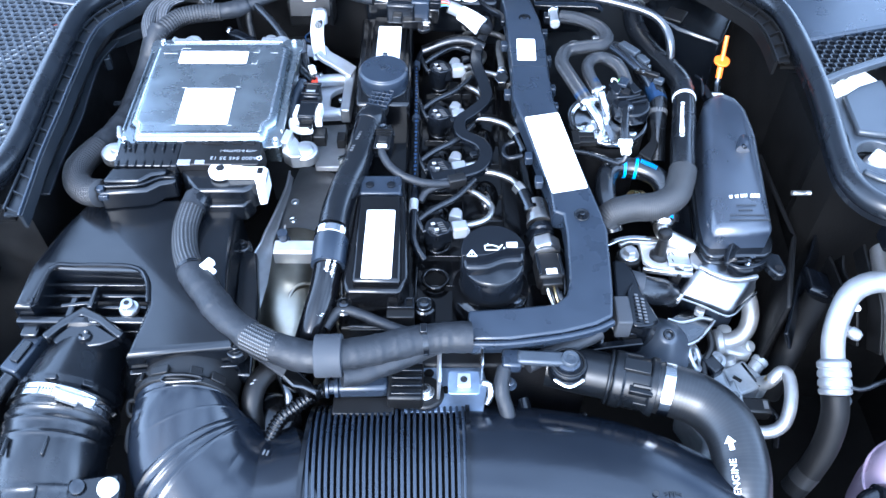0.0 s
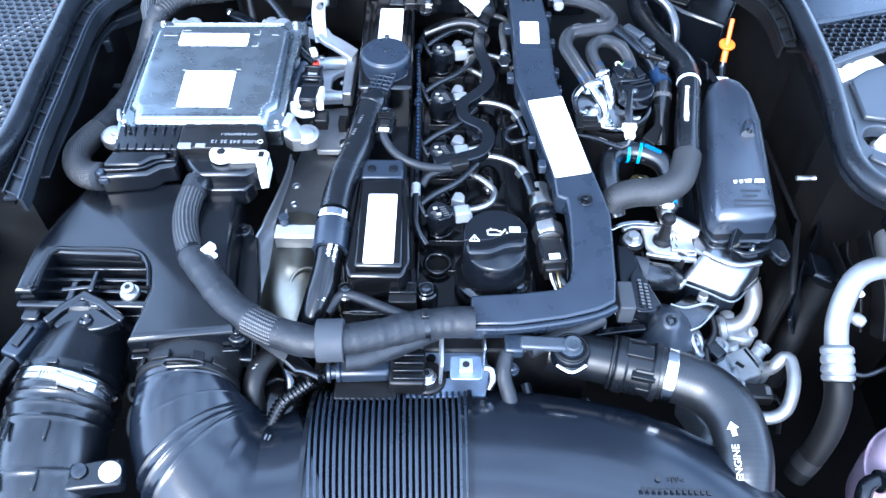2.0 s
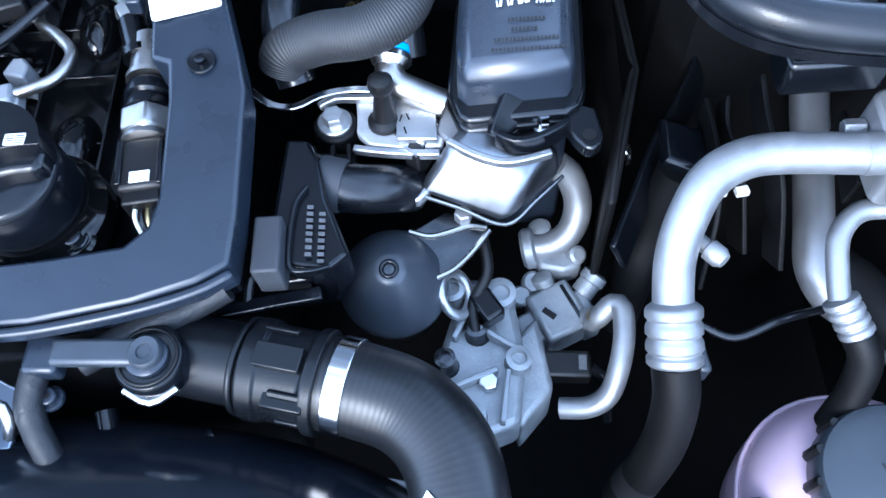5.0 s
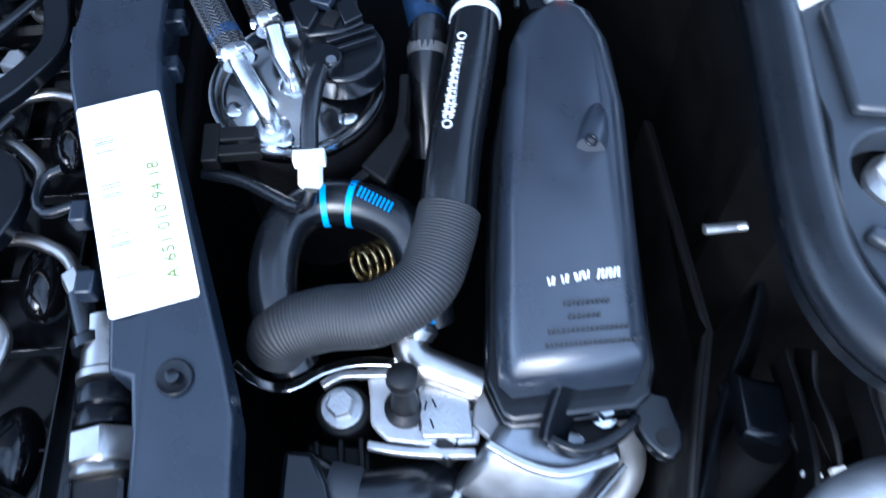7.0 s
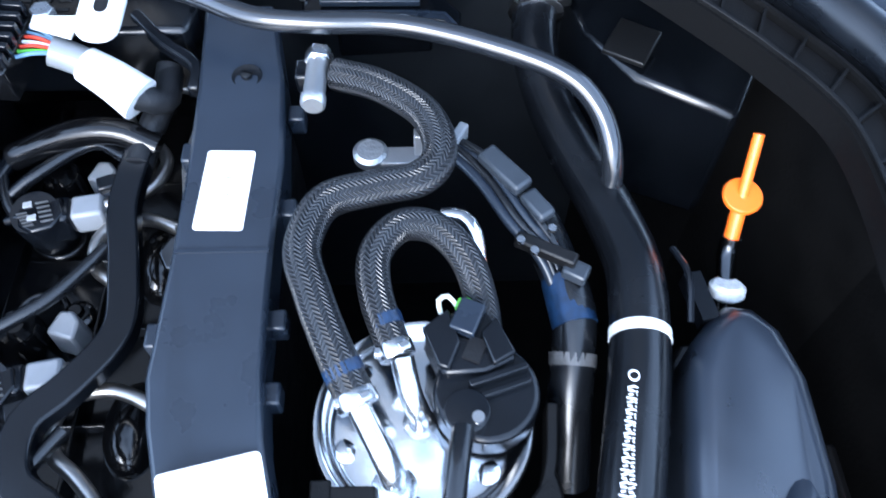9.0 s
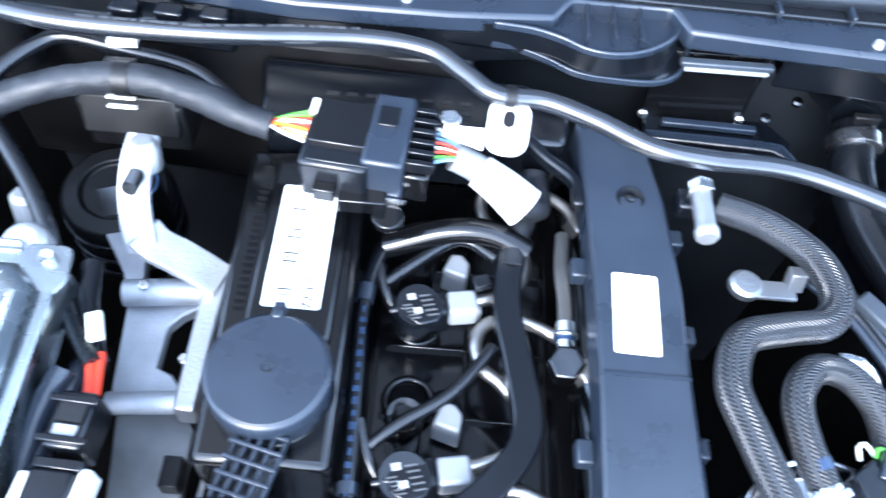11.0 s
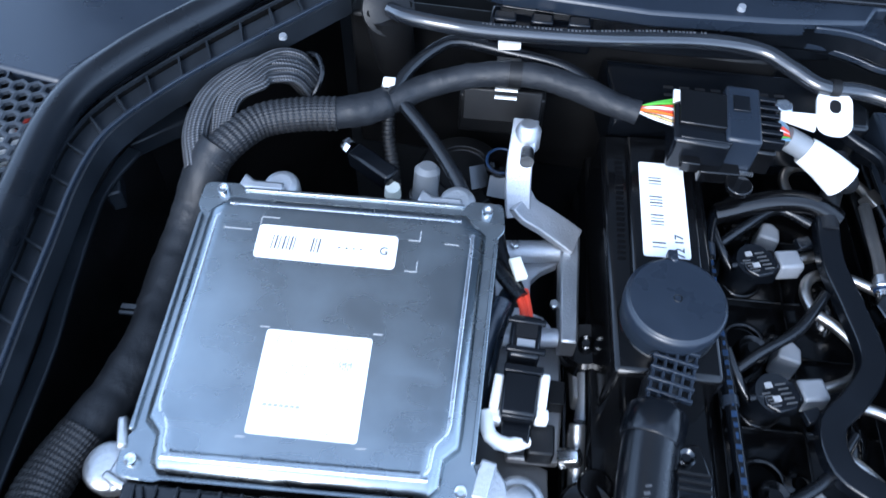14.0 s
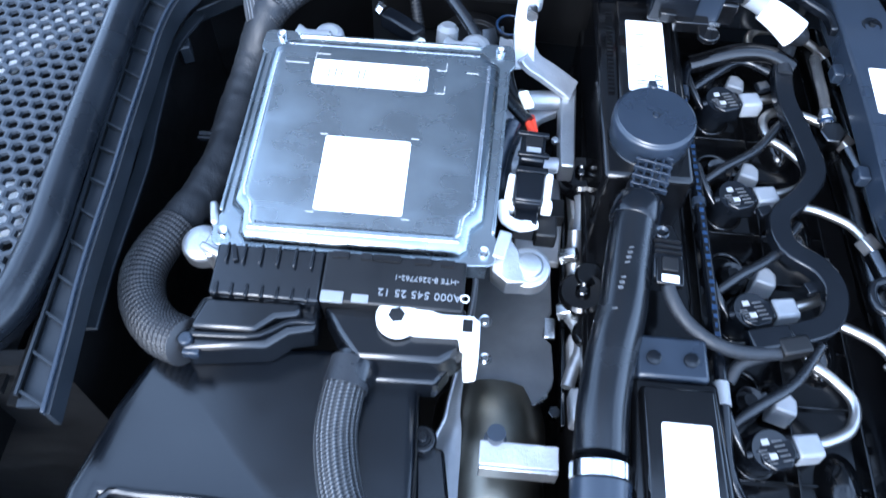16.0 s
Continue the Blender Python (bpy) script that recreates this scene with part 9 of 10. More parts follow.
lip_line = [(-0.050, 1.168, 0.986), (-0.003, 1.170, 0.984), (0.036, 1.167, 0.983), (0.066, 1.157, 0.982), (0.089, 1.147, 0.980), (0.115, 1.145, 0.979), (0.143, 1.146, 0.979), (0.160, 1.156, 0.980), (0.167, 1.176, 0.984)]
part("bowl_rim", Geo().strip(bowl, 0.003, 0.006), M["slate"], t, "inner ridge of the cowl scoop", 0.0012)
part("bowl", loft([(-0.030, 1.168, 0.996), (0.005, 1.164, 0.999), *bowl], lip_line, 8, 0.010, 0.003), M["plastic"], t, "curved scoop of the cowl", sharp=70)
part("bowl_edge", Geo().strip(lip_line, 0.0022, 0.005), M["slate"], t, "thin edge of the scoop", 0.0006)
# black disc on the surface in place of the slot's inner shade
part("slot", Geo().lathe([(0.009, 0), (0.009, 0.001)], (0.047, 1.1715, 0.9835), (0, -0.2, 1), 20), M["felt"], t, "near-black disc for the shaded slot in the scoop")
part("scoop_floor", Geo().prism([(x, y + 0.002) for x, y, z in bowl] + [(0.158, 1.192), (0.030, 1.192)], 0.982, 0.999), M["slate"], t, "", 0.001)
for x in (0.092, 0.110, 0.128):
    part("rib", Geo().box((x, 1.172, 1.003), (0.0016, 0.034, 0.010)), M["slate"], t, "", 0.0005)
for x in (0.22, 0.27, 0.32, 0.37, -0.18, -0.26):
    part("rib", Geo().box((x, 1.196, 1.015), (0.0025, 0.030, 0.008)), M["slate"], t, "", 0.001)
part("under_lip", Geo().strip([(-0.22, 1.176, 0.978), (-0.10, 1.166, 0.978), (0.0, 1.168, 0.978), (0.06, 1.176, 0.978)], 0.004, 0.030), M["plastic"], t, "", 0.0015)
part("under_lip", Geo().strip([(0.232, 1.168, 0.980), (0.28, 1.164, 0.980), (0.34, 1.160, 0.980), (0.41, 1.166, 0.980)], 0.004, 0.028), M["plastic"], t, "", 0.0015)
for x, y in ((-0.029, 1.170), (0.285, 1.166)):
    part("pin", Geo().lathe([(0.0035, 0), (0.003, 0.004)], (x, y, 1.010), seg=12), M["light_grey"], t)
t = thing("insulation_plate", (0.19, 1.17, 0.88), "black bulkhead panel with a bright top strip", "panel")
part("panel", Geo().prism([(0.166, 1.196), (0.242, 1.200), (0.242, 1.212), (0.166, 1.208)], 0.84, 0.968), M["plastic"], t, "", 0.003)
part("inner_panel", Geo().box((0.186, 1.172, 0.952), (0.074, 0.004, 0.066), rx=-6, rz=1), M["gloss"], t, "glossy upright panel", 0.001)
for x, z in ((0.150, 0.928), (0.222, 0.930), (0.178, 0.978), (0.204, 0.978)):
    part("panel_screw", Geo().lathe([(0.0034, 0), (0.0034, 0.003), (0.002, 0.004)], (x, 1.168, z), (0, -1, 0.3), 14), M["steel"], t)
part("strip", Geo().box((0.191, 1.160, 0.988), (0.064, 0.006, 0.004), rz=1), M["cone"], t, "pale strip", 0.001)
part("strip", Geo().box((0.191, 1.1565, 0.985), (0.058, 0.002, 0.003), rz=1), M["light_grey"], t, "pale lower strip", 0.0006)
part("foot_strip", Geo().box((0.198, 1.158, 0.930), (0.070, 0.006, 0.005), rz=-1), M["slate"], t, "", 0.001)
part("ledge", Geo().prism([(0.150, 1.146), (0.245, 1.143), (0.258, 1.136), (0.262, 1.150), (0.245, 1.172), (0.150, 1.170)], 0.916, 0.926), M["plastic"], t, "", 0.002)
part("ledge_edge", Geo().strip([(0.150, 1.147, 0.929), (0.238, 1.145, 0.929), (0.252, 1.140, 0.929), (0.260, 1.128, 0.927)], 0.002, 0.005), M["slate"], t)
for x, y in ((0.240, 1.166), (0.268, 1.186)):
    part("screw", Geo().lathe([(0.004, 0), (0.004, 0.003), (0.0025, 0.0045)], (x, y, 0.934), (0, -0.3, 0.9), 16), M["iron"], t)
part("nozzle", Geo().lathe([(0.013, -0.02), (0.013, 0.0), (0.010, 0.004), (0.006, 0.004)], (0.267, 1.206, 0.955), (0, -0.7, 0.7), 22), M["plastic"], t, "", 0.0008)
t = thing("bulkhead_cover", (0.38, 1.10, 0.85), "black moulded cover in the rear corner", "panel")
part("cover", Geo().prism([(0.340, 1.19), (0.345, 1.13), (0.375, 1.09), (0.44, 1.06), (0.47, 1.12), (0.42, 1.20)], 0.80, lambda x, y: 0.93 - 0.3 * abs(y - 1.12)), M["plastic"], t, "", 0.005)
part("grid", Geo().box((0.375, 1.115, 0.928), (0.030, 0.035, 0.004), rz=-30), M["matte"], t, "", 0.001)
t = thing("clip_trim", (-0.2, 1.16, 0.93), "black bulkhead trim with a clip block", "panel")
part("trim", Geo().prism([(-0.35, 1.185), (-0.02, 1.165), (0.02, 1.165), (0.02, 1.19), (-0.35, 1.21)], 0.80, 0.965), M["matte"], t, "", 0.004)
part("clip_block", Geo().box((-0.185, 1.165, 0.978), (0.085, 0.026, 0.022), rz=-3), M["satin"], t, "", 0.003)
for x in (-0.215, -0.185, -0.155):
    part("clip_arch", Geo().box((x, 1.158, 0.992), (0.018, 0.012, 0.008), rz=-3), M["satin"], t, "", 0.002)

t = thing("vacuum_pipe", (0.0, 1.13, 0.98), "glossy black vacuum pipe with faint printing across the back", "pipe")
rp = [(-0.308, 1.150, 0.998), (-0.292, 1.138, 1.002), (-0.262, 1.131, 1.003), (-0.222, 1.130, 1.001), (-0.143, 1.134, 0.999), (-0.06, 1.145, 0.996), (-0.012, 1.143, 0.993), (0.014, 1.127, 0.990), (0.034, 1.114, 0.987), (0.066, 1.114, 0.985), (0.099, 1.101, 0.985), (0.134, 1.083, 0.984), (0.169, 1.078, 0.983), (0.221, 1.077, 0.981),
      (0.271, 1.062, 0.979), (0.315, 1.044, 0.973), (0.336, 1.026, 0.960), (0.344, 1.004, 0.940), (0.345, 0.99, 0.90)]
part("pipe", Geo().tube(rp, 0.0066, 18, 0.005), M["sheen"], t)
pr = Geo()
for k in range(74):
    if k % 9 == 8:
        continue
    x = -0.27 + 0.0029 * k
    y = 1.1295 if x < -0.16 else 1.1295 + 0.13 * (x + 0.16)
    pr.box((x, y + 0.001, 1.0078 if x < -0.1 else 1.0078 - 0.055 * (x + 0.1)), (0.0017 if k % 4 else 0.0008, 0.0019, 0.0004), rz=4)
tagged(part("printing", pr, M["dust_print"], t, "row of small pale printing"), kind="stuff")
t = thing("bulkhead_grommet", (-0.309, 1.152, 0.99), "round black slotted grommet at the pipe's end", "grommet")
part("disc", Geo().lathe([(0.022, 0), (0.022, 0.006), (0.014, 0.010)], (-0.312, 1.158, 0.992), (0.35, -0.7, 0.6), 28), M["matte"], t)
for k in range(8):
    a = 2 * math.pi * k / 8
    q = Vector((0.35, -0.7, 0.6)).to_track_quat("Z", "Y").to_matrix() @ Vector((0.0165 * math.cos(a), 0.0165 * math.sin(a), 0.0072))
    part("hole", Geo().lathe([(0.003, 0), (0.003, 0.001)], Vector((-0.312, 1.158, 0.992)) + q, (0.35, -0.7, 0.6), 10), M["felt"], t)
part("skirt", Geo().lathe([(0.020, 0), (0.017, 0.06)], (-0.312, 1.158, 0.992), (0.1, 0.05, -1), 22), M["matte"], t)
t = thing("pipe_lug", (0.043, 1.10, 0.975), "bracket lug with a slotted hole, whitened to look overlit", "bracket lug")
lug = Matrix.Translation((0.043, 1.094, 0.980)) @ Matrix.Rotation(radians(-6), 4, "Z") @ Matrix.Rotation(radians(12), 4, "X")
# white colour stands in for the glare on this lug
part("lug", on(lug, Geo().prism(rounded(-0.0135, 0.0135, -0.021, 0.020, 0.011), -0.002, 0.002).prism([(-0.014, -0.020), (-0.012, -0.004), (-0.040, -0.006), (-0.040, -0.014)], -0.002, 0.001)), M["white"], t, "", 0.0008)
part("slot", on(lug, Geo().prism(rounded(-0.0042, 0.0042, -0.002, 0.010, 0.0041), 0.002, 0.0026)), M["deep"], t)
part("bolt", Geo().hexnut((0.006, 1.098, 0.968), 0.008, 0.012), M["steel"], t, "", 0.0008)
part("pipe_clip", Geo().tube([(0.040, 1.1135, 0.9865), (0.047, 1.1138, 0.986)], 0.0075, 16), M["matte"], t)
t = thing("main_connector", (-0.045, 1.075, 0.96), "large black wiring connector with coloured wires", "connector")
part("wide_shell", Geo().box((-0.061, 1.072, 0.970), (0.042, 0.056, 0.032), rz=-5), M["satin"], t, "", 0.003)
part("top_plate", Geo().box((-0.060, 1.078, 0.987), (0.036, 0.036, 0.004), rz=-5), M["gloss"], t, "glossy stepped top", 0.001)
part("step_plate", Geo().box((-0.060, 1.052, 0.985), (0.038, 0.010, 0.003), rz=-5), M["satin"], t, "", 0.001)
part("white_insert", Geo().box((-0.0785, 1.092, 0.985), (0.006, 0.012, 0.004), rz=-5), M["white"], t, "small white insert", 0.0006)
part("grey_shell", Geo().box((-0.031, 1.075, 0.973), (0.026, 0.058, 0.034), rz=-5), M["slate"], t, "", 0.0025)
part("latch", Geo().box((-0.032, 1.084, 0.9905), (0.012, 0.016, 0.002), rz=-5), M["satin"], t, "", 0.0006)
part("finned_shell", Geo().box((-0.012, 1.076, 0.964), (0.018, 0.054, 0.024), rz=-5), M["gloss"], t, "", 0.002)
for k in range(6):
    part("fin", Geo().box((-0.011, 1.054 + 0.0086 * k, 0.981), (0.018, 0.0042, 0.009), rz=-5), M["satin"], t, "", 0.0008)
part("foot", Geo().box((-0.045, 1.042, 0.958), (0.03, 0.012, 0.012)).lathe([(0.010, 0), (0.010, 0.006)], (-0.028, 1.034, 0.95)), M["gloss"], t, "", 0.001)
part("side_lug", Geo().box((-0.068, 1.041, 0.966), (0.014, 0.008, 0.010), rz=-5), M["gloss"], t, "", 0.001)
part("bright_lip", Geo().box((-0.033, 1.044, 0.958), (0.030, 0.002, 0.003), rz=-5), M["steel"], t)
left = ("green", "green", "red", "white", "red", "orange", "white", "brass", "white")
for k, m in enumerate(left):
    dy = 0.016 - 0.0034 * k
    part("wire", Geo().tube([(-0.107, 1.084 + 0.22 * dy, 0.974 + 0.001 * (k % 3)), (-0.095, 1.081 + 0.6 * dy, 0.977 + 0.0015 * (k % 2)), (-0.080, 1.079 + dy, 0.978)], 0.0012, 8, 0.003), M[m], t, m.replace("brass", "tan") + " wire")
right = ("white", "sky_wire", "sky_wire", "red", "white", "red", "green", "sky_wire")
for k, m in enumerate(right):
    dy = 0.018 - 0.0042 * k
    part("wire", Geo().tube([(-0.004, 1.077 + dy, 0.972), (0.005, 1.078 + 0.75 * dy, 0.970 + 0.001 * (k % 2)), (0.015, 1.080 + 0.3 * dy, 0.964)], 0.0012, 8, 0.003), M[m], t, m.replace("sky_wire", "pale blue") + " wire")
t = thing("wrapped_cable", (0.03, 1.075, 0.95), "cable in grey sleeve with a white tape wrap", "cable")
part("sleeve", Geo().tube([(0.010, 1.080, 0.963), (0.024, 1.078, 0.957), (0.034, 1.074, 0.952)], 0.0095, 18), M["grey"], t, "grey sleeve")
part("white_wrap", Geo().tube([(0.028, 1.077, 0.954), (0.044, 1.069, 0.948), (0.060, 1.060, 0.940)], 0.0135, 18, 0.004, lambda s, f: 0.85 + 0.25 * f), M["label"], t, "white tape wrap")
part("tail", Geo().tube([(0.056, 1.062, 0.942), (0.070, 1.068, 0.930), (0.069, 1.095, 0.926)], 0.0085, 14), M["tape"], t)
t = thing("plastic_strut", (0.08, 1.10, 0.93), "black plastic strut beside the cable duct", "strut")
part("arm", Geo().strip([(0.050, 1.120, 0.955), (0.070, 1.100, 0.948), (0.092, 1.082, 0.945), (0.094, 1.06, 0.945)], 0.008, 0.010), M["satin"], t, "", 0.002)
t = thing("cross_tube", (0.02, 1.05, 0.92), "glossy black cross tube behind the injectors", "tube")
part("tube", Geo().tube([(-0.03, 1.045, 0.905), (0.01, 1.052, 0.918), (0.04, 1.052, 0.920), (0.065, 1.045, 0.912)], 0.009, 16), M["gloss"], t)
t = thing("embossed_panel", (-0.02, 1.12, 0.93), "black rear cover panel with embossed marks", "panel")
part("panel", Geo().prism([(-0.13, 1.165), (0.06, 1.16), (0.09, 1.13), (0.085, 1.105), (-0.12, 1.105)], 0.90, 0.955), M["plastic"], t, "", 0.004)
mk = Geo()
for r in range(3):
    for k in range(8):
        mk.box((-0.075 + 0.013 * k, 1.116 + 0.009 * r, 0.9553), (0.008, 0.003, 0.0006))
tagged(part("embossed_mark", mk, M["faint"], t), kind="stuff")

# rear harness
t = thing("bulkhead_harness", (-0.30, 1.08, 0.95), "thick ribbed wiring harness across the bulkhead", "wiring harness")
part("ribbed_conduit", Geo().tube([(-0.430, 1.012, 0.950), (-0.418, 1.030, 0.957), (-0.398, 1.052, 0.960), (-0.367, 1.063, 0.960), (-0.340, 1.067, 0.960)], 0.0135, 22, 0.0011, lambda s, f: 1.0 + 0.04 * math.sin(s * 2 * math.pi / 0.0048)), M["ringed"], t, sharp=80)
part("taped_run", Geo().tube([(-0.345, 1.066, 0.960), (-0.320, 1.073, 0.961), (-0.298, 1.084, 0.963), (-0.272, 1.098, 0.968), (-0.235, 1.106, 0.976), (-0.192, 1.105, 0.982), (-0.155, 1.098, 0.979), (-0.126, 1.088, 0.975), (-0.106, 1.083, 0.973)], 0.0100, 20, 0.0025, lambda s, f: (1.25 if f < 0.18 else 1.0) * crumple(s, f)), M["tape"], t)
part("braided_branch", Geo().tube([(-0.437, 1.008, 0.948), (-0.444, 1.035, 0.958), (-0.440, 1.065, 0.964), (-0.424, 1.090, 0.966), (-0.404, 1.104, 0.965), (-0.384, 1.110, 0.960), (-0.374, 1.112, 0.945)], 0.0115, 24, 0.004), M["strands"], t)
for k in range(4):
    part("braided_strand", Geo().tube([(-0.432 + 0.004 * k, 1.02, 0.952 + 0.002 * k), (-0.436 + 0.006 * k, 1.06, 0.968 + 0.001 * k), (-0.418 + 0.006 * k, 1.09 - 0.004 * k, 0.974), (-0.398, 1.116 - 0.010 * k, 0.972), (-0.380, 1.122 - 0.009 * k, 0.966), (-0.369, 1.121 - 0.008 * k, 0.950 - 0.003 * (k % 2))], 0.0042, 12, 0.004), M["strands"], t)
part("tie_loop", Geo().tube([(-0.377, 1.130, 0.962), (-0.366, 1.122, 0.968), (-0.360, 1.108, 0.962), (-0.366, 1.094, 0.950), (-0.376, 1.096, 0.942)], 0.0022, 8), M["rubber"], t)
part("thin_cable", Geo().tube([(-0.300, 1.082, 0.968), (-0.288, 1.107, 0.975), (-0.268, 1.130, 0.980), (-0.250, 1.138, 0.982), (-0.21, 1.134, 0.978), (-0.165, 1.122, 0.978), (-0.13, 1.098, 0.974)], 0.0052, 12), M["rubber"], t)
part("down_cable", Geo().tube([(-0.294, 1.085, 0.964), (-0.272, 1.062, 0.958), (-0.250, 1.035, 0.950), (-0.234, 1.010, 0.942), (-0.226, 0.99, 0.93), (-0.205, 0.955, 0.93), (-0.186, 0.93, 0.932)], 0.0056, 12), M["rubber"], t)
part("corrugated_drop", Geo().tube([(-0.300, 1.080, 0.958), (-0.300, 1.066, 0.945), (-0.294, 1.045, 0.925), (-0.290, 1.028, 0.905)], 0.0052, 14, 0.0009, lambda s, f: 1 + 0.12 * math.sin(s * 2 * math.pi / 0.0036)), M["matte"], t, sharp=80)
part("white_clip", Geo().box((-0.210, 1.132, 0.988), (0.018, 0.008, 0.006), rz=6), M["white"], t, "white clip", 0.001)
part("white_clip", Geo().box((-0.302, 1.092, 0.974), (0.010, 0.008, 0.005)), M["white"], t, "white clip", 0.001)
part("tie", Geo().tube([(-0.2085, 1.1055, 0.981), (-0.1985, 1.1055, 0.981)], 0.0112, 18, 0.004), M["matte"], t)
part("red_wire", Geo().tube([(-0.190, 0.938, 0.931), (-0.185, 0.922, 0.932), (-0.183, 0.910, 0.932)], 0.0028, 8).tube([(-0.184, 0.938, 0.930), (-0.181, 0.922, 0.931), (-0.179, 0.910, 0.931)], 0.0028, 8), M["red"], t, "red wire pair")
t = thing("relay_box", (-0.20, 1.10, 0.92), "black stepped relay box on the bulkhead", "relay box")
part("base", Geo().box((-0.211, 1.130, 0.929), (0.072, 0.040, 0.044)), M["matte"], t, "", 0.003)
part("face", Geo().box((-0.211, 1.110, 0.942), (0.066, 0.006, 0.030), rx=-20), M["matte"], t, "", 0.002)
for x in (-0.234, -0.188):
    part("tab", Geo().box((x, 1.118, 0.964), (0.018, 0.014, 0.004), rx=-20), M["matte"], t, "", 0.001)
part("clip", Geo().box((-0.209, 1.116, 0.974), (0.020, 0.006, 0.022), rx=-20), M["matte"], t, "", 0.001)
for k in range(5):
    part("clip_tooth", Geo().box((-0.209, 1.1105 - 0.0025 * k, 0.984 - 0.006 * k), (0.018, 0.003, 0.0018), rx=-20), M["white"], t)
t = thing("vacuum_drum", (-0.235, 1.115, 0.84), "dark round ribbed drum under the relay box", "drum")
part("drum", Geo().lathe([(0.040, -0.08), (0.041, 0.0), (0.038, 0.005), (0.026, 0.007), (0.024, 0.003), (0.010, 0.004)], (-0.240, 1.100, 0.862), (0.05, -0.1, 1), 40), M["matte"], t, "", 0.001)
for z in (-0.012, -0.030, -0.048):
    part("rib", Geo().ring((-0.2405, 1.1015, 0.862 + z), 0.0415, 0.0022, (0.05, -0.1, 1), 40), M["satin"], t)
t = thing("bulkhead_sensor", (-0.32, 1.05, 0.92), "black sensor with a small silver nut", "sensor")
part("body", Geo().box((-0.310, 1.045, 0.925), (0.045, 0.016, 0.018), rz=-35), M["satin"], t, "", 0.003)
part("tip", Geo().hexnut((-0.330, 1.058, 0.930), 0.006, 0.008, (-0.7, 0.5, 0.2)), M["chrome"], t)
t = thing("grey_stub", (-0.267, 1.04, 0.90), "grey round pipe stub behind the control unit", "pipe stub")
part("stub", Geo().lathe([(0.0115, -0.06), (0.0115, -0.016), (0.0105, -0.014), (0.0105, 0.010), (0.007, 0.014)], (-0.267, 1.045, 0.915), (0.05, 0.25, 1), 22), M["grey"], t)
part("ring", Geo().ring((-0.268, 1.040, 0.900), 0.012, 0.002, (0.05, 0.25, 1)), M["steel"], t)
t = thing("metal_clip", (-0.30, 1.0, 0.91), "small pale metal clip plate", "clip")
part("plate", Geo().box((-0.298, 1.012, 0.918), (0.034, 0.010, 0.006), rz=-4), M["alu"], t, "", 0.001)
part("clip", Geo().lathe([(0.007, 0), (0.006, 0.010)], (-0.292, 1.026, 0.915), seg=14), M["ivory"], t)
t = thing("blue_hose", (-0.22, 1.03, 0.88), "dark hose with a blue-grey paper tag", "hose")
part("hose", Geo().lathe([(0.0135, 0), (0.0135, 0.052), (0.0145, 0.054), (0.0145, 0.060), (0.011, 0.061), (0.009, 0.04)], (-0.208, 1.086, 0.846), (0.02, -0.1, 1), 28), M["gloss"], t)
part("rim", Geo().ring((-0.2065, 1.080, 0.9065), 0.0128, 0.0012, (0.02, -0.1, 1)), M["navy"], t, "blue rim")
part("tag", Geo().box((-0.2215, 1.0700, 0.897), (0.022, 0.002, 0.020), rz=20, rx=-35), M["iron"], t, "blue-grey paper tag")
part("tag", Geo().box((-0.2060, 1.0620, 0.893), (0.020, 0.002, 0.018), rz=-8, rx=-35), M["light_grey"], t, "pale grey paper tag")

# cast arm and relay rack between control unit and engine
t = thing("support_arm", (-0.16, 1.0, 0.86), "cast aluminium support arm beside the control unit", "support arm")
part("finger", Geo().strip([(-0.191, 1.082, 0.955), (-0.192, 1.066, 0.951), (-0.1935, 1.050, 0.938), (-0.1925, 1.036, 0.920), (-0.190, 1.026, 0.902)], 0.0205, 0.0055), M["alu"], t, "flat cast finger", 0.0012)
part("finger_foot", Geo().strip([(-0.190, 1.034, 0.914), (-0.182, 1.030, 0.905), (-0.170, 1.028, 0.898), (-0.155, 1.024, 0.890), (-0.140, 1.019, 0.882)], 0.026, 0.007), M["alu"], t, "curved foot", 0.0012)
part("tip", Geo().lathe([(0.0105, -0.01), (0.0105, 0.006), (0.007, 0.012)], (-0.189, 1.070, 0.950), (0, 0.2, 1), 22), M["pale"], t, "", 0.001)
part("tip_nut", Geo().lathe([(0.0055, 0), (0.0055, 0.014)], (-0.189, 1.052, 0.952), (0, -1, 0.2), 14), M["steel"], t)
part("cross_bar", Geo().lathe([(0.0095, 0), (0.0095, 0.062)], (-0.206, 1.010, 0.872), (1, 0.12, 0), 22), M["alu"], t)
part("cross_bar", Geo().lathe([(0.0075, 0), (0.0075, 0.044)], (-0.196, 0.931, 0.870), (1, 0.10, 0), 22), M["alu"], t)
part("post", Geo().prism([(-0.152, 1.026), (-0.136, 1.028), (-0.138, 0.926), (-0.152, 0.926)], 0.858, 0.882), M["pale"], t, "flat machined post", 0.002)
part("web", Geo().prism([(-0.242, 1.069), (-0.206, 1.066), (-0.198, 1.020), (-0.152, 1.022), (-0.152, 1.010), (-0.166, 1.001), (-0.174, 0.991), (-0.174, 0.961), (-0.163, 0.957), (-0.157, 0.950), (-0.152, 0.938), (-0.198, 0.934), (-0.206, 1.008), (-0.215, 1.03)], 0.852, 0.863), M["alu"], t, "flat plate with a cut-out", 0.0015)
part("grey_plate", Geo().prism([(-0.200, 0.938), (-0.146, 0.943), (-0.144, 0.885), (-0.146, 0.845), (-0.185, 0.845)], 0.832, 0.842), M["grey_sheet"], t, "dark grey lower plate", 0.002)
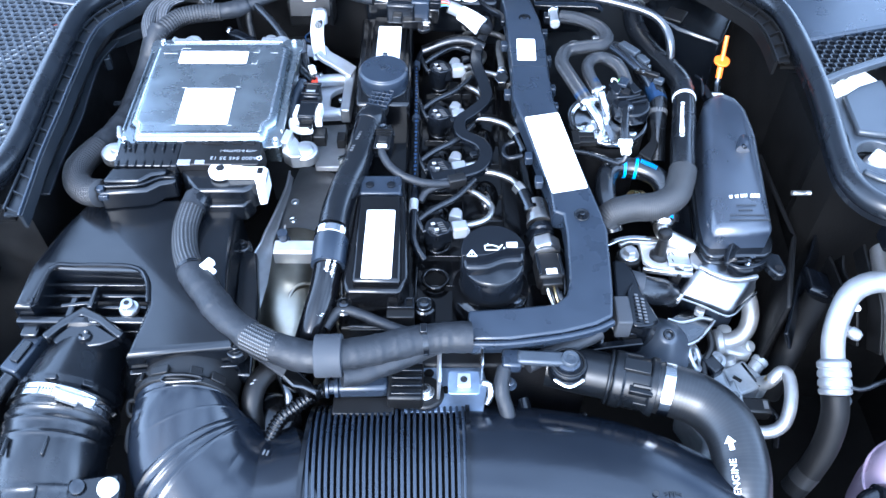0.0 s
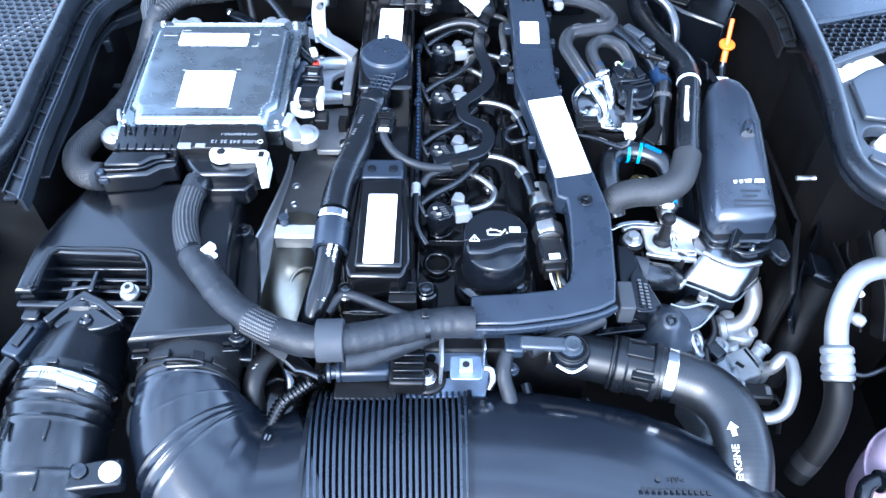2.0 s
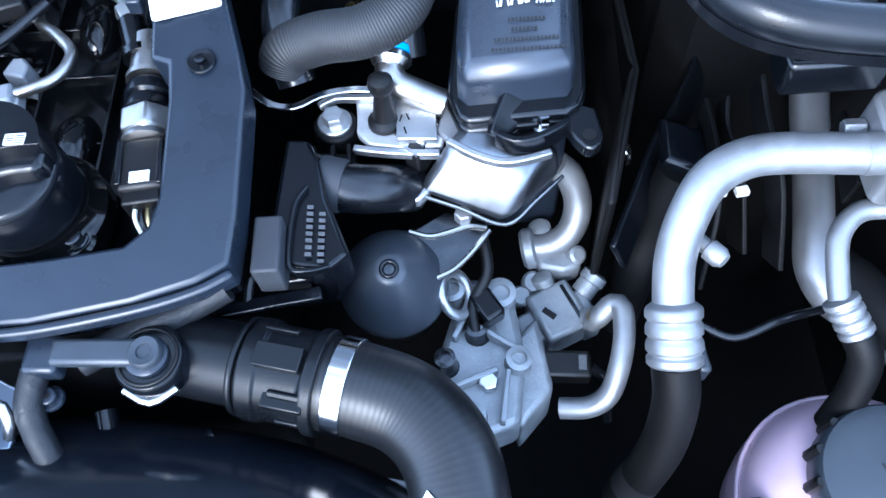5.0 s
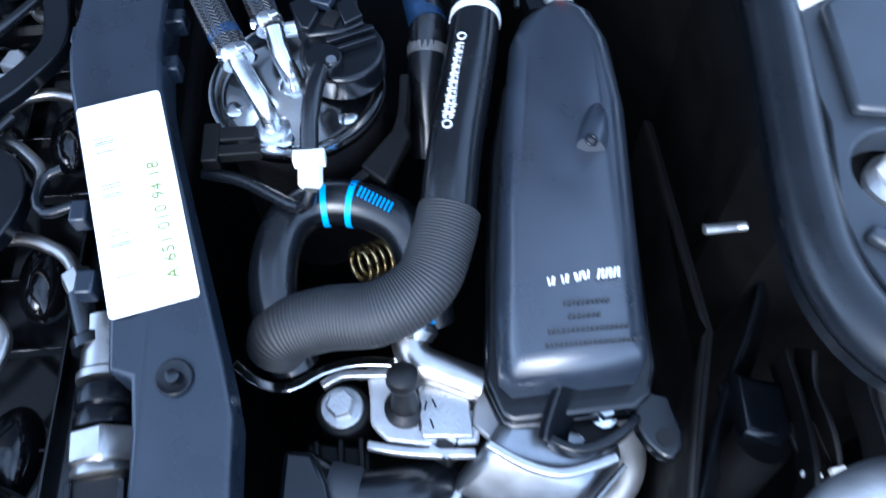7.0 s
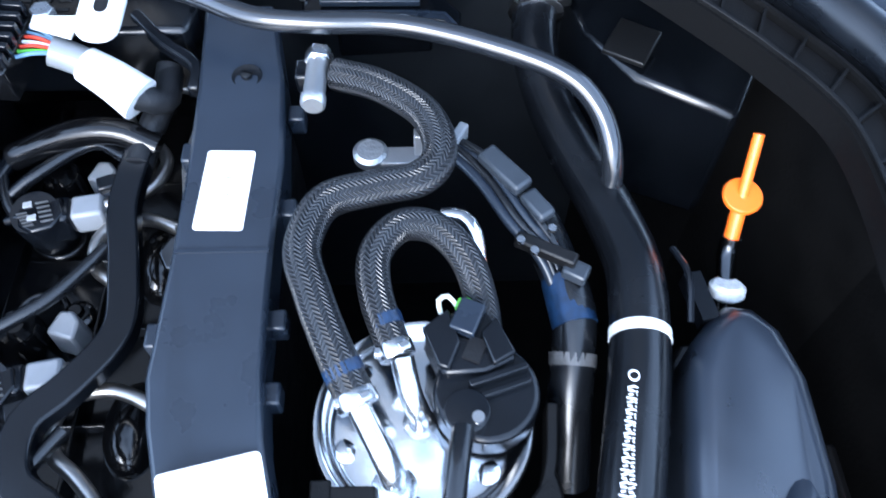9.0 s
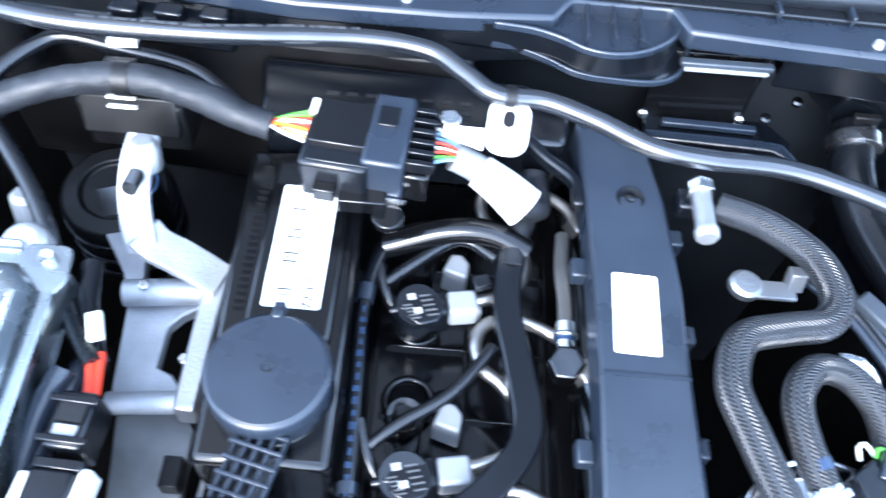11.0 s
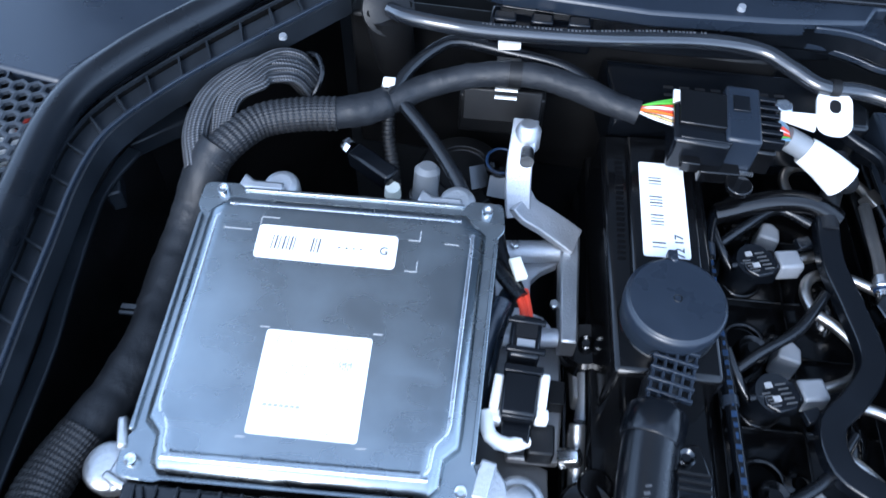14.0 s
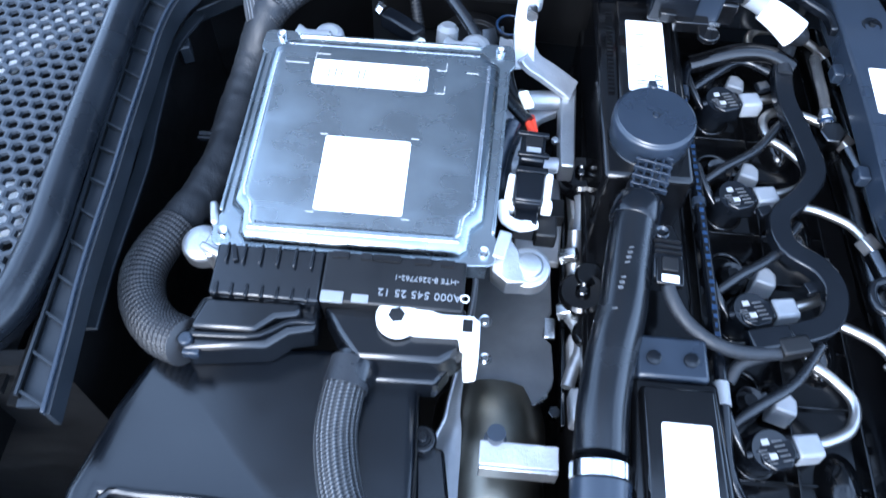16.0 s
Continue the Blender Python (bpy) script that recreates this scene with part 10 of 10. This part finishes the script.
for x, y, z in ((-0.155, 0.965, 0.868), (-0.190, 1.010, 0.882)):
    part("bolt", Geo().hexnut((x, y, z), 0.0042, 0.005), M["steel"], t, "", 0.0005)
part("edge_block", Geo().box((-0.150, 0.895, 0.850), (0.012, 0.020, 0.016)), M["matte"], t, "small black block", 0.001)
part("pale_edge", Geo().tube([(-0.128, 0.925, 0.846), (-0.126, 0.905, 0.846), (-0.129, 0.880, 0.842)], 0.006, 12), M["alu"], t)
t = thing("relay_rack", (-0.184, 0.87, 0.90), "black fuse holder with white side clips", "fuse holder")
part("small_block", Geo().box((-0.183, 0.893, 0.930), (0.0205, 0.032, 0.030), rz=-3), M["satin"], t, "", 0.002)
for dy in (-0.012, 0.010):
    part("rib", Geo().box((-0.183, 0.893 + dy, 0.9465), (0.026, 0.004, 0.004), rz=-3), M["satin"], t, "", 0.0008)
part("lamp_patch", Geo().box((-0.183, 0.886, 0.9462), (0.012, 0.006, 0.002), rz=-3), M["grey"], t, "grey patch")
part("window", Geo().box((-0.1825, 0.897, 0.9455), (0.014, 0.012, 0.002), rz=-3), M["deep"], t)
part("main_block", Geo().box((-0.185, 0.852, 0.926), (0.0235, 0.030, 0.034), rz=-3), M["satin"], t, "", 0.002)
part("lower_block", Geo().box((-0.186, 0.831, 0.918), (0.019, 0.014, 0.026), rz=-3), M["satin"], t, "", 0.0015)
for q, w in (((-0.183, 0.870, 0.938), 0.026), ((-0.186, 0.838, 0.938), 0.021)):
    part("ledge", Geo().box(q, (w, 0.006, 0.008), rz=-3), M["satin"], t, "", 0.001)
for x, y in ((-0.2000, 0.854), (-0.1695, 0.857)):
    part("clip", Geo().box((x, y, 0.931), (0.0065, 0.024, 0.018), rz=-6).box((x, y - 0.014, 0.927), (0.009, 0.008, 0.012)), M["white"], t, "white side clip", 0.0015)
part("white_foot", Geo().tube([(-0.206, 0.842, 0.930), (-0.202, 0.826, 0.930), (-0.190, 0.822, 0.928), (-0.178, 0.828, 0.925)], 0.005, 10), M["white"], t, "white cable tab")
part("cable", Geo().tube([(-0.200, 0.925, 0.935), (-0.208, 0.90, 0.928), (-0.212, 0.87, 0.915), (-0.214, 0.84, 0.90)], 0.007, 12), M["slate"], t)
part("block", Geo().box((-0.168, 0.832, 0.910), (0.018, 0.022, 0.018)), M["matte"], t, "", 0.002)
t = thing("slate_cable", (-0.20, 0.91, 0.92), "slate blue sleeve beside the control unit", "cable")
part("sleeve", Geo().tube([(-0.192, 0.945, 0.915), (-0.197, 0.932, 0.918), (-0.204, 0.905, 0.918), (-0.208, 0.880, 0.915), (-0.210, 0.85, 0.905)], 0.0075, 16, 0.004, crumple), M["slate"], t)
part("black_cable", Geo().tube([(-0.209, 1.000, 0.925), (-0.203, 0.970, 0.925), (-0.193, 0.948, 0.925), (-0.186, 0.930, 0.926)], 0.0065, 14), M["rubber"], t, "black rubber cable")
t = thing("ivory_tag", (-0.19, 0.95, 0.92), "small ivory plastic tag on the cable", "tag")
part("tag", Geo().box((-0.190, 0.952, 0.936), (0.009, 0.018, 0.005), rz=20), M["ivory"], t, "", 0.0008)
t = thing("duct_pipe_nut", (0.17, 1.04, 0.95), "steel pipe end with a hexagon beside the cable duct", "pipe fitting")
part("body", Geo().lathe([(0.0065, 0), (0.0065, 0.030), (0.0075, 0.031), (0.0075, 0.036), (0.006, 0.038)], (0.171, 1.070, 0.960), (-0.02, -1, 0.05), 18), M["pale"], t)
part("head", Geo().hexnut((0.1715, 1.068, 0.960), 0.009, 0.010, (0.02, 1, -0.05)), M["steel"], t, "", 0.0006)
part("block", Geo().box((0.168, 1.066, 0.952), (0.022, 0.016, 0.014)), M["satin"], t, "", 0.002)

t = thing("wall_grommet", (0.45, 1.17, 0.85), "round black rubber grommet in the bulkhead corner", "grommet")
part("plug", Geo().lathe([(0.026, 0), (0.025, 0.006), (0.019, 0.008), (0.017, 0.004), (0.011, 0.004), (0.009, 0.010), (0.003, 0.011)], (0.455, 1.185, 0.842), (-0.35, -0.75, 0.4), 32), M["rubber"], t, sharp=50)
part("plate", Geo().box((0.470, 1.205, 0.83), (0.16, 0.006, 0.14), rz=-25, rx=-25), M["matte"], t, "black corner panel", 0.003)
